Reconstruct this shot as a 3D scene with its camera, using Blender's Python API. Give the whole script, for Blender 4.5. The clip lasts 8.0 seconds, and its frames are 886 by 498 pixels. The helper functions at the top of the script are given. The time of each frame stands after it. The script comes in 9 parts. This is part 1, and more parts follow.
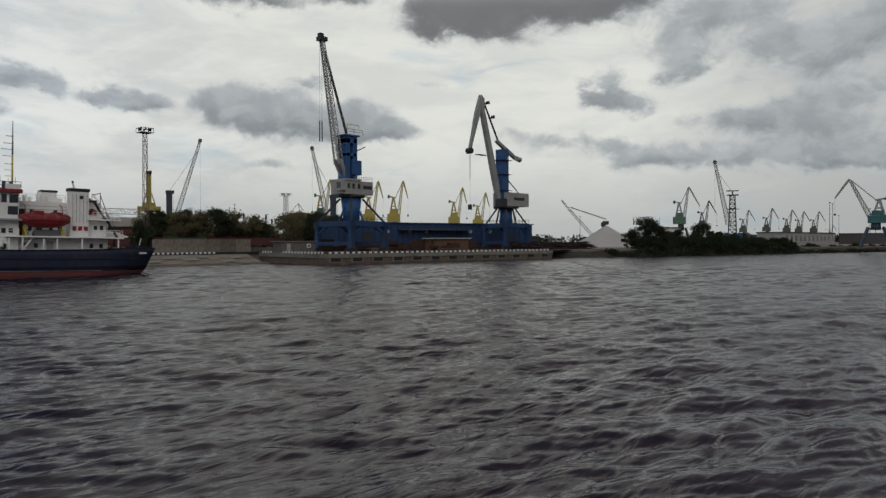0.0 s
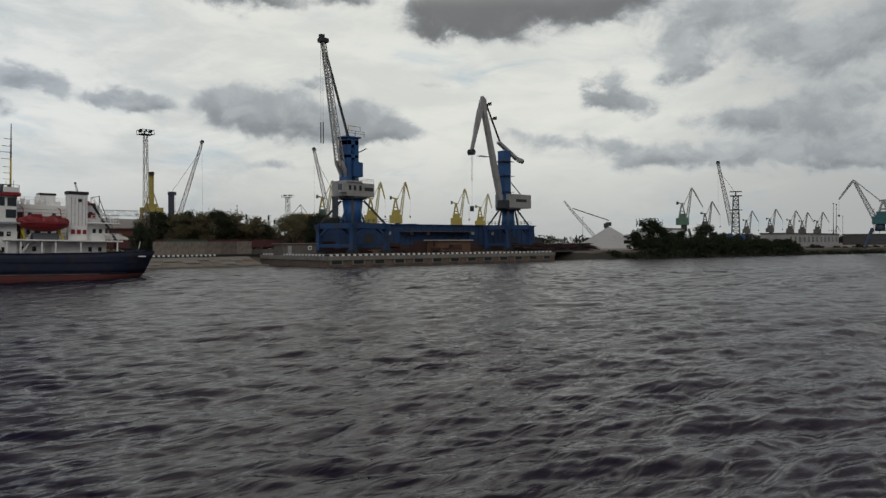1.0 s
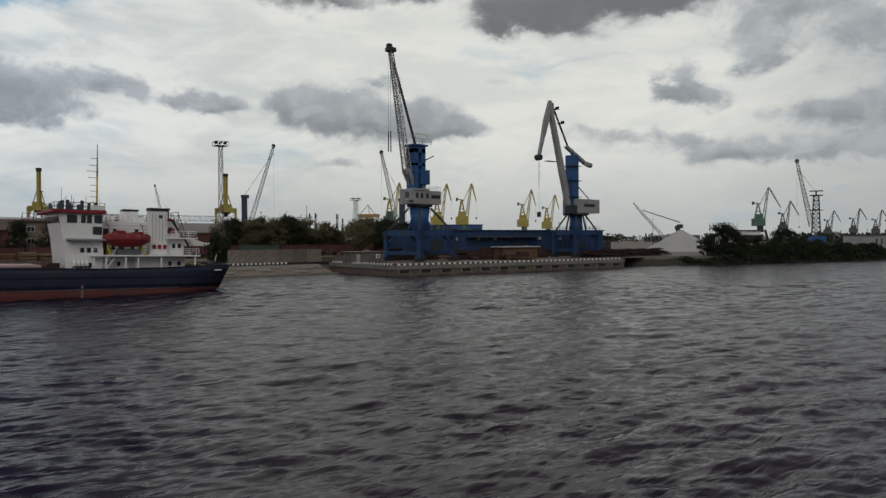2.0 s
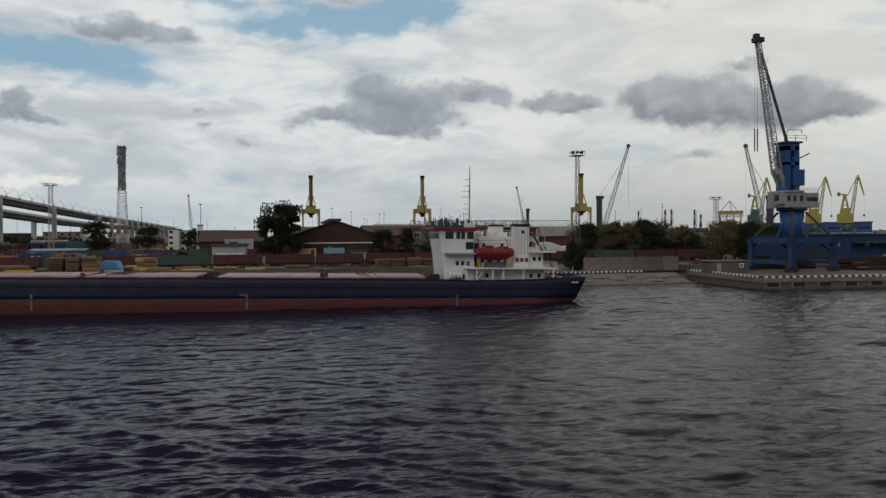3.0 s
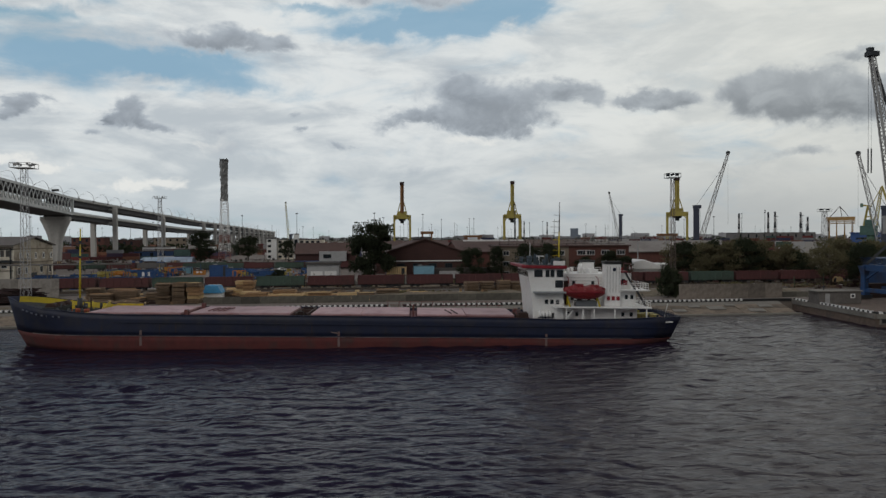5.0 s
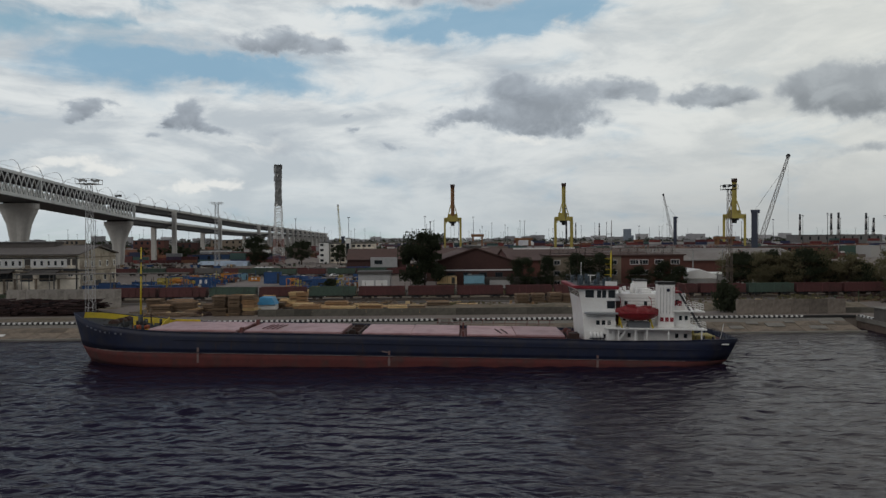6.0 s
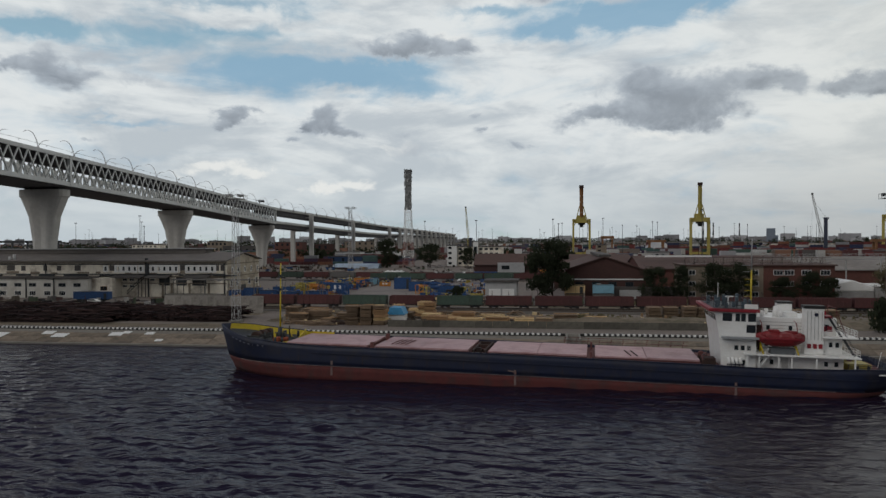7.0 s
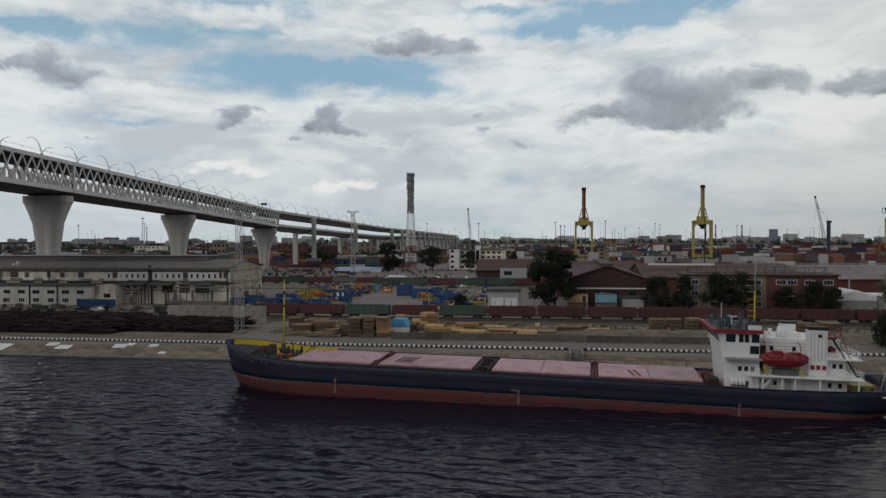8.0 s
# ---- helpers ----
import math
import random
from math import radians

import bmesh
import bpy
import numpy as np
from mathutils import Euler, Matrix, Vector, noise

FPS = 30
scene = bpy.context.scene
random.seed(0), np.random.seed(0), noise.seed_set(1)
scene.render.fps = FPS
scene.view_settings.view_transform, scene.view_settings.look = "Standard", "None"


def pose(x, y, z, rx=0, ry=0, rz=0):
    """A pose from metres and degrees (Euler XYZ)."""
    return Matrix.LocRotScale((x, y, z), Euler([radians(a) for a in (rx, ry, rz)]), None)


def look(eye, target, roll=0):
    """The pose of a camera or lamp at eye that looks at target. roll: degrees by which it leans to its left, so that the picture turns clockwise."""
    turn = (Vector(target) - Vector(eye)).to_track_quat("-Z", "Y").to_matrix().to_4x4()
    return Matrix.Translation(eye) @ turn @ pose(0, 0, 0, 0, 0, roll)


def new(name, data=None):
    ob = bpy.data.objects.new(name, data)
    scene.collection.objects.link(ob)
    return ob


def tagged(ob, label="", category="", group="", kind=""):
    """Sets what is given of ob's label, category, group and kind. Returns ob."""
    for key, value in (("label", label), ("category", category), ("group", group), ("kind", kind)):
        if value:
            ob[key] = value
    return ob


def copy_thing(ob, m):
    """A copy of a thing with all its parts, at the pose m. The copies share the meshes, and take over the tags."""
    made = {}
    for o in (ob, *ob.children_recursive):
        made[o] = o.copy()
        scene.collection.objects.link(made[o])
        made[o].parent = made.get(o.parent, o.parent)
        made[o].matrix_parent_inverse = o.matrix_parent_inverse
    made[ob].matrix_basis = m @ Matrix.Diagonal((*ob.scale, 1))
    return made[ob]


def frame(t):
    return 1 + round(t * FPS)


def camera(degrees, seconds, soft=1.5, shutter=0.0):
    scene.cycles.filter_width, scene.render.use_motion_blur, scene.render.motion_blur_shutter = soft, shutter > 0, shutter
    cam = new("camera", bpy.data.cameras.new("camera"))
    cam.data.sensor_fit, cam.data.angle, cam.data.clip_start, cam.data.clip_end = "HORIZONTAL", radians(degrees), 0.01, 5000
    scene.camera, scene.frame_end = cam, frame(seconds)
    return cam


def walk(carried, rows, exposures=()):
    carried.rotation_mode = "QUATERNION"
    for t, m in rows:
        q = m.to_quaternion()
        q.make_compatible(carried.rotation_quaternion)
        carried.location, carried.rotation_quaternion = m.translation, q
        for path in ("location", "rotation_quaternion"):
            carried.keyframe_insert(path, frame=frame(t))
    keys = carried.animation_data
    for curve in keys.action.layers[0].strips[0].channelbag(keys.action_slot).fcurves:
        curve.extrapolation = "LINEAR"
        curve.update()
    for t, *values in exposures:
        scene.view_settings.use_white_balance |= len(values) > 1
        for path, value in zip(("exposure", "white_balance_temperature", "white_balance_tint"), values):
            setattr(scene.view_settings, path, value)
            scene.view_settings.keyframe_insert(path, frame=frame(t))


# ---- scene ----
cam = camera(63.39, 8.0, 1.45)
PATH = [
    (0.0, pose(-0.738, -0.820, 4.895, 89.446, 0.230, -46.054)),
    (0.5, pose(-0.250, -0.552, 5.251, 89.415, 0.328, -45.969)),
    (1.0, pose(0.081, -0.360, 5.262, 89.494, 0.272, -45.841)),
    (1.2, pose(0.054, -0.321, 5.420, 89.451, 0.279, -45.800)),
    (1.5, pose(0.013, -0.262, 6.250, 89.385, 0.291, -45.050)),
    (1.8, pose(-0.027, -0.203, 7.280, 89.320, 0.302, -42.870)),
    (2.1, pose(-0.068, -0.144, 8.300, 89.255, 0.313, -39.200)),
    (2.3, pose(-0.095, -0.105, 8.930, 89.211, 0.321, -35.950)),
    (2.5, pose(-0.122, -0.066, 9.519, 89.168, 0.328, -32.247)),
    (2.7, pose(-0.189, -0.095, 10.074, 89.140, 0.362, -26.600)),
    (2.8, pose(-0.222, -0.110, 10.351, 89.127, 0.380, -22.050)),
    (2.9, pose(-0.256, -0.124, 10.629, 89.113, 0.397, -17.320)),
    (3.0, pose(-0.289, -0.139, 10.906, 89.099, 0.414, -12.882)),
    (3.1, pose(-0.244, -0.081, 11.185, 89.109, 0.415, -9.190)),
    (3.2, pose(-0.199, -0.022, 11.464, 89.119, 0.416, -7.100)),
    (3.5, pose(-0.064, 0.153, 12.301, 89.148, 0.418, -5.847)),
    (4.0, pose(-0.005, 0.263, 13.772, 89.131, 0.512, -5.790)),
    (4.2, pose(0.006, 0.251, 14.400, 89.143, 0.491, -5.765)),
    (5.3, pose(0.070, 0.187, 17.852, 89.206, 0.379, -5.700)),
    (5.5, pose(0.081, 0.175, 18.480, 89.218, 0.358, -5.604)),
    (5.8, pose(0.135, 0.202, 19.434, 89.216, 0.364, -3.140)),
    (6.0, pose(0.171, 0.220, 20.070, 89.215, 0.368, -1.669)),
    (6.2, pose(0.220, 0.252, 20.704, 89.211, 0.365, 0.530)),
    (6.5, pose(0.293, 0.300, 21.655, 89.206, 0.360, 3.891)),
    (6.8, pose(0.339, 0.313, 22.601, 89.200, 0.339, 7.240)),
    (7.0, pose(0.369, 0.322, 23.232, 89.196, 0.325, 8.491)),
    (7.5, pose(0.321, 0.297, 24.797, 89.173, 0.280, 8.653)),
    (8.0, pose(0.155, 0.214, 26.368, 89.145, 0.216, 8.656)),
]
walk(cam, PATH, ((0.0, -0.02, 6500, 10), (1.0, -0.02, 6500, 10), (2.5, -0.05, 6490, 10), (4.0, -0.03, 6450, 10), (5.5, -0.06, 6420, 10), (8.0, -0.02, 6370, 10)))

# ---- sky, sun ----
SUN_AZ, SUN_EL = 222.0, 38.0      # degrees clockwise from +y, degrees up
world = bpy.data.worlds.new("overcast_sky")
scene.world = world
world.use_nodes = True
wn, wl = world.node_tree.nodes, world.node_tree.links
wn.clear()


def wmath(op, a, b=None, c=None):
    n = wn.new("ShaderNodeMath")
    n.operation = op
    for i, v in enumerate((a, b, c)):
        if v is None:
            continue
        if isinstance(v, (int, float)):
            n.inputs[i].default_value = v
        else:
            wl.new(v, n.inputs[i])
    return n.outputs[0]


def wvec(op, a, b):
    n = wn.new("ShaderNodeVectorMath")
    n.operation = op
    for i, v in enumerate((a, b)):
        if isinstance(v, tuple):
            n.inputs[i].default_value = v
        else:
            wl.new(v, n.inputs[i])
    return n


def wrange(v, lo, hi, to_lo, to_hi):
    n = wn.new("ShaderNodeMapRange")
    n.interpolation_type = "SMOOTHSTEP"
    wl.new(v, n.inputs[0])
    for i, q in enumerate((lo, hi, to_lo, to_hi)):
        n.inputs[i + 1].default_value = q
    return n.outputs[0]


def wnoise(vec, scale, detail, rough, distort=0.0):
    n = wn.new("ShaderNodeTexNoise")
    wl.new(vec, n.inputs["Vector"])
    n.inputs["Scale"].default_value, n.inputs["Detail"].default_value = scale, detail
    n.inputs["Roughness"].default_value, n.inputs["Distortion"].default_value = rough, distort
    return n


def wmix(f, a, b):
    n = wn.new("ShaderNodeMix")
    n.data_type = "RGBA"
    wl.new(f, n.inputs[0])
    for i, v in ((6, a), (7, b)):
        if isinstance(v, tuple):
            n.inputs[i].default_value = (*v, 1)
        else:
            wl.new(v, n.inputs[i])
    return n.outputs[2]


tc = wn.new("ShaderNodeTexCoord")
sep = wn.new("ShaderNodeSeparateXYZ")
wl.new(tc.outputs["Generated"], sep.inputs[0])
azim = wmath("MULTIPLY", wmath("ARCTAN2", sep.outputs[0], sep.outputs[1]), 57.2958)
elev = wmath("MULTIPLY", wmath("ARCSINE", sep.outputs[2]), 57.2958)
comb = wn.new("ShaderNodeCombineXYZ")
wl.new(azim, comb.inputs[0])
wl.new(elev, comb.inputs[1])
way = tc.outputs["Generated"]
puffs = wvec("MULTIPLY", way, (1.0, 1.0, 1.5)).outputs[0]
sheet = wvec("MULTIPLY", way, (1.0, 1.0, 3.2)).outputs[0]       # thin high cloud is seen edge-on, in streaks
ragged = wvec("SUBTRACT", wnoise(puffs, 16.0, 6, 0.58, 0.3).outputs["Color"], (0.5, 0.5, 0.5)).outputs[0]
ragged = wvec("MULTIPLY", ragged, (7.0, 3.2, 0.0)).outputs[0]
place = wvec("ADD", comb.outputs[0], ragged).outputs[0]
frayed = wnoise(puffs, 24.0, 8, 0.62, 0.4).outputs["Fac"]
curl2 = wnoise(sheet, 7.0, 8, 0.58, 0.6).outputs["Fac"]


def bank(total, lift, puffs_of):
    """Adds clouds, each (azimuth, elevation, half-width, half-height, weight) in degrees, to a field and to its height sum."""
    for az, el, w, h, weight in puffs_of:
        d = wvec("SUBTRACT", place, (az, el, 0.0)).outputs[0]
        d = wvec("MULTIPLY", d, (1.0 / w, 1.0 / h, 0.0)).outputs[0]
        f = wmath("MULTIPLY", wmath("POWER", 0.38, wvec("DOT_PRODUCT", d, d).outputs["Value"]), weight)
        up = wmath("MULTIPLY", wvec("DOT_PRODUCT", d, (0.0, 1.0, 0.0)).outputs["Value"], f)
        total = f if total is None else wmath("ADD", total, f)
        lift = up if lift is None else wmath("ADD", lift, up)
    return total, lift


# the heavy dark bank high towards +x
near, lift = bank(None, None, ((52.7, 18.0, 8.5, 2.0, 1.2), (46.8, 17.2, 3.6, 1.5, 1.0), (37.9, 18.7, 3.0, 0.9, 0.9), (30.2, 18.3, 4.6, 0.9, 1.0), (58.4, 18.2, 4.0, 1.4, 1.0), (49.0, 19.4, 4.0, 1.5, 1.0)))
heavy = near
near, lift = bank(near, lift, ((64.4, 13.8, 2.6, 1.6, 0.95), (67.8, 16.6, 4.6, 1.6, 1.0), (73.8, 12.8, 4.4, 1.9, 1.0), (78.0, 15.4, 3.6, 2.2, 1.0), (64.2, 12.4, 2.0, 0.9, 0.5), (75.4, 10.2, 4.2, 1.0, 0.8), (70.4, 14.2, 2.2, 1.2, 0.6)))
# broken grey cloud below it
near, lift = bank(near, lift, ((58.3, 12.0, 1.6, 1.3, 0.9), (60.9, 10.4, 2.0, 0.9, 0.8), (59.4, 11.2, 1.8, 1.0, 0.7), (68.2, 9.0, 3.0, 1.2, 0.95), (74.4, 7.7, 5.2, 1.3, 1.05), (71.9, 8.9, 3.7, 1.0, 0.7)))
near, lift = bank(near, lift, ((63.4, 6.2, 5.4, 1.0, 1.2), (59.6, 7.4, 2.8, 0.8, 0.8), (72.7, 5.7, 4.8, 0.9, 1.0), (76.8, 5.6, 3.1, 0.9, 0.9), (54.8, 7.8, 3.1, 0.7, 0.7), (51.0, 8.4, 2.6, 0.5, 0.5)))
near, lift = bank(near, lift, ((29.3, 10.5, 3.3, 1.4, 0.9), (32.6, 10.0, 4.6, 1.7, 1.0), (36.1, 9.0, 5.0, 1.3, 1.0), (40.3, 8.8, 2.9, 1.0, 0.9), (39.6, 10.4, 2.4, 1.0, 0.8), (42.6, 9.0, 2.4, 0.7, 0.5)))
near, lift = bank(near, lift, ((22.7, 10.2, 1.9, 0.9, 0.95), (21.0, 10.9, 1.0, 0.6, 0.9), (23.9, 9.9, 1.2, 0.8, 0.7), (32.2, 5.9, 2.3, 0.55, 0.8), (35.9, 12.4, 2.2, 0.6, 0.8), (45.0, 12.4, 1.8, 0.4, 0.5)))
# the long ragged cloud over the ship and its neighbours
near, lift = bank(near, lift, ((6.7, 11.8, 3.2, 1.3, 1.0), (10.2, 10.6, 3.8, 1.4, 1.1), (3.5, 9.5, 4.0, 0.75, 1.0), (11.1, 9.1, 3.8, 0.7, 0.9), (15.6, 11.6, 3.1, 0.9, 0.95), (17.9, 10.6, 1.5, 0.7, 0.8), (8.0, 8.6, 2.0, 0.5, 0.6)))
near, lift = bank(near, lift, ((-17.6, 9.3, 1.6, 0.9, 1.05), (-18.8, 8.8, 1.4, 0.55, 0.8), (-16.5, 8.4, 1.5, 0.5, 0.8), (-24.2, 9.4, 1.5, 0.75, 1.0), (-25.6, 9.1, 1.4, 0.5, 0.8), (-5.5, 8.2, 1.2, 0.45, 1.0), (-2.4, 7.3, 1.0, 0.38, 1.0), (-20.7, 7.4, 1.2, 0.3, 0.9)))
near, lift = bank(near, lift, ((-9.6, 14.9, 3.5, 0.9, 0.85), (-12.6, 14.6, 2.6, 0.8, 0.75), (-7.4, 14.9, 1.8, 0.8, 0.5), (-38.1, 11.7, 1.9, 1.2, 1.0), (-35.8, 11.1, 1.6, 0.7, 0.95), (-39.4, 12.3, 1.3, 0.7, 0.8), (-34.0, 13.0, 3.3, 1.0, 0.6), (-31.0, 11.7, 2.4, 0.6, 0.6)))
near, lift = bank(near, lift, ((-7.1, 9.3, 0.8, 0.35, 0.8), (3.0, 5.2, 1.8, 0.8, 0.5), (-12.3, 8.0, 2.7, 0.6, 0.5), (2.5, 18.8, 6.5, 1.1, 1.0), (-35.0, 7.3, 1.0, 0.25, 0.6), (-11.0, 6.9, 2.0, 0.45, 0.55), (28.0, 5.2, 2.6, 0.5, 0.4)))
# bright puffs low over the bridge
puff, _ = bank(None, None, ((-26.6, 5.3, 2.2, 0.5, 0.9), (-22.8, 5.3, 1.7, 0.6, 0.95), (-15.4, 4.3, 1.8, 0.6, 1.0), (-17.8, 4.0, 1.6, 0.35, 0.8), (-7.7, 15.7, 1.5, 0.5, 0.7), (-12.5, 7.1, 2.7, 0.5, 0.6), (8.0, 8.0, 3.0, 0.5, 0.7)))
puff = wrange(wmath("ADD", puff, wmath("MULTIPLY", wmath("SUBTRACT", frayed, 0.5), 1.6)), 0.25, 0.95, 0.0, 0.85)
high = wrange(elev, 18.0, 27.0, 0.0, 1.0)
east = wrange(azim, 2.0, 36.0, 0.0, 1.0)
behind = wrange(wmath("ABSOLUTE", azim), 88.0, 115.0, 0.0, 1.0)
# past the clouds named above the sky goes on, broken cloud with gaps
rest = wrange(wnoise(way, 3.2, 7, 0.6).outputs["Fac"], 0.42, 0.66, 0.0, 1.0)
field = wmath("ADD", near, wmath("MULTIPLY", wmath("SUBTRACT", frayed, 0.5), 1.15))
shade = wrange(wmath("MAXIMUM", field, wmath("MULTIPLY", rest, high)), 0.22, 0.90, 0.0, 0.94)
inner = wnoise(puffs, 20.0, 7, 0.6, 0.5).outputs["Fac"]
core = wmath("MULTIPLY", wrange(field, 0.45, 1.3, 0.0, 1.0), wrange(inner, 0.34, 0.60, 0.35, 1.0))
under = wrange(wmath("DIVIDE", lift, wmath("MAXIMUM", near, 0.08)), 0.45, -0.75, 0.0, 1.0)      # 1 at the flat dark base of a cloud, 0 at its top
heavy = wrange(wmath("ADD", heavy, wmath("MULTIPLY", wmath("SUBTRACT", frayed, 0.5), 0.9)), 0.25, 1.25, 0.0, 1.0)

gap, _ = bank(None, None, ((-20.5, 13.1, 8.0, 1.5, 0.95), (-13.7, 12.9, 4.6, 1.0, 0.85), (-10.0, 11.6, 2.8, 0.9, 0.6), (-0.5, 16.0, 4.0, 0.8, 0.9), (6.7, 16.7, 5.0, 1.1, 1.1), (11.2, 17.6, 2.9, 1.0, 1.0), (-30.0, 14.6, 5.5, 1.0, 0.6)))
gap, _ = bank(gap, None, ((-37.4, 14.5, 3.4, 0.8, 1.0), (-31.3, 8.6, 5.5, 0.4, 0.6), (-23.6, 15.6, 3.4, 0.5, 0.6), (-4.0, 17.4, 5.2, 0.5, 0.8), (-25.0, 17.6, 9.0, 0.6, 0.7)))
gap = wmath("ADD", gap, wmath("MULTIPLY", high, wmath("SUBTRACT", 0.55, wmath("MULTIPLY", east, 0.6))))
gap = wmath("ADD", gap, wmath("MULTIPLY", wmath("SUBTRACT", curl2, 0.5), 1.9))
gap = wrange(gap, 0.02, 0.9, 0.0, 1.0)

sky = wn.new("ShaderNodeTexSky")
sky.sky_type = "NISHITA"
sky.sun_disc = False
sky.sun_elevation, sky.sun_rotation = radians(SUN_EL), radians(SUN_AZ)
blue = wvec("MINIMUM", wvec("MULTIPLY", sky.outputs[0], (0.125, 0.14, 0.12)).outputs[0], (0.24, 0.41, 0.55)).outputs[0]

soft = wnoise(sheet, 4.5, 7, 0.58, 0.6).outputs["Fac"]
fine = wnoise(sheet, 12.0, 6, 0.6, 0.4).outputs["Fac"]
veil = wmath("ADD", wmath("MULTIPLY", soft, 0.68), wmath("MULTIPLY", fine, 0.32))
bright = wmix(wrange(veil, 0.40, 0.60, 0.0, 1.0), (0.505, 0.553, 0.585), (0.755, 0.782, 0.775))
bright = wmix(wmath("MULTIPLY", east, 0.6), bright, (0.75, 0.745, 0.67))
low = wrange(elev, 0.0, 9.0, 1.0, 0.0)
haze = wmix(wrange(azim, -8.0, 26.0, 0.0, 1.0), (0.52, 0.58, 0.605), (0.37, 0.39, 0.395))
bright = wmix(wmath("MULTIPLY", low, 0.7), bright, haze)
bright = wmix(wrange(azim, 60.0, 79.0, 0.0, 0.5), bright, (0.36, 0.365, 0.365))      # thicker veil towards +x
grey = wmix(wmath("MULTIPLY", core, 0.8), (0.436, 0.484, 0.530), (0.289, 0.326, 0.370))
grey = wmix(wmath("MULTIPLY", under, wmath("MULTIPLY", core, 0.85)), grey, (0.186, 0.213, 0.246))
grey = wmix(wmath("MULTIPLY", heavy, 0.85), grey, (0.115, 0.122, 0.135))
grey = wmix(east, grey, wvec("MULTIPLY", grey, (1.02, 0.985, 0.925)).outputs[0])
deck = wmix(wmath("MULTIPLY", gap, 0.9), bright, blue)
deck = wmix(puff, deck, (0.84, 0.84, 0.80))
deck = wmix(shade, deck, grey)
# Added sky above the view, its brightness set by azimuth to shade the water.
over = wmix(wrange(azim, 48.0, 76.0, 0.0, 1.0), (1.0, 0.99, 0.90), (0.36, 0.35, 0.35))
deck = wmix(wrange(elev, 17.8, 23.0, 0.0, 0.9), deck, wmix(east, (0.045, 0.060, 0.128), over))      # unseen overhead sky: deep blue at -x darkens the water, bright +x lifts it
deck = wmix(wmath("MULTIPLY", behind, 0.8), deck, (0.17, 0.18, 0.195))      # unseen grey bank, added behind to dim the light on land and ship
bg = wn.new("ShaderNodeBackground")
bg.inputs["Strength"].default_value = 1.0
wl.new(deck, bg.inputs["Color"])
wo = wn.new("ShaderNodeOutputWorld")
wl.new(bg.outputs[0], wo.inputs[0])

sun = bpy.data.lights.new("sun", "SUN")
sun.energy, sun.angle, sun.color = 0.85, radians(45), (1.0, 0.95, 0.88)
sun_ob = new("sun", sun)
sa, se = radians(SUN_AZ), radians(SUN_EL)
sun_ob.matrix_world = look((math.sin(sa) * math.cos(se) * 500, math.cos(sa) * math.cos(se) * 500, math.sin(se) * 500), (0, 0, 0))

# ---- materials ----
def material(name, col, col2=None, rough=0.7, metal=0.0, scale=1.0, fine=8.0, bump=0.15, stain=0.35, stain_col=None, island=0.0, each=0.0, coords="Object"):
    """A paint, stone or metal with grain and stains at two scales. scale: the large stains per metre; each: how much whole objects differ."""
    m = bpy.data.materials.new(name)
    m.use_nodes = True
    nt = m.node_tree
    N, L = nt.nodes, nt.links
    b = N["Principled BSDF"]
    b.inputs["Roughness"].default_value, b.inputs["Metallic"].default_value = rough, metal
    t = N.new("ShaderNodeTexCoord")
    col2 = col2 or tuple(c * 0.7 for c in col)
    stain_col = stain_col or tuple(c * 0.45 for c in col)

    def noise_fac(s, detail, lo, hi):
        n = N.new("ShaderNodeTexNoise")
        n.inputs["Scale"].default_value, n.inputs["Detail"].default_value = s, detail
        n.inputs["Roughness"].default_value = 0.6
        L.new(t.outputs[coords], n.inputs["Vector"])
        r = N.new("ShaderNodeMapRange")
        r.inputs[1].default_value, r.inputs[2].default_value = lo, hi
        L.new(n.outputs["Fac"], r.inputs[0])
        return n, r.outputs[0]

    def mixed(f, a, b2):
        n = N.new("ShaderNodeMix")
        n.data_type = "RGBA"
        if isinstance(f, float):
            n.inputs[0].default_value = f
        else:
            L.new(f, n.inputs[0])
        for i, v in ((6, a), (7, b2)):
            if isinstance(v, tuple):
                n.inputs[i].default_value = (*v, 1)
            else:
                L.new(v, n.inputs[i])
        return n.outputs[2]

    grain, gf = noise_fac(fine, 5, 0.3, 0.7)
    _, sf = noise_fac(scale, 4, 0.48, 0.72)
    c = mixed(gf, col, col2)
    mul = N.new("ShaderNodeMath")
    mul.operation = "MULTIPLY"
    L.new(sf, mul.inputs[0])
    mul.inputs[1].default_value = stain
    c = mixed(mul.outputs[0], c, stain_col)
    for amount, source in ((each, "object"), (island, "island")):
        if amount:
            if source == "object":
                o = N.new("ShaderNodeObjectInfo").outputs["Random"]
            else:
                o = N.new("ShaderNodeNewGeometry").outputs["Random Per Island"]
            r = N.new("ShaderNodeMapRange")
            r.inputs[3].default_value, r.inputs[4].default_value = 1 - amount, 1 + amount * 0.6
            L.new(o, r.inputs[0])
            h = N.new("ShaderNodeHueSaturation")
            L.new(r.outputs[0], h.inputs["Value"])
            L.new(c, h.inputs["Color"])
            c = h.outputs[0]
    L.new(c, b.inputs["Base Color"])
    if bump:
        bp = N.new("ShaderNodeBump")
        bp.inputs["Strength"].default_value, bp.inputs["Distance"].default_value = bump, 0.05
        L.new(grain.outputs["Fac"], bp.inputs["Height"])
        L.new(bp.outputs[0], b.inputs["Normal"])
    return m


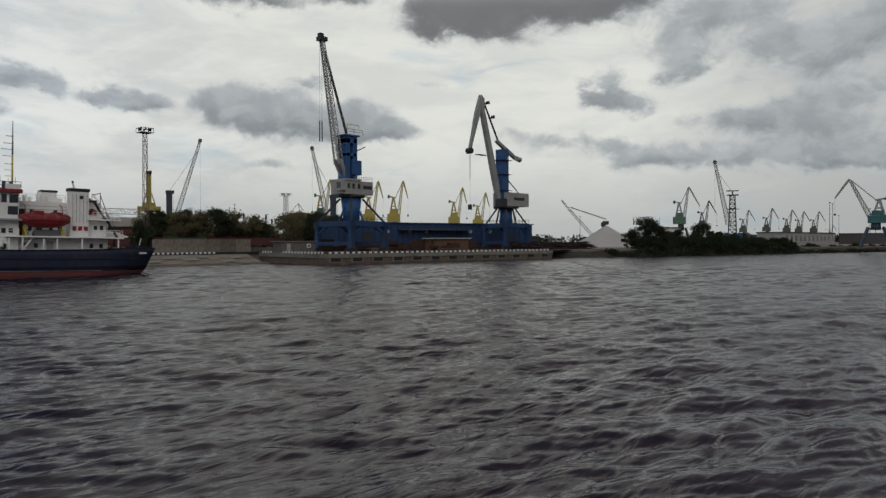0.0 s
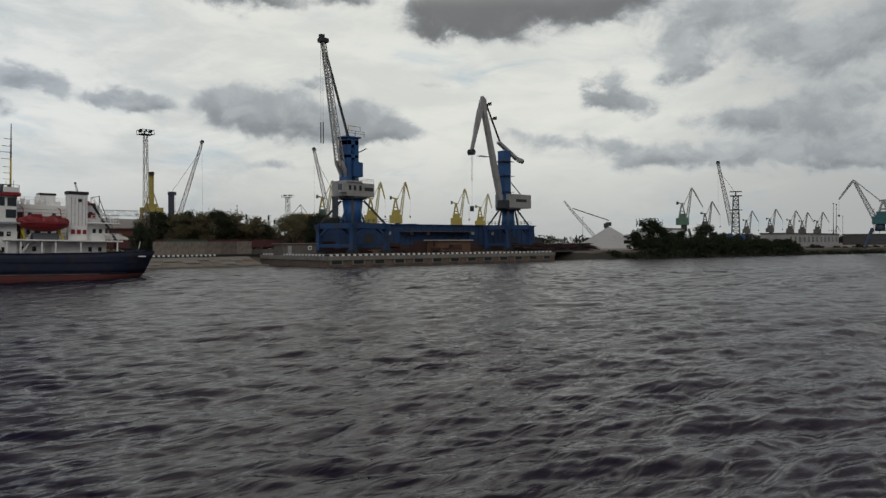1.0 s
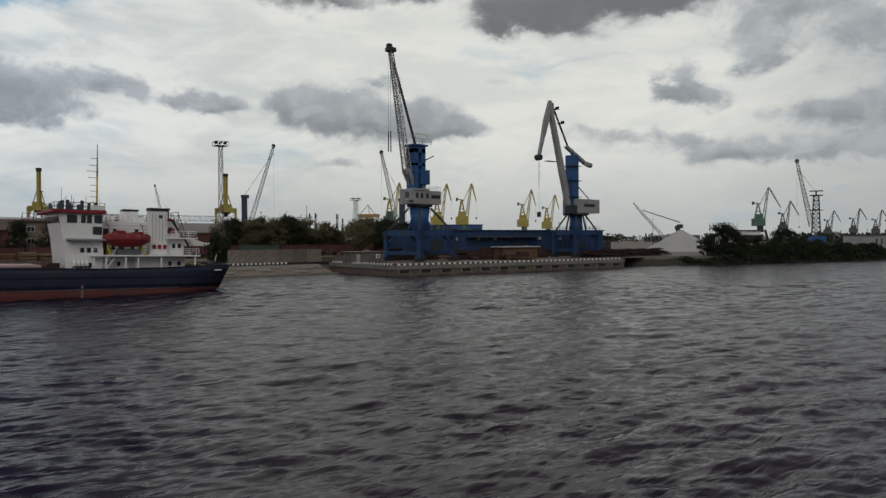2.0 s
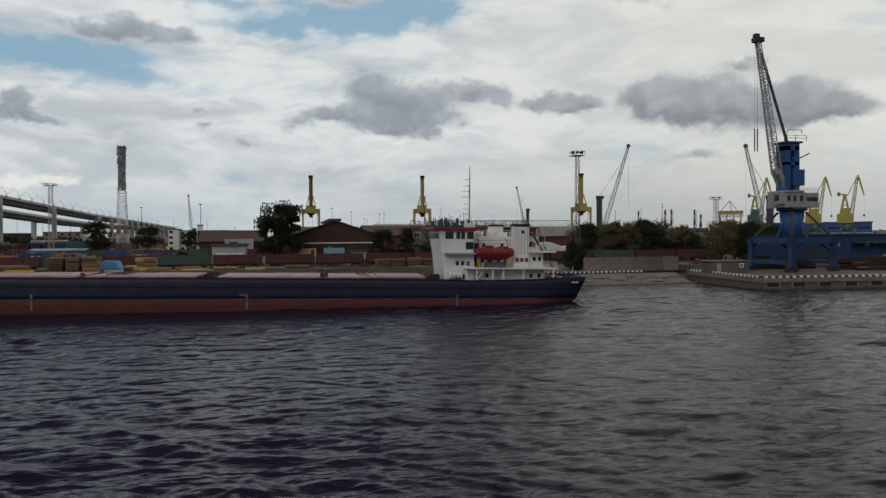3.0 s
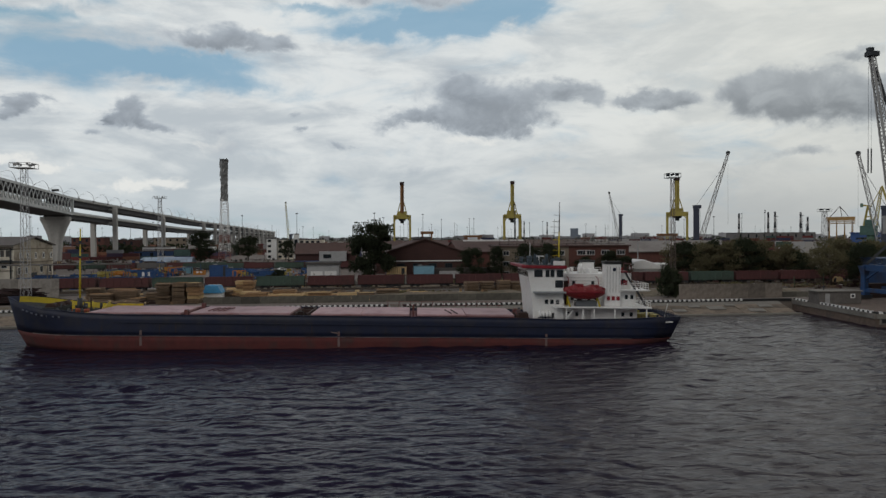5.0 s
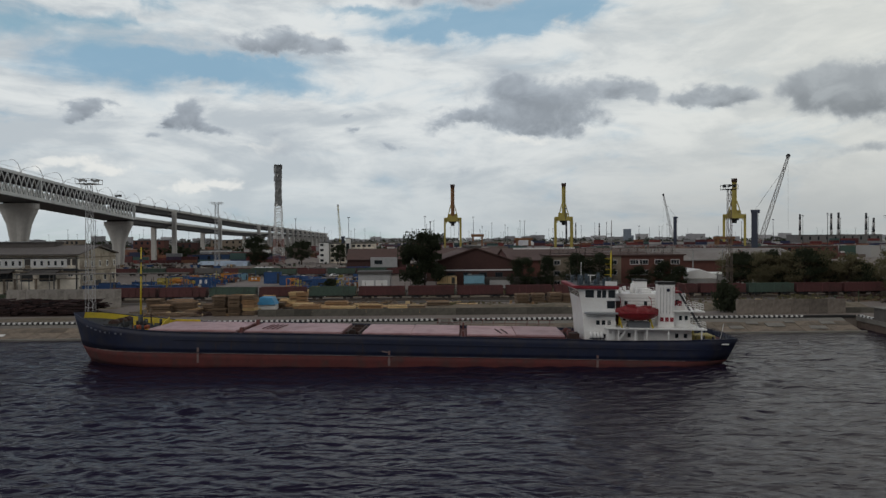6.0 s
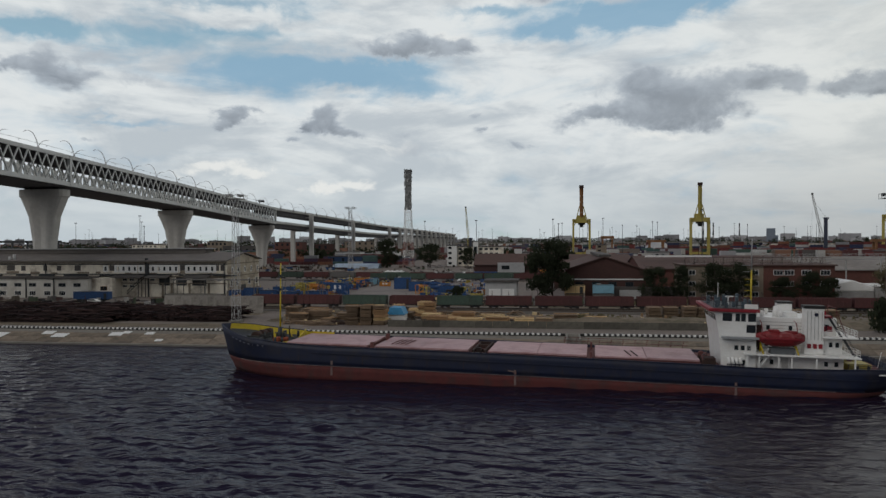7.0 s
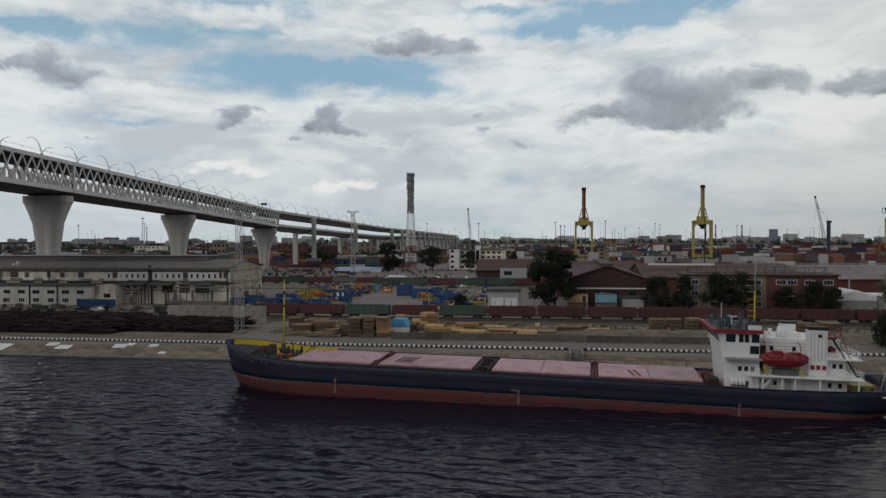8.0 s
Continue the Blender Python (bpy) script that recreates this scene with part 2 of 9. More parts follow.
def glass_dark(name, col=(0.02, 0.025, 0.03), rough=0.08):
    m = bpy.data.materials.new(name)
    m.use_nodes = True
    b = m.node_tree.nodes["Principled BSDF"]
    b.inputs["Base Color"].default_value, b.inputs["Roughness"].default_value = (*col, 1), rough
    return m


M_CONC = material("concrete", (0.24, 0.225, 0.195), (0.17, 0.16, 0.14), 0.85, 0, 0.25, 3.0, 0.3, 0.6, (0.09, 0.08, 0.065))
M_SLAB = material("bank_concrete", (0.255, 0.204, 0.150), (0.150, 0.119, 0.089), 0.9, 0, 0.25, 1.3, 0.4, 0.8, (0.062, 0.055, 0.044), each=0.3, coords="Object")
M_PIERC = material("pier_concrete", (0.19, 0.137, 0.106), (0.10, 0.075, 0.06), 0.9, 0, 0.3, 1.2, 0.4, 0.7, (0.08, 0.07, 0.06))
M_BRIDGEC = material("bridge_concrete", (0.52, 0.51, 0.48), (0.44, 0.43, 0.405), 0.8, 0, 0.08, 0.6, 0.1, 0.3, (0.28, 0.27, 0.25))
M_BRIDGES = material("bridge_steel", (0.66, 0.68, 0.67), (0.58, 0.60, 0.59), 0.6, 0.0, 0.05, 0.5, 0.05, 0.25, (0.3, 0.3, 0.29))
# Bridge decks and girders: the shade underneath is put into this dark colour.
M_UNDERSHADE = material("shaded_underside", (0.10, 0.10, 0.105), None, 0.8, 0, 0.1, 1, 0.1)
M_ASPH = material("yard_asphalt", (0.230, 0.192, 0.165), (0.142, 0.119, 0.103), 0.95, 0, 0.05, 0.8, 0.3, 0.75, (0.15, 0.132, 0.108))
M_WHITE = material("white_paint", (0.82, 0.82, 0.80), (0.74, 0.74, 0.72), 0.5, 0, 0.4, 3, 0.03, 0.25, (0.55, 0.5, 0.44))
M_SHIPW = material("ship_white", (0.84, 0.84, 0.82), (0.77, 0.77, 0.75), 0.45, 0, 0.5, 2.5, 0.03, 0.3, (0.55, 0.46, 0.38))
M_BLACK = material("black_paint", (0.02, 0.02, 0.02), None, 0.6, 0, 1, 5, 0.1)
M_HULLB = material("hull_blue", (0.006, 0.012, 0.042), (0.004, 0.008, 0.028), 0.62, 0, 0.4, 0.9, 0.15, 0.85, (0.027, 0.024, 0.030))
M_HULLR = material("hull_red", (0.115, 0.024, 0.022), (0.075, 0.018, 0.017), 0.85, 0, 0.45, 1.0, 0.15, 0.85, (0.055, 0.032, 0.03))
M_DECKR = material("deck_red", (0.16, 0.055, 0.05), (0.115, 0.042, 0.038), 0.75, 0, 0.3, 1.5, 0.1, 0.5)
M_HATCH = material("hatch_cover", (0.52, 0.33, 0.335), (0.40, 0.245, 0.25), 0.5, 0, 0.35, 1.1, 0.05, 0.75, (0.27, 0.13, 0.125), each=0.12)
M_YEL = material("ship_yellow", (0.62, 0.48, 0.02), (0.5, 0.38, 0.02), 0.55, 0, 0.6, 3, 0.05, 0.4, (0.2, 0.14, 0.03))
M_RED = material("boat_red", (0.25, 0.014, 0.018), (0.14, 0.011, 0.014), 0.5, 0, 0.9, 2.5, 0.1, 0.6, (0.16, 0.02, 0.02))
M_BORD = material("bridge_red", (0.28, 0.018, 0.03), None, 0.5, 0, 0.6, 3, 0.03, 0.3)
M_GLASS = glass_dark("dark_glass")
M_CBLUE = material("crane_blue", (0.018, 0.098, 0.28), (0.013, 0.07, 0.21), 0.5, 0, 0.25, 1.5, 0.05, 0.5, (0.05, 0.05, 0.07))
M_STEELC = material("worn_wheel_steel", (0.12, 0.11, 0.10), None, 0.5, 0.7, 0.8, 4, 0.05)
M_PORTB = material("worn_portal_blue", (0.013, 0.058, 0.165), (0.010, 0.04, 0.115), 0.6, 0, 0.3, 1.2, 0.1, 0.8, (0.035, 0.03, 0.035))
M_CGREY = material("crane_grey", (0.36, 0.36, 0.35), (0.28, 0.28, 0.275), 0.55, 0, 0.25, 1.5, 0.05, 0.5, (0.16, 0.14, 0.12))
M_CDARK = material("crane_dark_steel", (0.05, 0.055, 0.06), None, 0.6, 0.3, 0.3, 2, 0.05)
M_CYEL = material("crane_yellow", (0.44, 0.36, 0.075), (0.33, 0.275, 0.07), 0.6, 0, 0.15, 1, 0.05, 0.5, (0.2, 0.17, 0.07))
M_CGRN = material("crane_green", (0.10, 0.19, 0.13), None, 0.6, 0, 0.2, 1, 0.05)
M_SHEDB = material("shed_blue", (0.016, 0.055, 0.15), (0.012, 0.038, 0.10), 0.6, 0, 0.2, 0.8, 0.05, 0.75, (0.03, 0.033, 0.05))
M_GREYW = material("galvanised", (0.5, 0.5, 0.5), (0.4, 0.4, 0.4), 0.5, 0.3, 0.4, 3, 0.05, 0.3)
M_BEIGE = material("beige_render", (0.86, 0.80, 0.68), (0.72, 0.665, 0.56), 0.9, 0, 0.22, 0.9, 0.15, 0.85, (0.22, 0.17, 0.13))
M_ROOFD = material("dark_roofing", (0.10, 0.09, 0.085), (0.075, 0.07, 0.065), 0.9, 0, 0.08, 0.6, 0.15, 0.5)
M_ROOFB = material("brown_roofing", (0.112, 0.066, 0.055), (0.082, 0.050, 0.043), 0.9, 0, 0.06, 0.5, 0.15, 0.5, (0.09, 0.065, 0.058))
M_BRICK = material("red_brick", (0.145, 0.058, 0.045), (0.10, 0.043, 0.035), 0.9, 0, 0.15, 2.5, 0.2, 0.5)
M_DKBRICK = material("dark_brick", (0.078, 0.036, 0.03), (0.052, 0.025, 0.022), 0.9, 0, 0.12, 2, 0.2, 0.5)
M_TANBRICK = material("tan_brick", (0.27, 0.22, 0.165), (0.2, 0.165, 0.125), 0.9, 0, 0.15, 2.5, 0.2, 0.5)
M_RUST = material("rusty_steel", (0.052, 0.027, 0.021), (0.03, 0.018, 0.016), 0.9, 0.1, 0.3, 2, 0.3, 0.5, (0.021, 0.016, 0.015), island=0.6)


# ---- mesh tools ----
def quad_box(bm, m):
    """A unit cube (centre at the origin, edges 1) moved by m."""
    v = [bm.verts.new(m @ Vector((x, y, z))) for x in (-0.5, 0.5) for y in (-0.5, 0.5) for z in (-0.5, 0.5)]
    for f in ((0, 1, 3, 2), (4, 6, 7, 5), (0, 4, 5, 1), (2, 3, 7, 6), (0, 2, 6, 4), (1, 5, 7, 3)):
        bm.faces.new([v[i] for i in f])


def box(bm, x0, x1, y0, y1, z0, z1):
    quad_box(bm, Matrix.Translation(((x0 + x1) / 2, (y0 + y1) / 2, (z0 + z1) / 2)) @ Matrix.Diagonal((x1 - x0, y1 - y0, z1 - z0, 1)))


def beam(bm, p, q, w, h=None):
    """A square bar from p to q, w wide and h deep."""
    p, q = Vector(p), Vector(q)
    d = q - p
    turn = d.to_track_quat("X", "Z").to_matrix().to_4x4()
    quad_box(bm, Matrix.Translation((p + q) / 2) @ turn @ Matrix.Diagonal((d.length, w, h or w, 1)))


def tube(bm, p, q, r, r2=None, n=10):
    p, q = Vector(p), Vector(q)
    d = q - p
    turn = d.to_track_quat("Z", "Y").to_matrix()
    r2 = r if r2 is None else r2
    rings = []
    for c, rr in ((p, r), (q, r2)):
        rings.append([bm.verts.new(c + turn @ Vector((rr * math.cos(6.28319 * i / n), rr * math.sin(6.28319 * i / n), 0))) for i in range(n)])
    for i in range(n):
        j = (i + 1) % n
        f = bm.faces.new((rings[0][i], rings[0][j], rings[1][j], rings[1][i]))
        f.smooth = True
    bm.faces.new(rings[0][::-1])
    bm.faces.new(rings[1])


def prism(bm, pts, shift):
    """The polygon pts, pushed along shift to a solid."""
    a = [bm.verts.new(p) for p in pts]
    b = [bm.verts.new(Vector(p) + Vector(shift)) for p in pts]
    n = len(a)
    bm.faces.new(a[::-1])
    bm.faces.new(b)
    for i in range(n):
        j = (i + 1) % n
        bm.faces.new((a[i], a[j], b[j], b[i]))


def lattice(bm, p, q, w0, w1, n, r, side=(0, 1, 0)):
    """A four-legged lattice mast or jib from p to q, w0 wide at p and w1 at q, in n bays."""
    p, q = Vector(p), Vector(q)
    d = (q - p).normalized()
    a = (Vector(side) - d * d.dot(Vector(side))).normalized()
    b = d.cross(a)
    def corner(k, i):
        s, t = ((-1, -1), (1, -1), (1, 1), (-1, 1))[k % 4]
        f = i / n
        w = (w0 + (w1 - w0) * f) / 2
        return p + (q - p) * f + a * s * w + b * t * w
    for k in range(4):
        beam(bm, corner(k, 0), corner(k, n), r * 1.5)
        for i in range(n):
            u, v = (k, k + 1) if i % 2 else (k + 1, k)
            beam(bm, corner(u, i), corner(v, i + 1), r)
            beam(bm, corner(k, i + 1), corner(k + 1, i + 1), r)


def sweep(bm, pts, w, h):
    """One unbroken rectangular bar through pts, upright, w wide and h deep."""
    pts = [Vector(p) for p in pts]
    rings = []
    for i, p in enumerate(pts):
        d = pts[min(i + 1, len(pts) - 1)] - pts[max(i - 1, 0)]
        sd = Vector((d.y, -d.x, 0)).normalized() * w / 2
        up = Vector((0, 0, h / 2))
        rings.append([bm.verts.new(p + a) for a in (-sd - up, sd - up, sd + up, -sd + up)])
    for a, b in zip(rings, rings[1:]):
        for k in range(4):
            bm.faces.new((a[k], a[(k + 1) % 4], b[(k + 1) % 4], b[k]))
    bm.faces.new(rings[0][::-1])
    bm.faces.new(rings[-1])


def loft(bm, pts, ws, hs):
    """One unbroken box girder through pts in the xz plane: ws wide across y, hs deep."""
    pts = [Vector(p) for p in pts]
    rings = []
    for i, p in enumerate(pts):
        d = (pts[min(i + 1, len(pts) - 1)] - pts[max(i - 1, 0)]).normalized()
        up = Vector((-d.z, 0, d.x)) * hs[i] / 2
        sd = Vector((0, ws[i] / 2, 0))
        rings.append([bm.verts.new(p + a) for a in (-sd - up, sd - up, sd + up, -sd + up)])
    for a, b in zip(rings, rings[1:]):
        for k in range(4):
            bm.faces.new((a[k], a[(k + 1) % 4], b[(k + 1) % 4], b[k]))
    bm.faces.new(rings[0][::-1])
    bm.faces.new(rings[-1])


def mesh_of(name, bm, mat, smooth=False):
    bmesh.ops.recalc_face_normals(bm, faces=bm.faces)
    me = bpy.data.meshes.new(name)
    bm.to_mesh(me)
    bm.free()
    me.materials.append(mat)
    if smooth:
        me.polygons.foreach_set("use_smooth", [True] * len(me.polygons))
    return me


def part(name, bm, mat, parent=None, label="", smooth=False, bevel=0.0):
    ob = new(name, mesh_of(name, bm, mat, smooth))
    if parent is not None:
        ob.parent = parent
    if label:
        ob["label"] = label
    if bevel:
        bv = ob.modifiers.new("bevel", "BEVEL")
        bv.width, bv.segments, bv.limit_method = bevel, 2, "ANGLE"
    return ob


def thing(name, label, category, m=None, group="", kind=""):
    ob = new(name)
    ob.empty_display_size = 1.0
    ob.matrix_basis = m or Matrix()
    return tagged(ob, label, category, group, kind)


def one(fill, *a):
    """A new bmesh filled by fill(bm, *a)."""
    bm = bmesh.new()
    fill(bm, *a)
    return bm


def boxes(*dims):
    bm = bmesh.new()
    for d in dims:
        box(bm, *d)
    return bm


def beams(w, *pairs):
    bm = bmesh.new()
    for p, q in pairs:
        beam(bm, p, q, w)
    return bm

# ---- water ----
def water_material():
    m = bpy.data.materials.new("river_water")
    m.use_nodes = True
    N, L = m.node_tree.nodes, m.node_tree.links
    b = N["Principled BSDF"]
    b.inputs["Base Color"].default_value = (0.0140, 0.0092, 0.0205, 1)
    b.inputs["IOR"].default_value = 1.33
    b.inputs["Specular IOR Level"].default_value = 0.25
    t = N.new("ShaderNodeTexCoord")
    mp = N.new("ShaderNodeMapping")
    mp.inputs["Rotation"].default_value = (0, 0, radians(25))
    mp.inputs["Scale"].default_value = (0.38, 1.0, 1.0)
    L.new(t.outputs["Object"], mp.inputs[0])
    far = N.new("ShaderNodeVectorMath")
    far.operation = "LENGTH"
    L.new(t.outputs["Object"], far.inputs[0])
    def along(*span):
        """A value that changes with the distance from the middle of the river."""
        n = N.new("ShaderNodeMapRange")
        L.new(far.outputs["Value"], n.inputs[0])
        for i, v in enumerate(span):
            n.inputs[i + 1].default_value = v
        return n.outputs[0]
    grow = along(35.0, 190.0, 0.17, 0.72)
    L.new(along(10.0, 44.0, 0.09, 0.20), b.inputs["Roughness"])
    last = None
    for s, dist, strength in ((0.45, 2.2, 0.45), (1.5, 0.22, 0.46), (4.6, 0.05, 0.22)):
        n = N.new("ShaderNodeTexNoise")
        n.inputs["Scale"].default_value, n.inputs["Detail"].default_value, n.inputs["Roughness"].default_value = s, 1.2, 0.5
        n.inputs["Distortion"].default_value = 1.1
        L.new(mp.outputs[0], n.inputs["Vector"])
        bp = N.new("ShaderNodeBump")
        bp.inputs["Strength"].default_value, bp.inputs["Distance"].default_value = strength, dist
        L.new(n.outputs["Fac"], bp.inputs["Height"])
        if s < 1:
            L.new(grow, bp.inputs["Strength"])
        if s > 4:
            L.new(along(10.0, 44.0, 0.48, 0.14), bp.inputs["Strength"])
        if last:
            L.new(last.outputs[0], bp.inputs["Normal"])
        last = bp
    L.new(last.outputs[0], b.inputs["Normal"])
    return m


M_WATER = water_material()


def build_water():
    """One sheet of river: fine waves near the middle, flat far off."""
    rng = np.random.default_rng(5)
    r = np.concatenate([[4.0], np.geomspace(7, 190, 520), np.geomspace(200, 5600, 30)])
    a = np.radians(np.concatenate([np.linspace(-48, 84, 740), np.linspace(86, 310, 90)]))
    R, A = np.meshgrid(r, a, indexing="ij")
    X, Y = R * np.sin(A), R * np.cos(A)
    Z = np.zeros_like(X)
    for i in range(72):
        lam = 0.42 * (5.6 / 0.42) ** rng.random()
        way = radians(-108) + rng.normal(0, 0.36)
        k = 2 * np.pi / lam
        amp = 0.0066 * lam ** 0.72
        ph = k * (X * np.cos(way) + Y * np.sin(way)) + rng.random() * 6.28
        s = np.sin(ph)
        keep = np.clip((lam * 230 / np.maximum(R, 1) - 1.6) / 2, 0, 1)     # short waves end before the grid gets coarse
        Z += amp * (s + 0.28 * np.cos(2 * ph)) * keep
    gust = (0.70 + 0.42 * np.clip((R - 25) / 75, 0, 1)) * (0.95 + 0.35 * np.sin(X * 0.045 + 1.3 * np.sin(Y * 0.03)) * np.sin(Y * 0.06 + 0.5))
    edge = np.clip((190 - R) / 60, 0, 1) * np.clip((np.degrees(A) + 48) / 4, 0, 1) * np.clip((84 - np.degrees(A)) / 4, 0, 1)
    Z *= gust * edge
    n, k = X.shape
    verts = np.stack([X, Y, Z], -1).reshape(-1, 3)
    i, j = np.meshgrid(np.arange(n - 1), np.arange(k), indexing="ij")
    j2 = (j + 1) % k
    f = np.stack([i * k + j, (i + 1) * k + j, (i + 1) * k + j2, i * k + j2], -1).reshape(-1, 4)[:, ::-1]
    hub = len(verts)
    verts = np.concatenate([verts, [[0, 0, 0]]])
    tri = np.stack([np.arange(k), (np.arange(k) + 1) % k, np.full(k, hub)], -1)[:, ::-1]
    me = bpy.data.meshes.new("water")
    me.vertices.add(len(verts))
    me.vertices.foreach_set("co", verts.ravel())
    me.loops.add(f.size + tri.size)
    me.loops.foreach_set("vertex_index", np.concatenate([f.ravel(), tri.ravel()]).astype(np.int32))
    me.polygons.add(len(f) + len(tri))
    starts = np.concatenate([np.arange(len(f)) * 4, len(f) * 4 + np.arange(len(tri)) * 3])
    me.polygons.foreach_set("loop_start", starts.astype(np.int32))
    me.update(calc_edges=True)
    me.polygons.foreach_set("use_smooth", [True] * len(me.polygons))
    me.materials.append(M_WATER)
    ob = new("water", me)
    if me.polygons[0].normal.z < 0:
        me.flip_normals()
    tagged(ob, "dark choppy river water with small wind waves", "river", kind="structure")


build_water()

# ---- land ----
GZ = 2.4                       # level of the quays and yards
PIER_A, PIER_B = Vector((93.0, 124.4, 0)), Vector((166.0, 117.2, 0))
SHORE = [(171, 131), (186, 122), (203, 114.5), (240, 105), (288, 94), (348, 77), (470, 52), (800, 10), (1600, -120), (5400, -500)]


def build_ground():
    bm = bmesh.new()
    edge = [(-5400, 156.5), (97.5, 156.5), (94.5, 126.0), (166.5, 119.0)] + [(x, y + 2.0) for x, y in SHORE]
    pts = edge + [(5400, 5400), (-5400, 5400)]
    bm.faces.new([bm.verts.new((x, y, GZ)) for x, y in pts])
    bmesh.ops.triangulate(bm, faces=bm.faces)
    # the edge drops to below the water
    for (x, y), (x2, y2) in zip(edge, edge[1:]):
        bm.faces.new([bm.verts.new(p) for p in ((x, y, GZ), (x, y, -2), (x2, y2, -2), (x2, y2, GZ))])
    ob = part("ground", bm, M_ASPH)
    tagged(ob, "worn grey asphalt and dirt of a port yard", "ground", kind="structure")


build_ground()

M_BANK = material("earth_bank", (0.042, 0.038, 0.026), (0.026, 0.024, 0.017), 0.95, 0, 0.12, 1.0, 0.5, 0.6)


def build_far_bank():
    """The rough low shore past the pier: an uneven earth slope."""
    bm = bmesh.new()
    rnd = random.Random(3)
    line = []
    for (x, y), (x2, y2) in zip(SHORE, SHORE[1:]):
        n = max(2, int(math.hypot(x2 - x, y2 - y) / 5)) if x < 480 else 3
        line += [(x + (x2 - x) * i / n, y + (y2 - y) * i / n) for i in range(n)]
    rows = []
    for x, y in line:
        j = rnd.uniform(-0.8, 0.8)
        rows.append([bm.verts.new(p) for p in ((x - 0.3, y - 2.5 + j, -0.6), (x, y - 0.5 + j, 0.5 + rnd.uniform(-0.2, 0.3)), (x, y + 2 + j, 1.7 + rnd.uniform(-0.2, 0.4)), (x, y + 6, GZ + 0.15))])
    for p, q in zip(rows, rows[1:]):
        for i in range(3):
            bm.faces.new((p[i], q[i], q[i + 1], p[i + 1]))
    tagged(part("river_bank", bm, M_BANK), "low rough earth bank at the water's edge", "bank", kind="structure")


build_far_bank()


def build_embankment():
    """The sloping concrete revetment with its slabs, and the striped kerb on top."""
    base = thing("embankment", "sloping concrete slab embankment, stained and patched", "embankment", kind="structure")
    bm = bmesh.new()
    prism(bm, ((-420, 147.2, -1.2), (-420, 156.4, 2.2), (-420, 156.4, -1.2)), (513, 0, 0))
    prism(bm, ((-420, 147.0, -1.2), (-420, 147.0, 0.35), (-420, 147.9, 0.35), (-420, 147.9, -1.2)), (513, 0, 0))
    part("footing", bm, M_CONC, base, "dark wet concrete toe of the slope")
    slab = bmesh.new()
    quad_box(slab, Matrix.Diagonal((5.92, 4.3, 0.22, 1)))
    bmesh.ops.bevel(slab, geom=slab.edges[:], offset=0.04, segments=1, affect="EDGES")
    me = mesh_of("slab", slab, M_SLAB)
    rnd = random.Random(11)
    tilt = math.degrees(math.atan2(2.0, 8.6))
    for i in range(85):
        for k in (0, 1):
            ob = new("slab", me)
            ob.parent = base
            x = 90 - 6 * i
            y = 150.15 + 4.25 * k
            ob.matrix_basis = pose(x, y, 0.42 + k * 1.0 + rnd.uniform(-0.03, 0.03), tilt + rnd.uniform(-0.5, 0.5), rnd.uniform(-0.3, 0.3), 0)
    white = bmesh.new()
    quad_box(white, Matrix.Diagonal((3.4, 2.4, 0.1, 1)))
    pale = mesh_of("patch", white, M_WHITE)
    for x, y, s in ((-113, 152.6, 1.0), (-117, 154.2, 0.8), (-99.5, 153.9, 0.9), (-97.5, 155.0, 0.6), (-91.5, 154.6, 0.6), (-87, 150.5, 0.5), (-131, 151.2, 2.4)):
        ob = new("patch", pale)
        ob.parent = base
        ob.matrix_basis = pose(x, y, 0.55 + (y - 150.15) * 0.235 + 0.13, tilt, 0, rnd.uniform(-8, 8)) @ Matrix.Diagonal((s, s, 1, 1))
    grey = mesh_of("patch", one(quad_box, Matrix.Diagonal((4.2, 2.6, 0.1, 1))), M_CONC)
    for x, y, s in ((76, 152.4, 0.9), (84.5, 150.6, 0.8), (80, 154.2, 0.5), (67, 151.0, 0.7), (71.5, 153.6, 0.6), (88, 153.4, 0.7)):
        ob = new("patch", grey)
        ob.parent = base
        ob.matrix_basis = pose(x, y, 0.55 + (y - 150.15) * 0.235 + 0.13, tilt, 0, rnd.uniform(-14, 14)) @ Matrix.Diagonal((s, s, 1, 1))
    stairs = bmesh.new()
    for i in range(12):
        box(stairs, 4.0, 6.2, 148.2 + i * 0.7, 148.9 + i * 0.7, -0.5, 0.55 + i * 0.19)
    box(stairs, 3.6, 4.0, 148.0, 156.6, -0.5, 2.75)
    box(stairs, 6.2, 6.6, 148.0, 156.6, -0.5, 2.75)
    part("stairs", stairs, M_CONC, base, "concrete landing steps in the slope")

    kerb = thing("kerb", "low quay kerb with black and white warning stripes", "kerb", kind="structure")
    part("kerb_beam", boxes((-420, 3.5, 156.3, 156.85, GZ - 0.3, GZ + 0.32), (6.7, 96.2, 156.3, 156.85, GZ - 0.3, GZ + 0.32)), M_BLACK, kerb)
    st = bmesh.new()
    quad_box(st, Matrix.Diagonal((0.56, 0.57, 0.38, 1)))
    me = mesh_of("stripe", st, M_WHITE)
    x, far = 84.0, bmesh.new()
    while x > -400:
        if x > -150 and not 3 < x < 7.2:
            ob = new("stripe", me)
            ob.parent = kerb
            ob.location = (x, 156.575, GZ + 0.15)
        elif x <= -150:
            box(far, x - 0.28, x + 0.28, 156.29, 156.86, GZ - 0.06, GZ + 0.44)
        x -= 1.12
    ob = part("stripes", far, M_WHITE, kerb)
    tagged(ob, kind="stuff")


build_embankment()


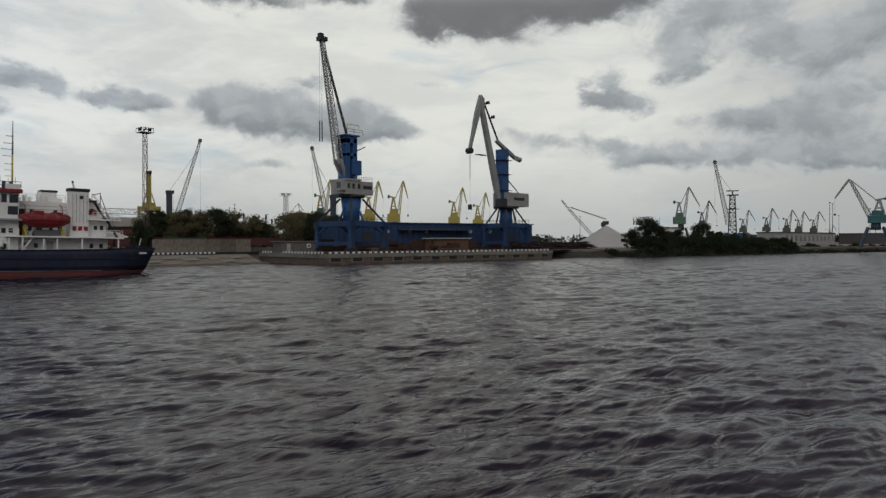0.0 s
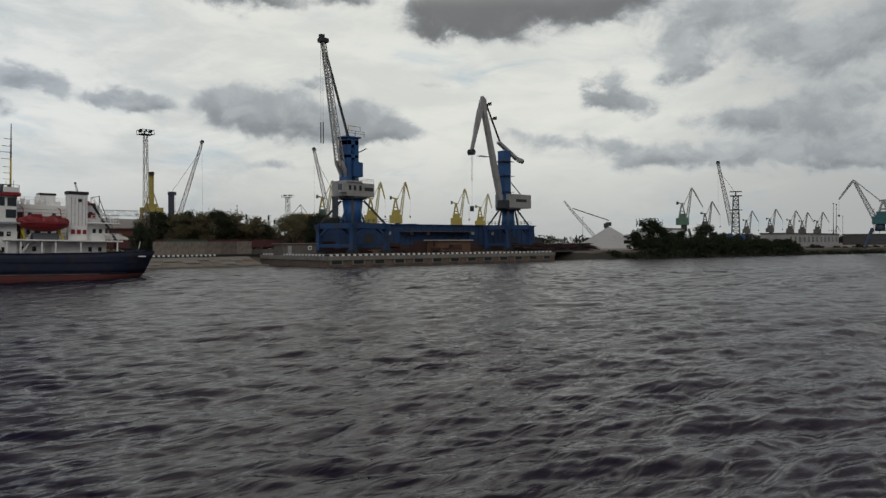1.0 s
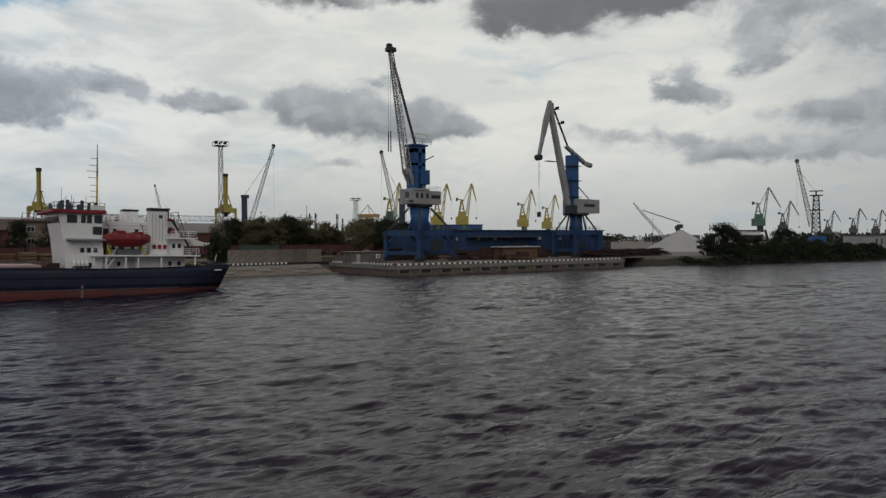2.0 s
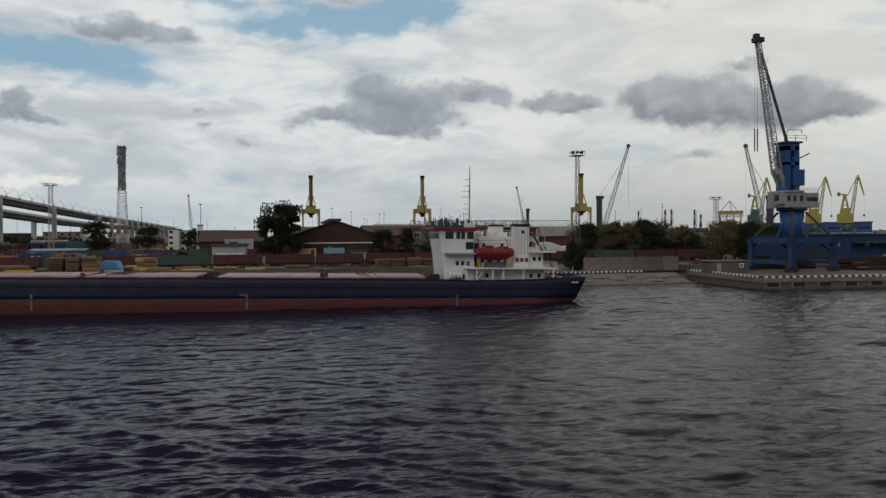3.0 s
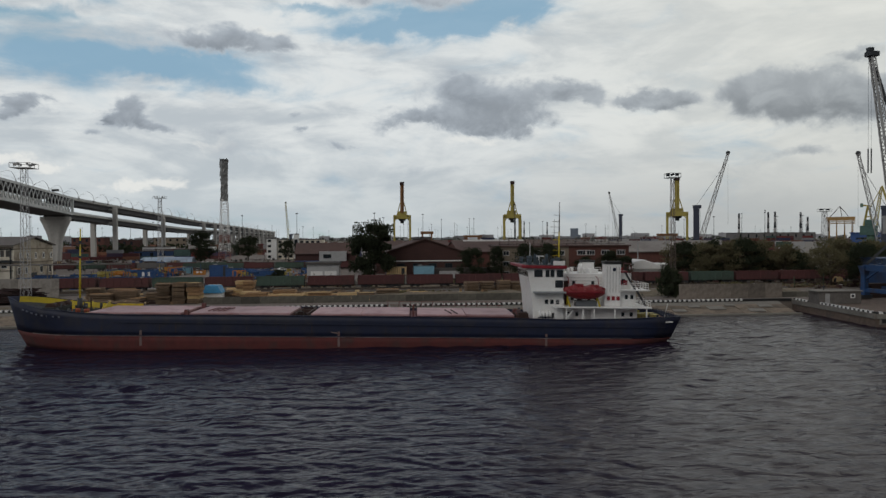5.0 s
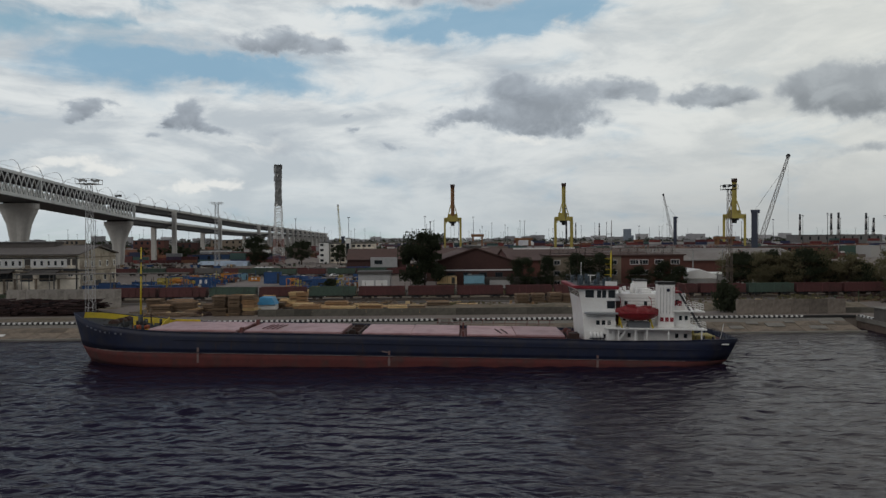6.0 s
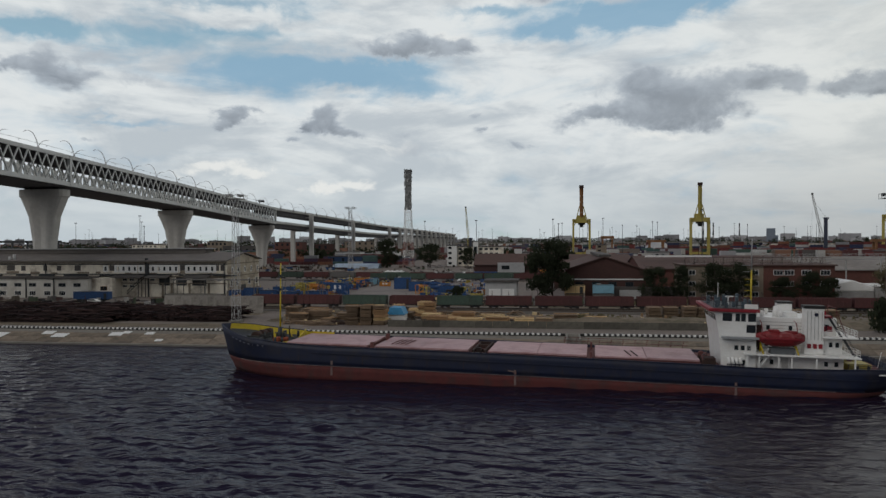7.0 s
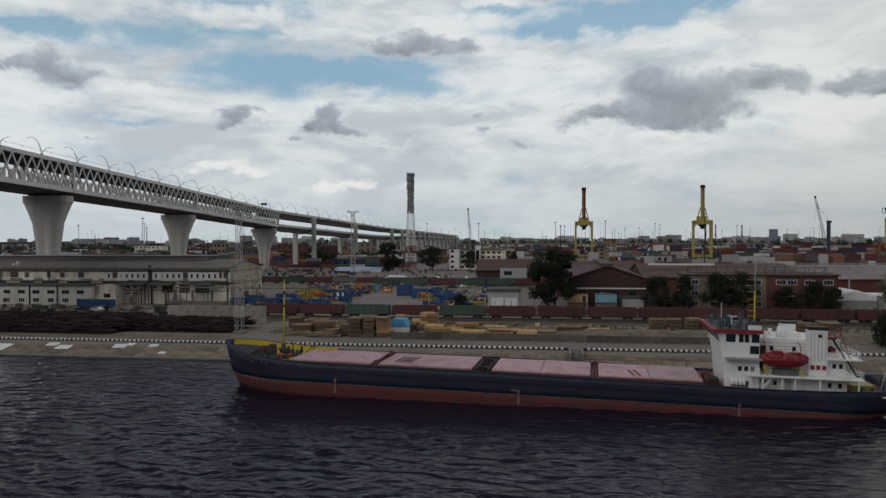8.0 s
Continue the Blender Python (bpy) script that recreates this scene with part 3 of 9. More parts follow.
def build_pier():
    base = thing("pier", "concrete cargo pier with timber fender recesses", "pier", kind="structure")
    d = (PIER_B - PIER_A).normalized()
    nrm = Vector((d.y, -d.x, 0))
    length = (PIER_B - PIER_A).length
    bm = bmesh.new()
    prism(bm, ((96.4, 156.4, -2), (93, 124.4, -2), (166, 117.2, -2), (171, 131, -2), (171, 156.4, -2)), (0, 0, 4.42))
    part("wall", bm, M_PIERC, base)
    cap = bmesh.new()
    def along(s, out, z):
        return PIER_A + d * s + nrm * out + Vector((0, 0, z))
    n = 13
    step = length / n
    for i in range(n):
        # one cap block a bay, with its small joint
        a, b = i * step + 0.03, (i + 1) * step - 0.03
        prism(cap, (along(a, -0.1, 1.55), along(b, -0.1, 1.55), along(b, 0.28, 1.55), along(a, 0.28, 1.55)), (0, 0, 0.9))
        blk = bmesh.new()
        m0 = a + 1.0
        prism(blk, (along(m0, 0.0, 0.75), along(m0 + 2.4, 0.0, 0.75), along(m0 + 2.4, 0.34, 0.75), along(m0, 0.34, 0.75)), (0, 0, 0.75))
        part("fender", blk, M_BLACK, base, "black rubber fender block")
        rim = bmesh.new()
        for u, v, z0, z1 in ((m0 - 0.4, m0 + 2.8, 0.45, 0.72), (m0 - 0.4, m0 - 0.05, 0.72, 1.5), (m0 + 2.45, m0 + 2.8, 0.72, 1.5)):
            prism(rim, (along(u, 0.0, z0), along(v, 0.0, z0), along(v, 0.2, z0), along(u, 0.2, z0)), (0, 0, z1 - z0))
        part("fender_frame", rim, M_CONC, base)
    part("cap", cap, M_CONC, base)
    sd = bmesh.new()
    beam(sd, (92.95, 124.5, 1.98), (96.3, 156.2, 1.98), 0.4, 0.95)
    part("side_cap", sd, M_CONC, base)
    st = bmesh.new()
    quad_box(st, Matrix.Diagonal((0.75, 0.5, 0.42, 1)))
    me = mesh_of("stripe", st, M_WHITE)
    dark = bmesh.new()
    p, q = along(0.2, -0.12, GZ + 0.22), along(length, -0.12, GZ + 0.22)
    beam(dark, p, q, 0.46, 0.38)
    beam(dark, (93.37, 125, GZ + 0.22), (96.65, 156, GZ + 0.22), 0.46, 0.38)
    part("kerb_beam", dark, M_BLACK, base)
    ang = math.degrees(math.atan2(d.y, d.x))
    s = 0.9
    while s < length - 0.5:
        ob = new("stripe", me)
        ob.parent = base
        ob.matrix_basis = pose(*along(s, -0.12, GZ + 0.23), 0, 0, ang)
        s += 1.5
    y = 126.2
    while y < 156:
        ob = new("stripe", me)
        ob.parent = base
        ob.matrix_basis = pose(93.37 + (y - 125) * 0.1058, y, GZ + 0.23, 0, 0, 84)
        y += 1.5


build_pier()

# ---- the cargo ship ----
def interp(x, pts):
    for (a, p), (b, q) in zip(pts, pts[1:]):
        if x <= b:
            t = max(0.0, (x - a) / (b - a))
            return p + (q - p) * t
    return pts[-1][1]


def smooth_interp(x, pts):
    for (a, p), (b, q) in zip(pts, pts[1:]):
        if x <= b:
            t = max(0.0, (x - a) / (b - a))
            return p + (q - p) * t * t * (3 - 2 * t)
    return pts[-1][1]


HB = 7.5
def ship_top(x):
    return smooth_interp(x, [(-56.5, 6.75), (-46, 5.3), (-40, 4.8), (-34, 4.6), (-10, 4.64), (10, 4.56), (28, 4.46), (35, 4.3), (44, 4.45), (50, 4.72), (56, 4.8)])


def ship_red(x):
    return 1.3 + 0.0006 * (x + 46) ** 2 * (1 if x < -46 else 0)


M_LOCK = material("dark_grey_blue", (0.07, 0.10, 0.125), None, 0.6)


M_RUSTRUN = material("rust_run", (0.05, 0.034, 0.034), (0.03, 0.024, 0.03), 0.85, 0, 1.2, 5, 0.05, 0.8, (0.012, 0.016, 0.035))
M_NAME = material("worn_lettering", (0.13, 0.14, 0.18), None, 0.7)


def build_ship():
    s = thing("cargo_ship", "blue and red river cargo ship with white aft superstructure", "ship", pose(-3.74, 120.5, 0.36, 0, 1.03, -3.4) @ Matrix.Diagonal((0.983, 0.983, 0.983, 1)))
    N = 64
    us = [0.5 - 0.5 * math.cos(math.pi * i / N) for i in range(N + 1)]

    def point(u, lev):
        """lev 0 under water, 1 at the water, 2 at the paint line, 3 the sheer."""
        xb = (-52.6, -53.5, -55.0, -56.5)[lev]
        xs = (47.0, 51.8, 53.6, 54.8)[lev]
        x = xb + (xs - xb) * u
        z = (-2.6, -1.3, ship_red(x), ship_top(x))[lev]
        db, ds = x - xb, xs - x
        lb, ls = (19, 17, 15, 12)[lev], (15, 10, 7, 5.5)[lev]
        fb = min(1, db / lb)
        fs = min(1, ds / ls)
        hb = HB * (1 - (1 - fb) ** 2.1) ** 0.85
        floor_w = (0.05, 0.35, 0.62, 0.80)[lev]
        hb *= floor_w + (1 - floor_w) * (1 - (1 - fs) ** 2)
        return x, hb, z

    def skin(l0, l1, name, mat, label, steps=2):
        bm = bmesh.new()
        grid = {}
        for sgn in (-1, 1):
            for i, u in enumerate(us):
                a, b = point(u, l0), point(u, l1)
                for k in range(steps + 1):
                    t = k / steps
                    p = [a[j] + (b[j] - a[j]) * t for j in range(3)]
                    grid[sgn, i, k] = bm.verts.new((p[0], sgn * p[1], p[2]))
            for i in range(N):
                for k in range(steps):
                    bm.faces.new((grid[sgn, i, k], grid[sgn, i + 1, k], grid[sgn, i + 1, k + 1], grid[sgn, i, k + 1]))
        for k in range(steps):
            bm.faces.new((grid[-1, N, k], grid[1, N, k], grid[1, N, k + 1], grid[-1, N, k + 1]))
        bmesh.ops.remove_doubles(bm, verts=bm.verts, dist=0.002)
        ob = part(name, bm, mat, s, label)
        for p in ob.data.polygons:
            p.use_smooth = True
        so = ob.modifiers.new("plate", "SOLIDIFY")
        so.thickness, so.offset = 0.12, -1.0
        return ob

    lower = skin(0, 1, "hull_keel", M_HULLR, "")
    skin(1, 2, "hull_bottom", M_HULLR, "dull red antifouling paint above the water", 3)
    skin(2, 3, "hull_side", M_HULLB, "dark blue painted side plating", 4)

    # rubbing strakes and the cap of the bulwark
    def run(name, x0, x1, zf, out, w, h, mat, sides=(-1, 1)):
        n = 40
        for sgn in sides:
            bm = bmesh.new()
            pts = []
            for i in range(n + 1):
                x = x0 + (x1 - x0) * i / n
                _, hb, _ = point(max(0.0, min(1.0, (x + 56.5) / 111.3)), 3)
                _, hb2, _ = point(max(0.0, min(1.0, (x + 55.0) / 108.6)), 2)
                z = zf(x)
                t = (z - ship_red(x)) / (ship_top(x) - ship_red(x))
                pts.append((x, sgn * (hb2 + (hb - hb2) * t + out), z))
            sweep(bm, pts, w, h)
            part(name, bm, mat, s)

    run("rubbing_strake", -36, 52, lambda x: 3.32 - 0.004 * x, 0.05, 0.2, 0.14, M_HULLB)
    run("rubbing_strake", -44, 50, lambda x: ship_red(x) + 0.16, 0.05, 0.16, 0.12, M_HULLB)
    run("sheer_rail", -55.4, 54.4, lambda x: ship_top(x) + 0.04, -0.05, 0.3, 0.1, M_HULLB)
    run("paint_line", -50, 46, lambda x: ship_red(x) + 0.03, 0.012, 0.06, 0.09, material("faded_white_line", (0.36, 0.30, 0.28), None, 0.7, 0, 0.4, 1.0, 0, 0.9, (0.12, 0.045, 0.04)))

    def inside(x, z):
        """Half-breadth of the shell at a height."""
        _, hb, _ = point(max(0.0, min(1.0, (x + 56.5) / 111.3)), 3)
        _, hb2, _ = point(max(0.0, min(1.0, (x + 55.0) / 108.6)), 2)
        t = (z - ship_red(x)) / (ship_top(x) - ship_red(x))
        return hb2 + (hb - hb2) * t

    def deck(name, x0, x1, zf, mat, label=""):
        bm = bmesh.new()
        n = 24
        last = None
        for i in range(n + 1):
            x = x0 + (x1 - x0) * i / n
            hb = max(inside(x, zf(x)) - 0.2, 0.03)
            row = [bm.verts.new((x, v, zf(x) + dz)) for v, dz in ((-hb, 0), (hb, 0))]
            if last:
                bm.faces.new((last[0], row[0], row[1], last[1]))
            last = row
        ob = part(name, bm, mat, s, label)
        so = ob.modifiers.new("plate", "SOLIDIFY")
        so.thickness = 0.1
        return ob

    deck("forecastle_deck", -55.2, -41.5, lambda x: ship_top(x) - 1.05, M_CDARK, "dark deck crowded with mooring gear")
    deck("main_deck", -41.5, 48, lambda x: ship_top(x) - 0.4, M_DECKR, "dull red steel deck")
    deck("aft_deck", 48, 54.4, lambda x: ship_top(x) - 0.8, M_DECKR)
    # inside of the bow bulwark in yellow
    bm = bmesh.new()
    for sgn in (-1, 1):
        last = None
        for i in range(25):
            x = -55.4 + 15.9 * i / 24
            z0, z1 = ship_top(x) - 1.05, ship_top(x) - 0.03
            row = [bm.verts.new((x + 0.05, sgn * max(inside(x, z) - 0.26, 0.02), z)) for z in (z0, z1)]
            if last:
                bm.faces.new((last[0], row[0], row[1], last[1]))
            last = row
    ob = part("bulwark_lining", bm, M_YEL, s, "yellow painted inner face of the bow bulwark")
    so = ob.modifiers.new("plate", "SOLIDIFY")
    so.thickness = 0.05
    # yellow breakwater behind the forecastle
    bm = bmesh.new()
    prism(bm, ((-42.6, 6.6, 3.5), (-41.0, -0.5, 3.5), (-41.0, -0.5, 5.0), (-42.6, 6.6, 5.5)), (0.15, 0, 0))
    prism(bm, ((-42.6, -6.6, 3.5), (-41.0, 0.5, 3.5), (-41.0, 0.5, 4.6), (-42.6, -6.6, 4.6)), (0.15, 0, 0))
    box(bm, -41.0, -36.5, 5.6, 5.8, 3.8, 5.2)
    part("breakwater", bm, M_YEL, s, "yellow breakwater plate")

    # hatches
    for i, (a, b) in enumerate(((-41.0, -26.3), (-25.0, -9.0), (-5.7, 10.2), (11.4, 27.3))):
        h = part("hatch", boxes((a, b, -5.6, 5.6, 3.4, 4.55)), M_DECKR, s, "red steel hatch coaming")
        n = 2
        w = (b - a) / n
        for k in range(n):
            bm = bmesh.new()
            z0, z1 = 4.55, 4.86 + (0.04 if k % 2 else 0)
            box(bm, a + k * w + 0.04, a + (k + 1) * w - 0.04, -5.75, 5.75, z0, z1)
            bmesh.ops.bevel(bm, geom=bm.edges[:], offset=0.06, segments=1, affect="EDGES")
            part("hatch_cover", bm, M_HATCH, h, "faded pinkish red hatch cover panel")
        x = a + 0.6
        while x < b:
            part("coaming_stay", boxes((x - 0.06, x + 0.06, -5.8, -5.6, 3.5, 4.5)), M_DECKR, h)
            x += 1.6
    # gear between the hatches
    bm = boxes((-8.5, -8.2, -5.2, 5.2, 3.5, 4.8), (-6.5, -6.2, -5.2, 5.2, 3.5, 4.8), (-8.2, -6.5, -3.4, -3.0, 3.5, 4.7), (-8.2, -6.5, 0.4, 0.8, 3.5, 4.9), (-8.2, -6.5, 3.2, 3.6, 3.5, 5.0), (-7.8, -7.0, -5.0, -4.0, 3.5, 5.1), (-7.6, -6.9, 1.6, 2.4, 3.5, 4.3))
    part("cross_deck_gear", bm, M_RUST, s, "rusty hatch gear between the covers")
    for x0, x1 in ((-26.2, -25.1), (10.35, 11.25)):
        part("cross_beam", boxes((x0, x1, -5.4, 5.4, 3.5, 4.3), (x0 + 0.3, x1 - 0.3, -5.4, -4.6, 4.3, 5.3), (x0 + 0.3, x1 - 0.3, 4.0, 5.0, 4.3, 5.5)), M_DECKR, s)
    for x in (-22.6, -21.8, -21.0, -20.2):
        part("lashing_bar", beams(0.13, ((x, -3.6, 4.95), (x + 0.5, -1.4, 5.1)), ((x + 0.5, -1.4, 5.1), (x + 0.6, 1.6, 5.0))), M_DECKR, s)
    for x in (17.0, 18.0):
        part("lashing_bar", beams(0.14, ((x, -4.8, 4.95), (x - 0.9, -1.5, 5.2))), M_RUST, s)
    # far rail along the deck
    bm = bmesh.new()
    for x in range(6, 28, 2):
        beam(bm, (x, 6.9, 3.9), (x + 0.3, 6.9, 5.9), 0.09)
    for z in (5.2, 5.85):
        beam(bm, (6, 6.9, z), (27, 6.9, z), 0.07)
    part("deck_rail", bm, M_DECKR, s, "rusty red deck rail")

    # bow gear
    g = part("windlass", boxes((-49.6, -47.4, -3.4, 3.4, 4.1, 5.3), (-48.8, -47.0, -4.2, -3.2, 4.1, 5.0), (-48.8, -47.0, 3.2, 4.2, 4.1, 5.0)), M_CDARK, s, "dark mooring windlass")
    for y in (-2.4, 0.0, 2.4):
        part("drum", one(tube, (-48.2, y - 0.8, 5.2), (-48.2, y + 0.8, 5.2), 0.75, None, 14), M_RUST, g)
    rnd = random.Random(4)
    for x, y in ((-52.5, -1.5), (-52.0, 1.6), (-46.2, -4.6), (-45.9, 4.8), (-50.5, -4.2), (-50.6, 4.1), (-44.0, -5.5), (-43.6, 5.4)):
        part("bollard", one(tube, (x, y, 3.9), (x, y, 5.3), 0.24, None, 10), M_CDARK, s)
    for i in range(22):
        x, y = rnd.uniform(-52.5, -42.6), rnd.uniform(-4.2, 4.2)
        r = rnd.uniform(0.2, 0.5)
        part("rope_coil", one(tube, (x, y, 3.9), (x, y, 4.6 + rnd.random() * 0.7), r, r * 0.8, 10), rnd.choice((M_RUST, M_CDARK, M_CDARK, M_DECKR)), s)
    for i in range(8):
        x, y = rnd.uniform(-47, -42.5), rnd.uniform(-3.5, 3.5)
        part("gear_post", one(tube, (x, y, 3.9), (x + rnd.uniform(-0.3, 0.3), y, 5.6 + rnd.random() * 0.9), 0.12, None, 8), rnd.choice((M_CDARK, M_YEL, M_RUST)), s)
    part("winch_cover", boxes((-45.0, -44.1, -2.6, -1.2, 3.8, 5.0), (-43.9, -43.3, -1.0, 0.4, 3.8, 4.8)), material("orange_cover", (0.42, 0.09, 0.03), (0.2, 0.05, 0.03), 0.8, 0, 1.5, 3, 0.2, 0.7), s, "orange tarpaulin over a winch", bevel=0.15)
    fm = part("foremast", one(tube, (-44.8, 0, 4), (-44.8, 0, 18.2), 0.19, 0.10, 10), M_YEL, s, "slim yellow foremast")
    part("crosstree", boxes((-45.1, -44.5, -0.9, 0.9, 15.6, 15.75)), M_CDARK, fm)
    for z in (15.75, 13.2):
        part("mast_light", boxes((-45.0, -44.6, -0.2, 0.2, z, z + 0.42)), M_CDARK, fm)
    part("mast_foot", one(tube, (-44.8, 0, 3.9), (-44.8, 0, 6.6), 0.5, 0.4, 10), M_CDARK, fm)
    # name on both bows as plain bars, draught marks
    for i, w in enumerate((0.75, 0.75, 0.75, 0.7, 0.75, 0.3, 0.7, 0.6)):
        x = -51.6 + i * 0.98
        _, hb, _ = point((x + 56.5) / 111.3, 3)
        _, hb2, _ = point((x + 55.0) / 108.6, 2)
        z = ship_top(x) - 1.0
        y = hb2 + (hb - hb2) * 0.76 + 0.14
        part("name_bar", one(beam, (x, -y, z), (x + w * 0.55, -(y + 0.2), z - 0.04), 0.06, 0.24), M_NAME, s)
    for x in (-32.0, -1.0, 32.2):
        bm = bmesh.new()
        z0 = -0.2
        beam(bm, (x, -HB - 0.03, z0), (x, -HB - 0.03, ship_red(x) + 0.9 if x < 0 else ship_red(x) + 0.7), 0.06, 0.34)
        if x > -10 and x < 10:
            beam(bm, (x - 1.2, -HB - 0.03, 2.1), (x, -HB - 0.03, 1.9), 0.06, 0.2)
        part("draught_mark", bm, material("worn_mark", (0.22, 0.16, 0.15), None, 0.7, 0, 1.5, 4, 0, 0.9, (0.16, 0.06, 0.05)), s)

    # ---- superstructure ----
    W = M_SHIPW
    front = bmesh.new()
    prism(front, ((30.4, -6.2, 3.5), (35.2, -6.2, 3.5), (35.2, -6.2, 12.5), (29.2, -6.2, 12.5), (29.9, -6.2, 8.6)), (0, 11.2, 0))
    fb = part("bridge_house", front, W, s, "white bridge block with forward-leaning front", bevel=0.05)
    # plating seams as thin ribs
    for k in range(15):
        z = 4.1 + k * 0.55
        bm = bmesh.new()
        x0 = 30.4 - (z - 3.5) * 0.1 + 0.1
        box(bm, x0, 35.2, -6.23, -6.2, z - 0.035, z + 0.035)
        part("plating_seam", bm, W, fb)
    part("bridge_roof", boxes((28.6, 35.6, -6.7, 6.7, 12.5, 13.0), (28.2, 29.2, -7.3, 7.0, 12.6, 13.05)), M_BORD, fb, "dark red bridge roof edge", bevel=0.06)
    part("monkey_deck", boxes((28.95, 35.45, -6.5, 6.5, 13.0, 13.08)), M_CDARK, fb, "dark grey monkey island deck")
    m_wing = material("ship_grey", (0.35, 0.37, 0.38), None, 0.6)
    for v0, v1 in ((-7.4, -6.23), (6.23, 7.4)):
        part("wing_deck", boxes((30.2, 35.4, v0, v1, 8.55, 8.8)), m_wing, fb, "grey bridge wing deck")
    # windows, each a dark pane in a rim
    def pane(x0, x1, z0, z1, v, parent, name="window"):
        bm = boxes((x0, x1, v - 0.04, v + 0.04, z0, z1))
        part(name, bm, M_GLASS, parent, "dark glass pane")
    for a, b in ((30.35, 31.7), (32.2, 32.85), (33.0, 33.65), (34.0, 35.1)):
        pane(a, b, 11.1, 12.3, -6.21, fb)
    pane(33.8, 35.1, 9.4, 10.6, -6.21, fb)
    for y in (-5.2, -3.5, -1.8, 0.0, 1.8, 3.5, 5.2):
        part("window", one(quad_box, pose(29.4, y, 11.6, 0, -10, 0) @ Matrix.Diagonal((0.12, 1.3, 1.0, 1))), M_GLASS, fb)
    for x, z in ((32.4, 7.1), (33.3, 7.1), (34.2, 7.1), (33.4, 4.9), (32.4, 4.9)):
        pane(x - 0.27, x + 0.27, z - 0.35, z + 0.35, -6.21, fb)
    rk = part("raft_rack", beams(0.1, *[((31.1 + i * 0.55, -6.75, 3.6), (31.1 + i * 0.55, -6.75, 4.7)) for i in range(5)], ((31.0, -6.75, 4.6), (33.4, -6.75, 4.6)), ((31.0, -6.75, 4.1), (33.4, -6.75, 4.1))), M_HULLB, fb, "blue rack for life rafts")
    for i in range(4):
        x = 31.35 + i * 0.55
        part("life_raft", one(tube, (x, -6.95, 4.72), (x - 0.1, -6.6, 5.62), 0.24, 0.22, 12), M_WHITE, rk, "white life raft canister")
    # monkey island: rail, radar, aerials
    bm = bmesh.new()
    for x in (29.0, 30.7, 32.3, 34.0, 35.4):
        for y in (-6.4, 6.4):
            beam(bm, (x, y, 13.0), (x, y, 14.1), 0.07)
    for y in (-6.4, 6.4):
        for z in (13.55, 14.1):
            beam(bm, (29.0, y, z), (35.4, y, z), 0.06)
    for z in (13.55, 14.1):
        beam(bm, (29.0, -6.4, z), (29.0, 6.4, z), 0.06)
    part("monkey_rail", bm, M_CDARK, fb)
    for x, y, h in ((29.6, -5.2, 1.2), (33.4, -5.6, 1.1), (34.6, -4.2, 1.3), (30.2, -3, 1.5), (31.2, -1.5, 1.7), (31.9, 1, 1.5), (33.0, -2.5, 1.6), (33.9, 2.2, 1.7), (30.8, 3.4, 1.3), (29.4, 2.0, 1.2), (32.6, 4.6, 1.2), (34.8, 0.4, 1.0), (30.0, 5.2, 1.1), (32.2, -4.4, 0.9), (31.0, -5.4, 0.8)):
        part("locker", boxes((x - 0.22, x + 0.22, y - 0.3, y + 0.3, 13.0, 13.0 + h)), M_LOCK, fb, bevel=0.05)
        part("whip_aerial", beams(0.05, ((x + 0.5, y, 13.0), (x + 0.55, y, 13.2 + h * 1.3))), M_CDARK, fb)
    part("radar_scanner", boxes((31.4, 33.0, -0.1, 0.1, 14.3, 14.45), (32.1, 32.25, -0.1, 0.1, 13.0, 14.3)), M_WHITE, fb)
    part("aerial", beams(0.08, ((30.6, 0, 13), (30.6, 0, 16.6))), W, fb)
    part("name_plate", boxes((33.4, 35.3, -6.55, -6.45, 13.05, 13.75)), W, fb, "white name board")
    mm = part("main_mast", one(tube, (35.6, 0, 12.0), (35.6, 0, 18.6), 0.15, 0.12, 10), M_YEL, s, "yellow lower mast with ladder")
    part("topmast", one(tube, (35.6, 0, 18.6), (35.6, 0, 23.7), 0.13, 0.06, 8), M_CGREY, mm)
    for z, w in ((14.5, 1.0), (15.4, 1.0), (16.3, 1.0), (17.2, 1.0), (18.4, 1.3), (19.4, 1.5), (20.3, 1.2), (21.4, 0.9)):
        part("mast_arm", beams(0.08, ((35.6, 0, z), (35.6 - w, 0, z)), ((35.6, -0.5, z), (35.6, 0.5, z))), M_YEL if z < 18 else M_CGREY, mm)

    # houses aft of the bridge
    mid = part("deck_house", boxes((35.2, 47.6, -5.4, 5.4, 3.5, 6.2)), W, s, "white lower deck house", bevel=0.05)
    for x in (36.2, 37.6, 45.2, 46.6):
        pane(x - 0.25, x + 0.25, 4.7, 5.4, -5.42, mid)
    part("door", boxes((39.0, 39.9, -5.46, -5.4, 3.7, 5.7)), material("ship_grey_door", (0.6, 0.6, 0.58), None, 0.5), mid)
    up = part("upper_house", boxes((35.2, 44.6, -3.6, 4.8, 6.4, 11.6)), W, s, "white upper accommodation block", bevel=0.05)
    for x in (37.4, 40.6, 43.0, 43.8):
        pane(x - 0.25, x + 0.25, 9.7, 10.4, -3.62, up)
    for x in (36.2, 37.2, 40.0, 41.2):
        pane(x - 0.25, x + 0.25, 7.2, 7.9, -3.62, up)
    for k in range(9):
        z = 6.9 + k * 0.5
        part("plating_seam", boxes((35.3, 44.5, -3.625, -3.6, z - 0.03, z + 0.03)), M_CGREY, up)
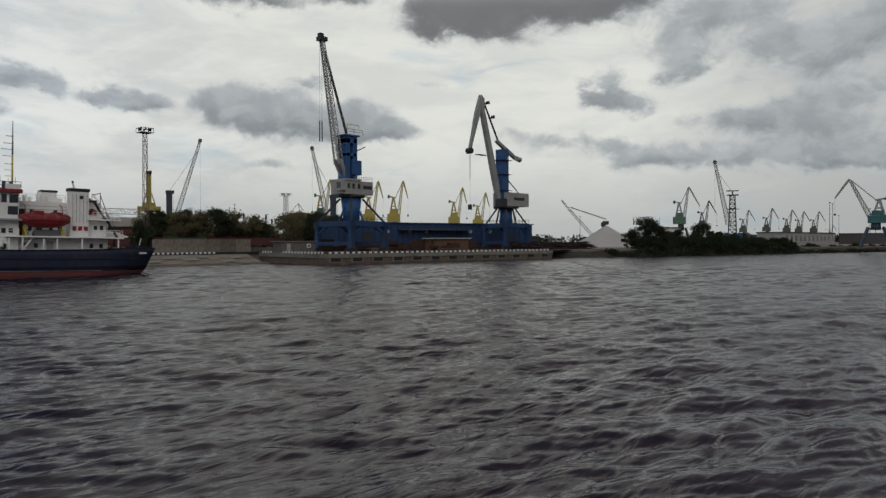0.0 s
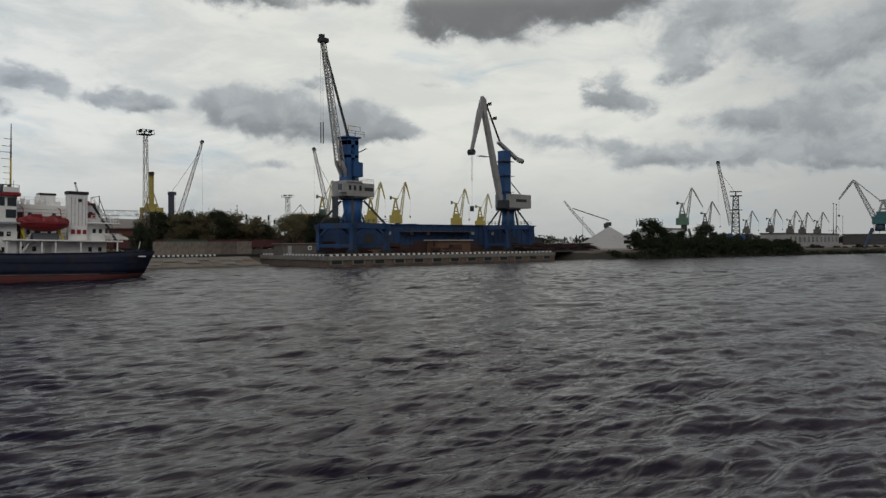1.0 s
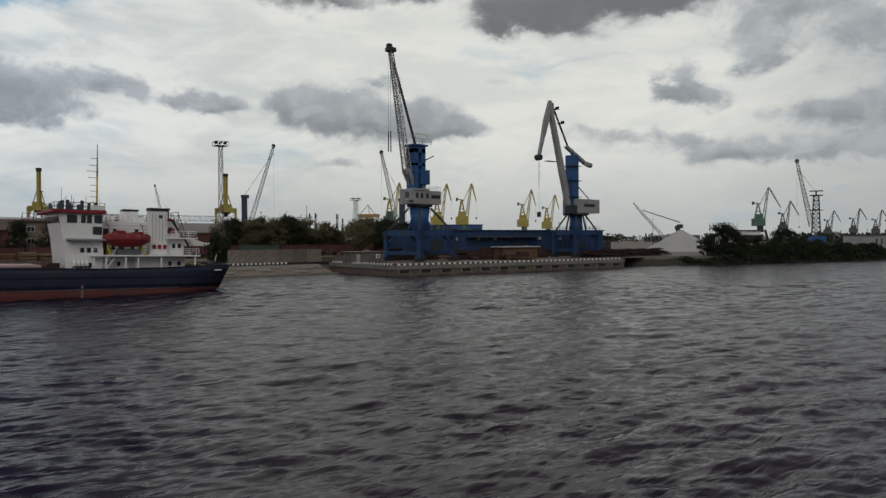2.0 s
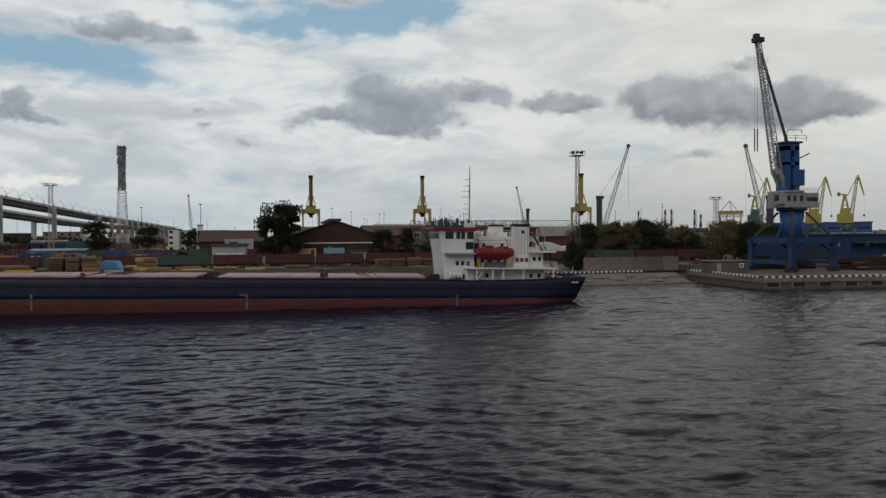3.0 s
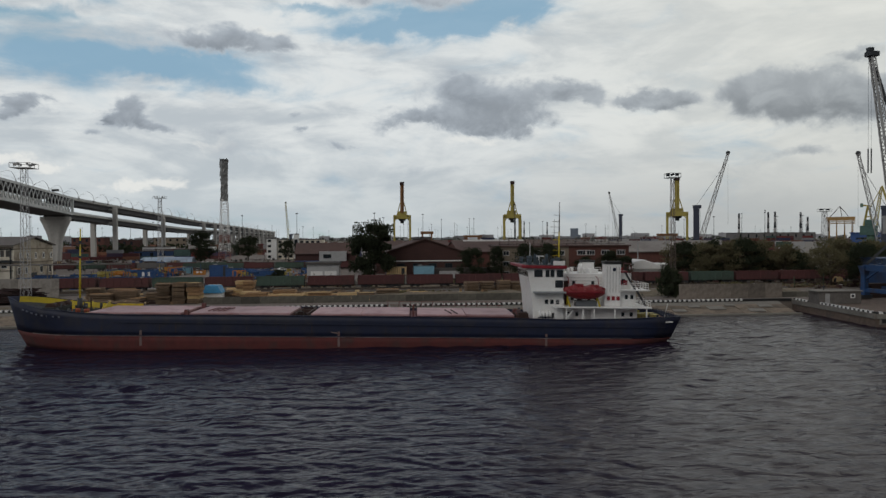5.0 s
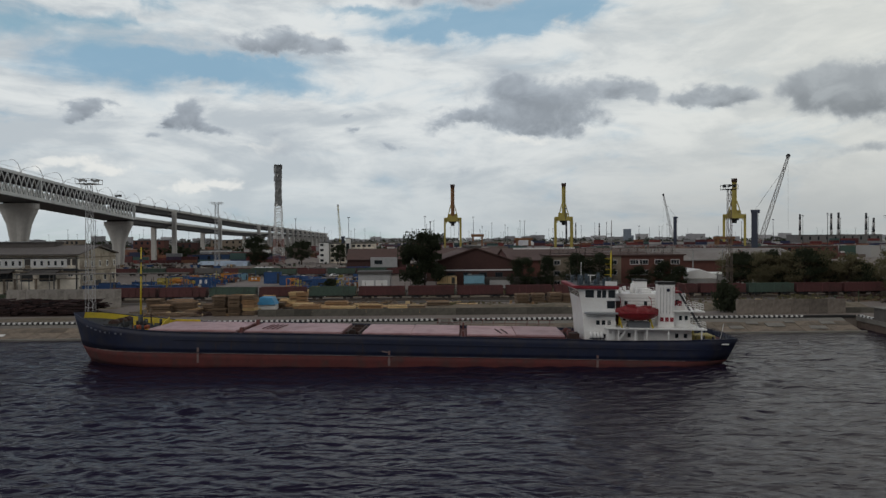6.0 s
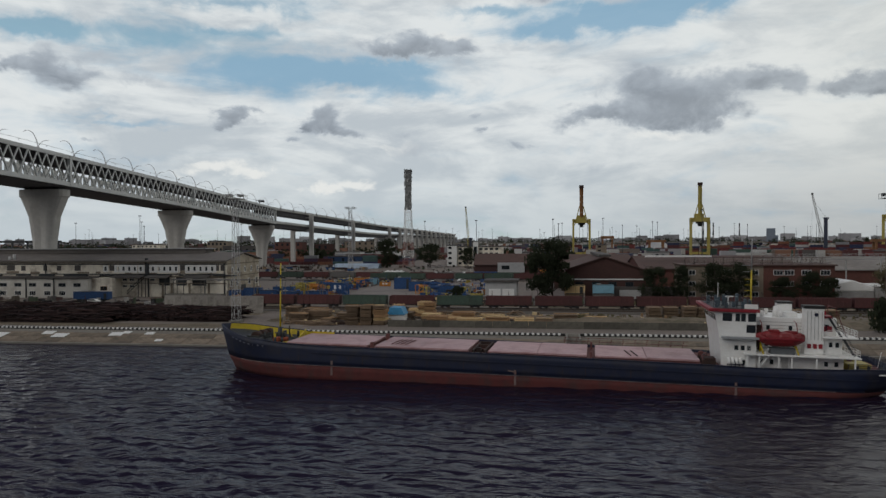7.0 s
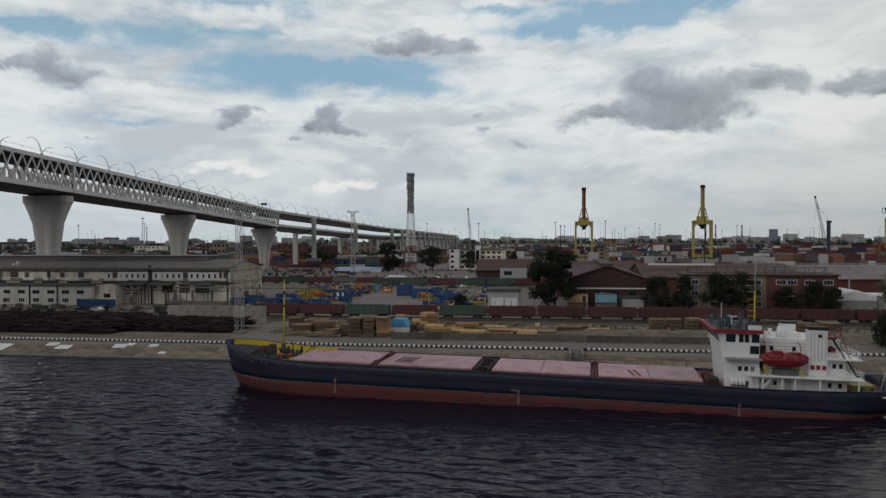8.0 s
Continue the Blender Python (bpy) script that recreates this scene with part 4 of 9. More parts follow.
    aft = part("aft_house", boxes((44.6, 47.6, -4.6, 4.6, 6.4, 8.95), (44.6, 46.9, -4.2, 4.2, 9.15, 11.8)), W, s, "white stepped aft house", bevel=0.05)
    for x in (46.0, 46.9):
        pane(x - 0.24, x + 0.24, 7.5, 8.2, -4.62, aft)
    pane(45.3, 45.85, 9.9, 10.8, -4.22, aft)
    part("aft_awning", boxes((44.8, 46.3, -4.3, -2.2, 11.8, 12.15), (44.8, 46.3, -1.2, 0.6, 11.8, 12.6)), M_BORD, aft, "small red locker roofs")
    bd = part("boat_deck", boxes((33.4, 49.4, -7.45, 7.45, 6.18, 6.4)), W, s, "white boat deck with fascia", bevel=0.04)
    part("upper_deck", boxes((44.6, 49.4, -6.2, 6.2, 8.95, 9.15)), W, s, bevel=0.04)
    for x in (33.8, 35.5, 38.2, 40.0, 43.4, 48.6):
        part("deck_post", boxes((x - 0.09, x + 0.09, -7.3, -7.1, 3.7, 6.2)), W, bd)
        part("deck_post", boxes((x - 0.09, x + 0.09, 7.1, 7.3, 3.7, 6.2)), W, bd)

    def rail(name, pts, z, h=1.05, mat=W):
        bm = bmesh.new()
        for (x, y), (x2, y2) in zip(pts, pts[1:]):
            n = max(1, int(math.hypot(x2 - x, y2 - y) / 1.3))
            for i in range(n + 1):
                q = (x + (x2 - x) * i / n, y + (y2 - y) * i / n)
                beam(bm, (*q, z), (*q, z + h), 0.06)
            for k in (0.35, 0.7, 1.0):
                beam(bm, (x, y, z + h * k), (x2, y2, z + h * k), 0.055)
        part(name, bm, mat, s)
    rail("boat_deck_rail", ((44.8, -7.3), (49.2, -7.3), (49.2, 7.3), (44.8, 7.3)), 6.4)
    rail("upper_deck_rail", ((45.2, -6.0), (49.2, -6.0), (49.2, 6.0), (45.2, 6.0)), 9.15)
    rail("roof_rail", ((35.4, -3.5), (42, -3.5)), 11.6)
    rail("side_rail", ((33.6, -7.3), (35.0, -7.3)), 6.4)
    rail("aft_rail", ((48.2, -5.6), (54.0, -4.6), (54.3, 4.6), (48.2, 5.6)), 4.3, 0.9, M_HULLB)
    fun = bmesh.new()
    prism(fun, ((42.1, -5.5, 6.4), (44.8, -5.5, 6.4), (44.8, -5.5, 13.3), (42.1, -5.5, 13.3)), (0, 1.7, 0))
    fn = part("funnel", fun, W, s, "white funnel casing with black top", bevel=0.08)
    part("funnel_top", boxes((42.0, 44.9, -5.6, -3.7, 13.3, 13.75)), M_BLACK, fn)
    part("funnel_badge", one(tube, (43.7, -5.56, 12.4), (43.7, -5.5, 12.4), 0.28, None, 12), M_HULLB, fn)
    for i in range(5):
        x = 42.5 + i * 0.5
        part("casing_rib", boxes((x - 0.03, x + 0.03, -5.55, -5.5, 8.6, 12.9)), M_CGREY, fn)
    for x in (42.75, 43.55, 44.35):
        part("life_ring_box", boxes((x - 0.26, x + 0.26, -5.62, -5.5, 7.35, 8.0)), M_BORD, fn)
    part("funnel", boxes((39.9, 42.0, 1.2, 3.2, 11.6, 13.4)), W, s, "white rear funnel casing", bevel=0.06)
    part("funnel_top", boxes((39.8, 42.1, 1.1, 3.3, 13.4, 13.7)), M_BLACK, s)
    part("deck_box", boxes((40.4, 42.0, -1.8, 0.6, 11.6, 12.3)), W, s, bevel=0.05)
    # dark panel painted as the boat's shaded recess, stairs and fittings of the aft decks
    part("embrasure", boxes((35.25, 36.5, -3.68, -3.6, 6.5, 10.4)), M_RUST, up, "dark brown panel painted as the shaded recess behind the lifeboat")
    part("door", boxes((38.0, 38.8, -3.68, -3.6, 6.45, 8.4)), M_CDARK, up)
    for y, x0, x1, z0, z1 in ((-5.4, 49.0, 47.4, 6.4, 9.1), (-5.0, 47.3, 45.6, 9.15, 12.0), (-6.6, 35.2, 36.9, 3.7, 6.3)):
        st = bmesh.new()
        for dy in (-0.35, 0.35):
            beam(st, (x0, y + dy, z0), (x1, y + dy, z1), 0.07, 0.18)
            beam(st, (x0, y + dy, z0 + 0.95), (x1, y + dy, z1 + 0.95), 0.05)
        for i in range(9):
            f = (i + 0.5) / 9
            q = Vector((x0 + (x1 - x0) * f, y, z0 + (z1 - z0) * f))
            beam(st, q + Vector((0, -0.35, 0)), q + Vector((0, 0.35, 0)), 0.2, 0.04)
        part("stair", st, M_CDARK if z0 > 4 else W, s, "steep ship's stair")
    for x, z in ((45.0, 11.8), (45.9, 11.8)):
        part("fire_locker", boxes((x - 0.35, x + 0.35, -4.3, -4.22, z - 2.0, z - 1.2)), M_BORD, aft)
    part("signal_frame", beams(0.09, ((47.0, -3.6, 9.15), (47.0, -3.6, 13.4)), ((48.4, -3.6, 9.15), (47.0, -3.6, 13.0)), ((47.0, 0.5, 9.15), (47.0, 0.5, 13.4)), ((47.0, -3.6, 13.3), (47.0, 0.5, 13.3))), M_DECKR, s, "dull red signal frame on the aft deck")
    for x, y in ((36.6, -2.6), (38.2, 1.4), (39.4, -2.9), (37.2, 3.2)):
        part("roof_vent", one(tube, (x, y, 11.6), (x, y, 12.5), 0.22, 0.3, 10), W, up)
    part("satellite_dome", one(tube, (38.9, -1.5, 11.6), (38.9, -1.5, 13.2), 0.45, 0.3, 14), W, up)
    for x in (49.6, 51.2, 52.8):
        part("bollard", one(tube, (x, -4.9, 3.9), (x, -4.9, 4.9), 0.22, None, 10), M_CDARK, s)
    for i in range(10):
        x = -38 + i * 7.0 + 2.6 * math.sin(i * 2.3)
        part("scupper_stain", boxes((x - 0.05, x + 0.05 + 0.03 * (i % 3), -HB - 0.062, -HB - 0.05, 1.9 - 0.4 * (i % 4 == 1), 2.9 + 0.3 * (i % 3))), M_RUSTRUN, s)
    # lifeboat on davits
    boat = bmesh.new()
    n, rings = 16, []
    for i in range(n + 1):
        t = i / n * 2 - 1
        w = max(0.05, (1 - abs(t) ** 3.2))
        x = 38.55 + t * 3.35
        sheer = 0.28 * t * t
        ring = []
        for k in range(14):
            a = 6.28319 * k / 14
            z = math.sin(a)
            hgt = (0.95 + 0.12 * math.sin(9 * t)) * (0.35 + 0.65 * w) if z > 0 else 1.2 * (0.45 + 0.55 * w)
            ring.append(boat.verts.new((x, -6.5 + 1.15 * w ** 0.7 * math.copysign(abs(math.cos(a)) ** 0.75, math.cos(a)), 8.75 + sheer + hgt * z)))
        rings.append(ring)
    for a, b in zip(rings, rings[1:]):
        for k in range(14):
            boat.faces.new((a[k], a[(k + 1) % 14], b[(k + 1) % 14], b[k]))
    boat.faces.new(rings[0])
    boat.faces.new(rings[-1])
    wrinkle = random.Random(3)
    for v in boat.verts:
        if v.co.z > 8.9:
            v.co += Vector((wrinkle.uniform(-0.15, 0.15), wrinkle.uniform(-0.1, 0.1), wrinkle.uniform(-0.14, 0.16)))      # a loose crumpled cover
    lb = part("lifeboat", boat, M_RED, s, "red lifeboat under a crumpled cover")
    part("boat_fender", boxes((35.6, 41.5, -7.72, -7.6, 8.7, 8.9)), M_BORD, lb)
    part("boat_hatch", boxes((36.8, 38.3, -6.95, -6.05, 9.5, 10.1)), M_RED, lb, bevel=0.12)
    part("boat_hatch", boxes((39.4, 40.8, -6.9, -6.1, 9.5, 9.95)), M_RED, lb, bevel=0.12)
    for x in (36.1, 41.0):
        part("davit", beams(0.18, ((x, -7.0, 6.4), (x - 0.3, -6.3, 7.8)), ((x - 0.3, -6.3, 7.8), (x, -5.0, 8.6)), ((x, -5.0, 8.6), (x, -4.6, 6.4))), M_YEL, s, "yellow lifeboat davit")
        part("davit_fall", beams(0.09, ((x, -6.4, 9.2), (x, -5.4, 10.9)), ((x, -5.4, 10.9), (x, -4.0, 11.2))), M_RED, s)
    part("deck_crate", boxes((37.2, 40.6, -6.6, -5.0, 6.4, 7.3)), material("grey_cover", (0.12, 0.13, 0.14), None, 0.7), s)
    part("stern_gear", boxes((48.6, 50.6, -4.4, -1.4, 3.4, 5.0), (51.0, 52.6, -2.0, 2.0, 3.4, 4.7), (49.0, 50.2, 1.4, 4.2, 3.4, 5.1)), M_CYEL, s, "dull yellow mooring winches on the stern", bevel=0.15)
    part("stern_flagstaff", beams(0.09, ((54.0, 0, 3.6), (54.6, 0, 6.4))), W, s)
    bm = boxes((51.2, 53.0, -6.95, -6.8, 3.9, 4.1))
    part("name_bar", bm, M_WHITE, s)
    part("paint_locker", boxes((28.0, 29.6, -5.6, -3.2, 3.5, 5.2)), M_RUST, s, bevel=0.06)
    part_gear = part("cargo_winch", boxes((27.9, 29.0, -2.6, -1.0, 3.5, 4.7), (28.0, 28.9, 0.6, 2.4, 3.5, 4.6)), M_RUST, s, "rusty winches before the deck house", bevel=0.12)
    for y in (-2.2, 1.4):
        part("drum", one(tube, (28.4, y - 0.5, 4.8), (28.4, y + 0.5, 4.8), 0.45, None, 12), M_DECKR, part_gear)
    for i in range(7):
        x, y = 27.8 + 0.28 * i, -5.2 + 1.5 * i
        part("vent_head", one(tube, (x, y, 3.5), (x, y, 4.9 + 0.2 * (i % 3)), 0.2, 0.26, 10), (M_RUST, M_DECKR, M_CDARK)[i % 3], s)


build_ship()

# ---- blue portal cranes on the pier ----
def portal_legs(c, half, top, mat, turn):
    """Four upright box legs with the ring of beams on top, sill beams and the rail bogies of a portal."""
    corners = []
    for k in range(4):
        a = radians(turn + 45 + 90 * k)
        corners.append((half * 1.414 * math.cos(a), half * 1.414 * math.sin(a)))
    for k, (x, y) in enumerate(corners):
        bm = bmesh.new()
        loft_leg = ((1.5, GZ + 1.1), (1.1, GZ + 3.0), (1.1, top - 2.2), (1.9, top - 0.2))
        rings = []
        for w, z in loft_leg:
            rings.append([bm.verts.new(pose(x, y, z, 0, 0, turn) @ Vector((sx * w / 2, sy * w / 2, 0))) for sx, sy in ((-1, -1), (1, -1), (1, 1), (-1, 1))])
        for p, q in zip(rings, rings[1:]):
            for i in range(4):
                bm.faces.new((p[i], p[(i + 1) % 4], q[(i + 1) % 4], q[i]))
        bm.faces.new(rings[0][::-1])
        bm.faces.new(rings[-1])
        leg = part("leg", bm, mat, c)
        part("bogie", one(quad_box, pose(x, y, GZ + 0.75, 0, 0, turn) @ Matrix.Diagonal((3.6, 0.8, 0.7, 1))), M_CDARK, leg)
        for dx in (-1.3, -0.45, 0.45, 1.3):
            q = pose(x, y, GZ + 0.36, 0, 0, turn)
            part("wheel", one(tube, q @ Vector((dx, -0.3, 0)), q @ Vector((dx, 0.3, 0)), 0.36, None, 12), M_STEELC, leg)
        # handrail ladder up the leg
        ld = bmesh.new()
        q = pose(x, y, 0, 0, 0, turn)
        for dx in (-0.25, 0.25):
            beam(ld, q @ Vector((dx, -0.75, GZ + 1.4)), q @ Vector((dx, -0.75, top)), 0.06)
        for i in range(12):
            z = GZ + 1.6 + i * (top - GZ - 1.8) / 12
            beam(ld, q @ Vector((-0.25, -0.75, z)), q @ Vector((0.25, -0.75, z)), 0.05)
        part("ladder", ld, M_CDARK, leg)
    for k in range(4):
        (x, y), (x2, y2) = corners[k], corners[(k + 1) % 4]
        part("portal_beam", one(beam, (x, y, top - 0.6), (x2, y2, top - 0.6), 1.1, 1.4), mat, c)
        if k % 2:
            part("sill_beam", one(beam, (x, y, GZ + 2.2), (x2, y2, GZ + 2.2), 0.8, 0.9), mat, c)
        part("knee_brace", beams(0.45, ((x, y, top - 3.4), (x + (x2 - x) * 0.3, y + (y2 - y) * 0.3, top - 1.2))), mat, c)
    n = bmesh.new()
    (x, y), (x2, y2), (x3, y3), (x4, y4) = corners
    beam(n, (x, y, top - 0.5), (x3, y3, top - 0.5), 0.9, 1.0)
    beam(n, (x2, y2, top - 0.55), (x4, y4, top - 0.55), 0.9, 1.0)
    part("cross_beam", n, mat, c)
    rl = bmesh.new()
    for k in range(4):
        (x, y), (x2, y2) = corners[k], corners[(k + 1) % 4]
        for h in (0.65, 1.15):
            beam(rl, (x * 1.08, y * 1.08, top + h), (x2 * 1.08, y2 * 1.08, top + h), 0.06)
        for i in range(7):
            f = i / 7
            p = (x + (x2 - x) * f) * 1.08, (y + (y2 - y) * f) * 1.08
            beam(rl, (*p, top), (*p, top + 1.15), 0.06)
    part("portal_rail", rl, M_CDARK, c)
    x, y = corners[0]
    st = bmesh.new()
    for k in range(4):
        z = GZ + 1.5 + k * (top - GZ - 1.6) / 4
        dz = (top - GZ - 1.6) / 4
        beam(st, (x * 0.7 + (1.2 if k % 2 else -1.2), y * 0.7, z), (x * 0.7 + (-1.2 if k % 2 else 1.2), y * 0.7, z + dz), 0.5, 0.12)
    part("stair", st, M_CDARK, c)


def struts(c, n, r0, z0, r1, z1, w, mat, turn=45):
    for k in range(n):
        a = radians(turn + 360 / n * k)
        part("strut", beams(w, ((r0 * math.cos(a), r0 * math.sin(a), z0), (r1 * math.cos(a), r1 * math.sin(a), z1))), mat, c)


def crane_with_tower():
    c = thing("portal_crane", "blue harbour portal crane with grey lattice jib raised", "crane", pose(119.0, 148.2, 0))
    portal_legs(c, 6.2, 10.3, M_PORTB, 6)
    part("column", one(tube, (0, 0, 9.0), (0, 0, 17.2), 1.9, 2.8, 20), M_CBLUE, c, "tapered blue slewing column")
    struts(c, 4, 8.6, 10.2, 2.9, 16.4, 0.55, M_CDARK, 51)
    struts(c, 4, 4.6, 10.2, 2.6, 14.0, 0.3, M_CBLUE, 6)
    part("slew_ring", one(tube, (0, 0, 16.7), (0, 0, 17.4), 3.4, None, 24), M_CDARK, c)
    cab = part("machine_house", boxes((-4.4, 5.0, -3.0, 3.0, 17.4, 20.9), (-4.4, 0.8, -3.2, 3.2, 20.9, 21.4)), M_CGREY, c, "light grey machine house", bevel=0.08)
    for x in (-3.2, -1.6, 0.2):
        part("window", boxes((x - 0.4, x + 0.4, -3.06, -2.98, 18.9, 20.2)), M_GLASS, cab)
    part("sign_bars", boxes((1.6, 4.6, -3.05, -3.0, 18.9, 19.8)), M_CDARK, cab)
    rl = bmesh.new()
    for i in range(9):
        beam(rl, (-1 + i * 0.72, -2.9, 20.9), (-1 + i * 0.72, -2.9, 22.0), 0.07)
    beam(rl, (-1, -2.9, 22.0), (4.8, -2.9, 22.0), 0.07)
    beam(rl, (-1, -2.9, 21.5), (4.8, -2.9, 21.5), 0.06)
    part("roof_rail", rl, M_CGREY, cab)
    part("driver_cab", boxes((-5.8, -4.35, -3.2, -1.2, 18.2, 20.8)), M_CGREY, cab, bevel=0.1)
    part("window", boxes((-5.86, -5.79, -3.0, -1.4, 18.9, 20.4)), M_GLASS, cab)
    tw = part("tower", boxes((-3.0, -1.7, -1.8, 1.8, 21.4, 32.0), (-0.6, 0.7, -1.8, 1.8, 21.4, 32.0), (-3.0, 0.7, -1.8, 1.8, 27.4, 28.2), (-3.0, 0.7, -1.8, 1.8, 30.8, 33.0), (-3.6, 1.3, -2.2, 2.2, 32.6, 33.0)), M_CBLUE, c, "blue box tower with openings", bevel=0.06)
    part("winch_box", boxes((-1.2, 1.9, -2.1, 2.1, 22.6, 26.4)), M_CBLUE, tw, bevel=0.08)
    part("service_arm", beams(0.25, ((0.7, 0, 28.6), (4.2, -0.8, 30.4))), M_CDARK, tw)
    part("top_rail", beams(0.09, ((-4.0, -2.5, 33), (-4.0, -2.5, 34.3)), ((2.0, -2.5, 33), (2.0, -2.5, 34.3)), ((-1, -2.5, 33), (-1, -2.5, 34.3)), ((-4.0, -2.5, 34.3), (2.0, -2.5, 34.3)), ((-4.0, -2.5, 33.7), (2.0, -2.5, 33.7))), M_CDARK, tw)
    part("top_davit", beams(0.12, ((-1.5, 0, 33), (-1.2, 0, 36.0)), ((-1.2, 0, 36.0), (2.6, 0, 36.0)), ((2.6, 0, 36), (2.8, 0, 35.2))), M_YEL, tw)
    foot, tip = Vector((-2.6, 0, 22.2)), Vector((-7.3, 2.6, 57.6))
    jib = bmesh.new()
    lattice(jib, foot + Vector((-1.5, 0, 3.6)), tip, 1.7, 0.9, 20, 0.12)
    for sy in (-1.0, 1.0):
        beam(jib, foot + Vector((0.2, sy, 0)), foot + Vector((-1.9, sy, 4.2)), 0.7, 0.9)
        beam(jib, foot + Vector((-2.1, sy * 0.9, 3.0)), tip + Vector((-0.3, sy * 0.4, 0)), 0.34, 0.45)
    jb = part("jib", jib, M_CGREY, c, "grey lattice jib, nearly upright")
    part("luffing_strut", beams(0.55, ((-1.2, 0, 32.6), (-6.6, 2.3, 54.5))), M_CDARK, jb)
    part("jib_head", boxes((-8.4, -6.1, 1.6, 3.6, 57.0, 58.1), (-8.3, -7.1, 2.0, 3.2, 58.1, 59.0)), M_CDARK, jb, bevel=0.1)
    rope = bmesh.new()
    for x in (-8.1, -7.4):
        beam(rope, (x, 2.6, 57.0), (x, 2.6, 36.2), 0.035)
    part("hoist_rope", rope, M_CDARK, c)
    part("grab", boxes((-8.25, -8.05, 2.5, 2.7, 31.0, 36.4), (-7.5, -7.3, 2.5, 2.7, 31.0, 36.4)), M_CDARK, c)


def crane_with_fly_jib():
    c = thing("portal_crane", "blue and grey harbour crane with folded double jib", "crane", pose(177.5, 143.1, 0))
    portal_legs(c, 4.7, 10.6, M_PORTB, -6)
    part("column", one(tube, (0, 0, 9.4), (0, 0, 16.0), 2.1, 1.9, 20), M_CBLUE, c)
    struts(c, 4, 6.4, 10.5, 2.9, 15.4, 0.5, M_CDARK, 39)
    struts(c, 4, 4.4, 10.5, 3.0, 15.4, 0.34, M_CDARK, -6)
    part("slew_ring", one(tube, (0, 0, 15.4), (0, 0, 16.1), 4.0, None, 24), M_CDARK, c)
    cab = part("machine_house", boxes((-2.8, 8.0, -3.0, 3.0, 16.1, 20.4)), M_CGREY, c, "light grey machine house", bevel=0.1)
    part("sign_bars", boxes((0.3, 5.6, -3.06, -3.0, 18.0, 18.9)), M_CDARK, cab)
    part("counterweight", boxes((7.95, 8.5, -2.6, 2.6, 16.4, 20.0)), M_CGREY, cab)
    part("driver_cab", boxes((-5.2, -2.85, -2.8, 0.2, 15.8, 18.4)), M_CDARK, cab, bevel=0.1)
    tw = part("tower", boxes((-3.3, -0.4, -1.5, 1.5, 16.1, 34.0)), M_CBLUE, c, "slim blue box tower", bevel=0.1)
    for z in (21.0, 26.0, 30.5):
        part("gallery", boxes((-4.1, 0.5, -2.2, 2.2, z, z + 0.12)), M_CDARK, tw)
    part("rocker", one(prism, ((-5.0, -0.6, 36.2), (-4.4, -0.6, 36.8), (4.6, -0.6, 32.4), (4.6, -0.6, 31.4), (0, -0.6, 33.6)), (0, 1.2, 0)), M_CGREY, tw, "grey rocking beam")
    part("counterweight", one(tube, (3.6, -1.2, 31.6), (5.8, -1.2, 31.2), 0.8, None, 14), M_CGREY, tw)
    part("back_stay", beams(0.22, ((0.4, 0, 25.0), (6.5, 0, 20.6))), M_CDARK, tw)
    foot, top = Vector((-3.8, 0, 18.5)), Vector((-11.6, 0, 45.6))
    bm = bmesh.new()
    d = (top - foot)
    fs = [i / 8 for i in range(9)]
    loft(bm, [foot + d * q for q in fs], [1.3] * 9, [1.9 - 0.9 * abs(q - 0.3) for q in fs])
    jb = part("jib", bm, M_CGREY, c, "grey box-girder main jib")
    fly = bmesh.new()
    head, tip = Vector((-12.0, 0, 49.6)), Vector((-17.2, 0, 32.6))
    e = tip - head
    loft(fly, [head + e * q for q in fs], [1.0] * 9, [0.7 + 1.1 * max(0, 1 - abs(q - 0.35) * 2.2) for q in fs])
    part("jib_neck", one(beam, top - d * 0.01, head + Vector((0.2, 0, -0.6)), 1.2, 1.5), M_CGREY, jb)
    part("fly_jib", fly, M_CGREY, jb, "grey tapered fly jib")
    part("tip_sheave", one(tube, (-17.3, -0.9, 32.3), (-17.3, 0.9, 32.3), 0.9, None, 14), M_CDARK, jb)
    part("tie_bar", beams(0.4, ((-11.4, 0, 49.0), (-3.2, 0, 35.4))), M_CDARK, jb, "dark tie bar with platforms")
    for t in (0.12, 0.42):
        x, z = -11.4 + 8.2 * t, 49.0 - 13.6 * t
        part("platform", boxes((x - 0.2, x + 1.8, -0.8, 0.8, z, z + 0.12), (x + 1.5, x + 1.7, -0.7, 0.7, z, z + 0.9)), M_CDARK, jb)
    part("platform", boxes((-14.0, -10.0, -0.8, 0.8, 31.4, 31.55)), M_CDARK, jb)
    part("hoist_rope", beams(0.05, ((-17.3, -0.4, 32.0), (-17.3, -0.4, 23.6)), ((-16.9, 0.4, 32.0), (-16.9, 0.4, 23.6))), M_CDARK, c)
    part("hook_block", boxes((-17.6, -16.7, -0.5, 0.5, 14.6, 16.2)), M_CDARK, c, bevel=0.15)
    part("hoist_rope", beams(0.03, ((-17.1, 0, 23.6), (-17.1, 0, 16.2))), M_CDARK, c)


crane_with_tower()
crane_with_fly_jib()

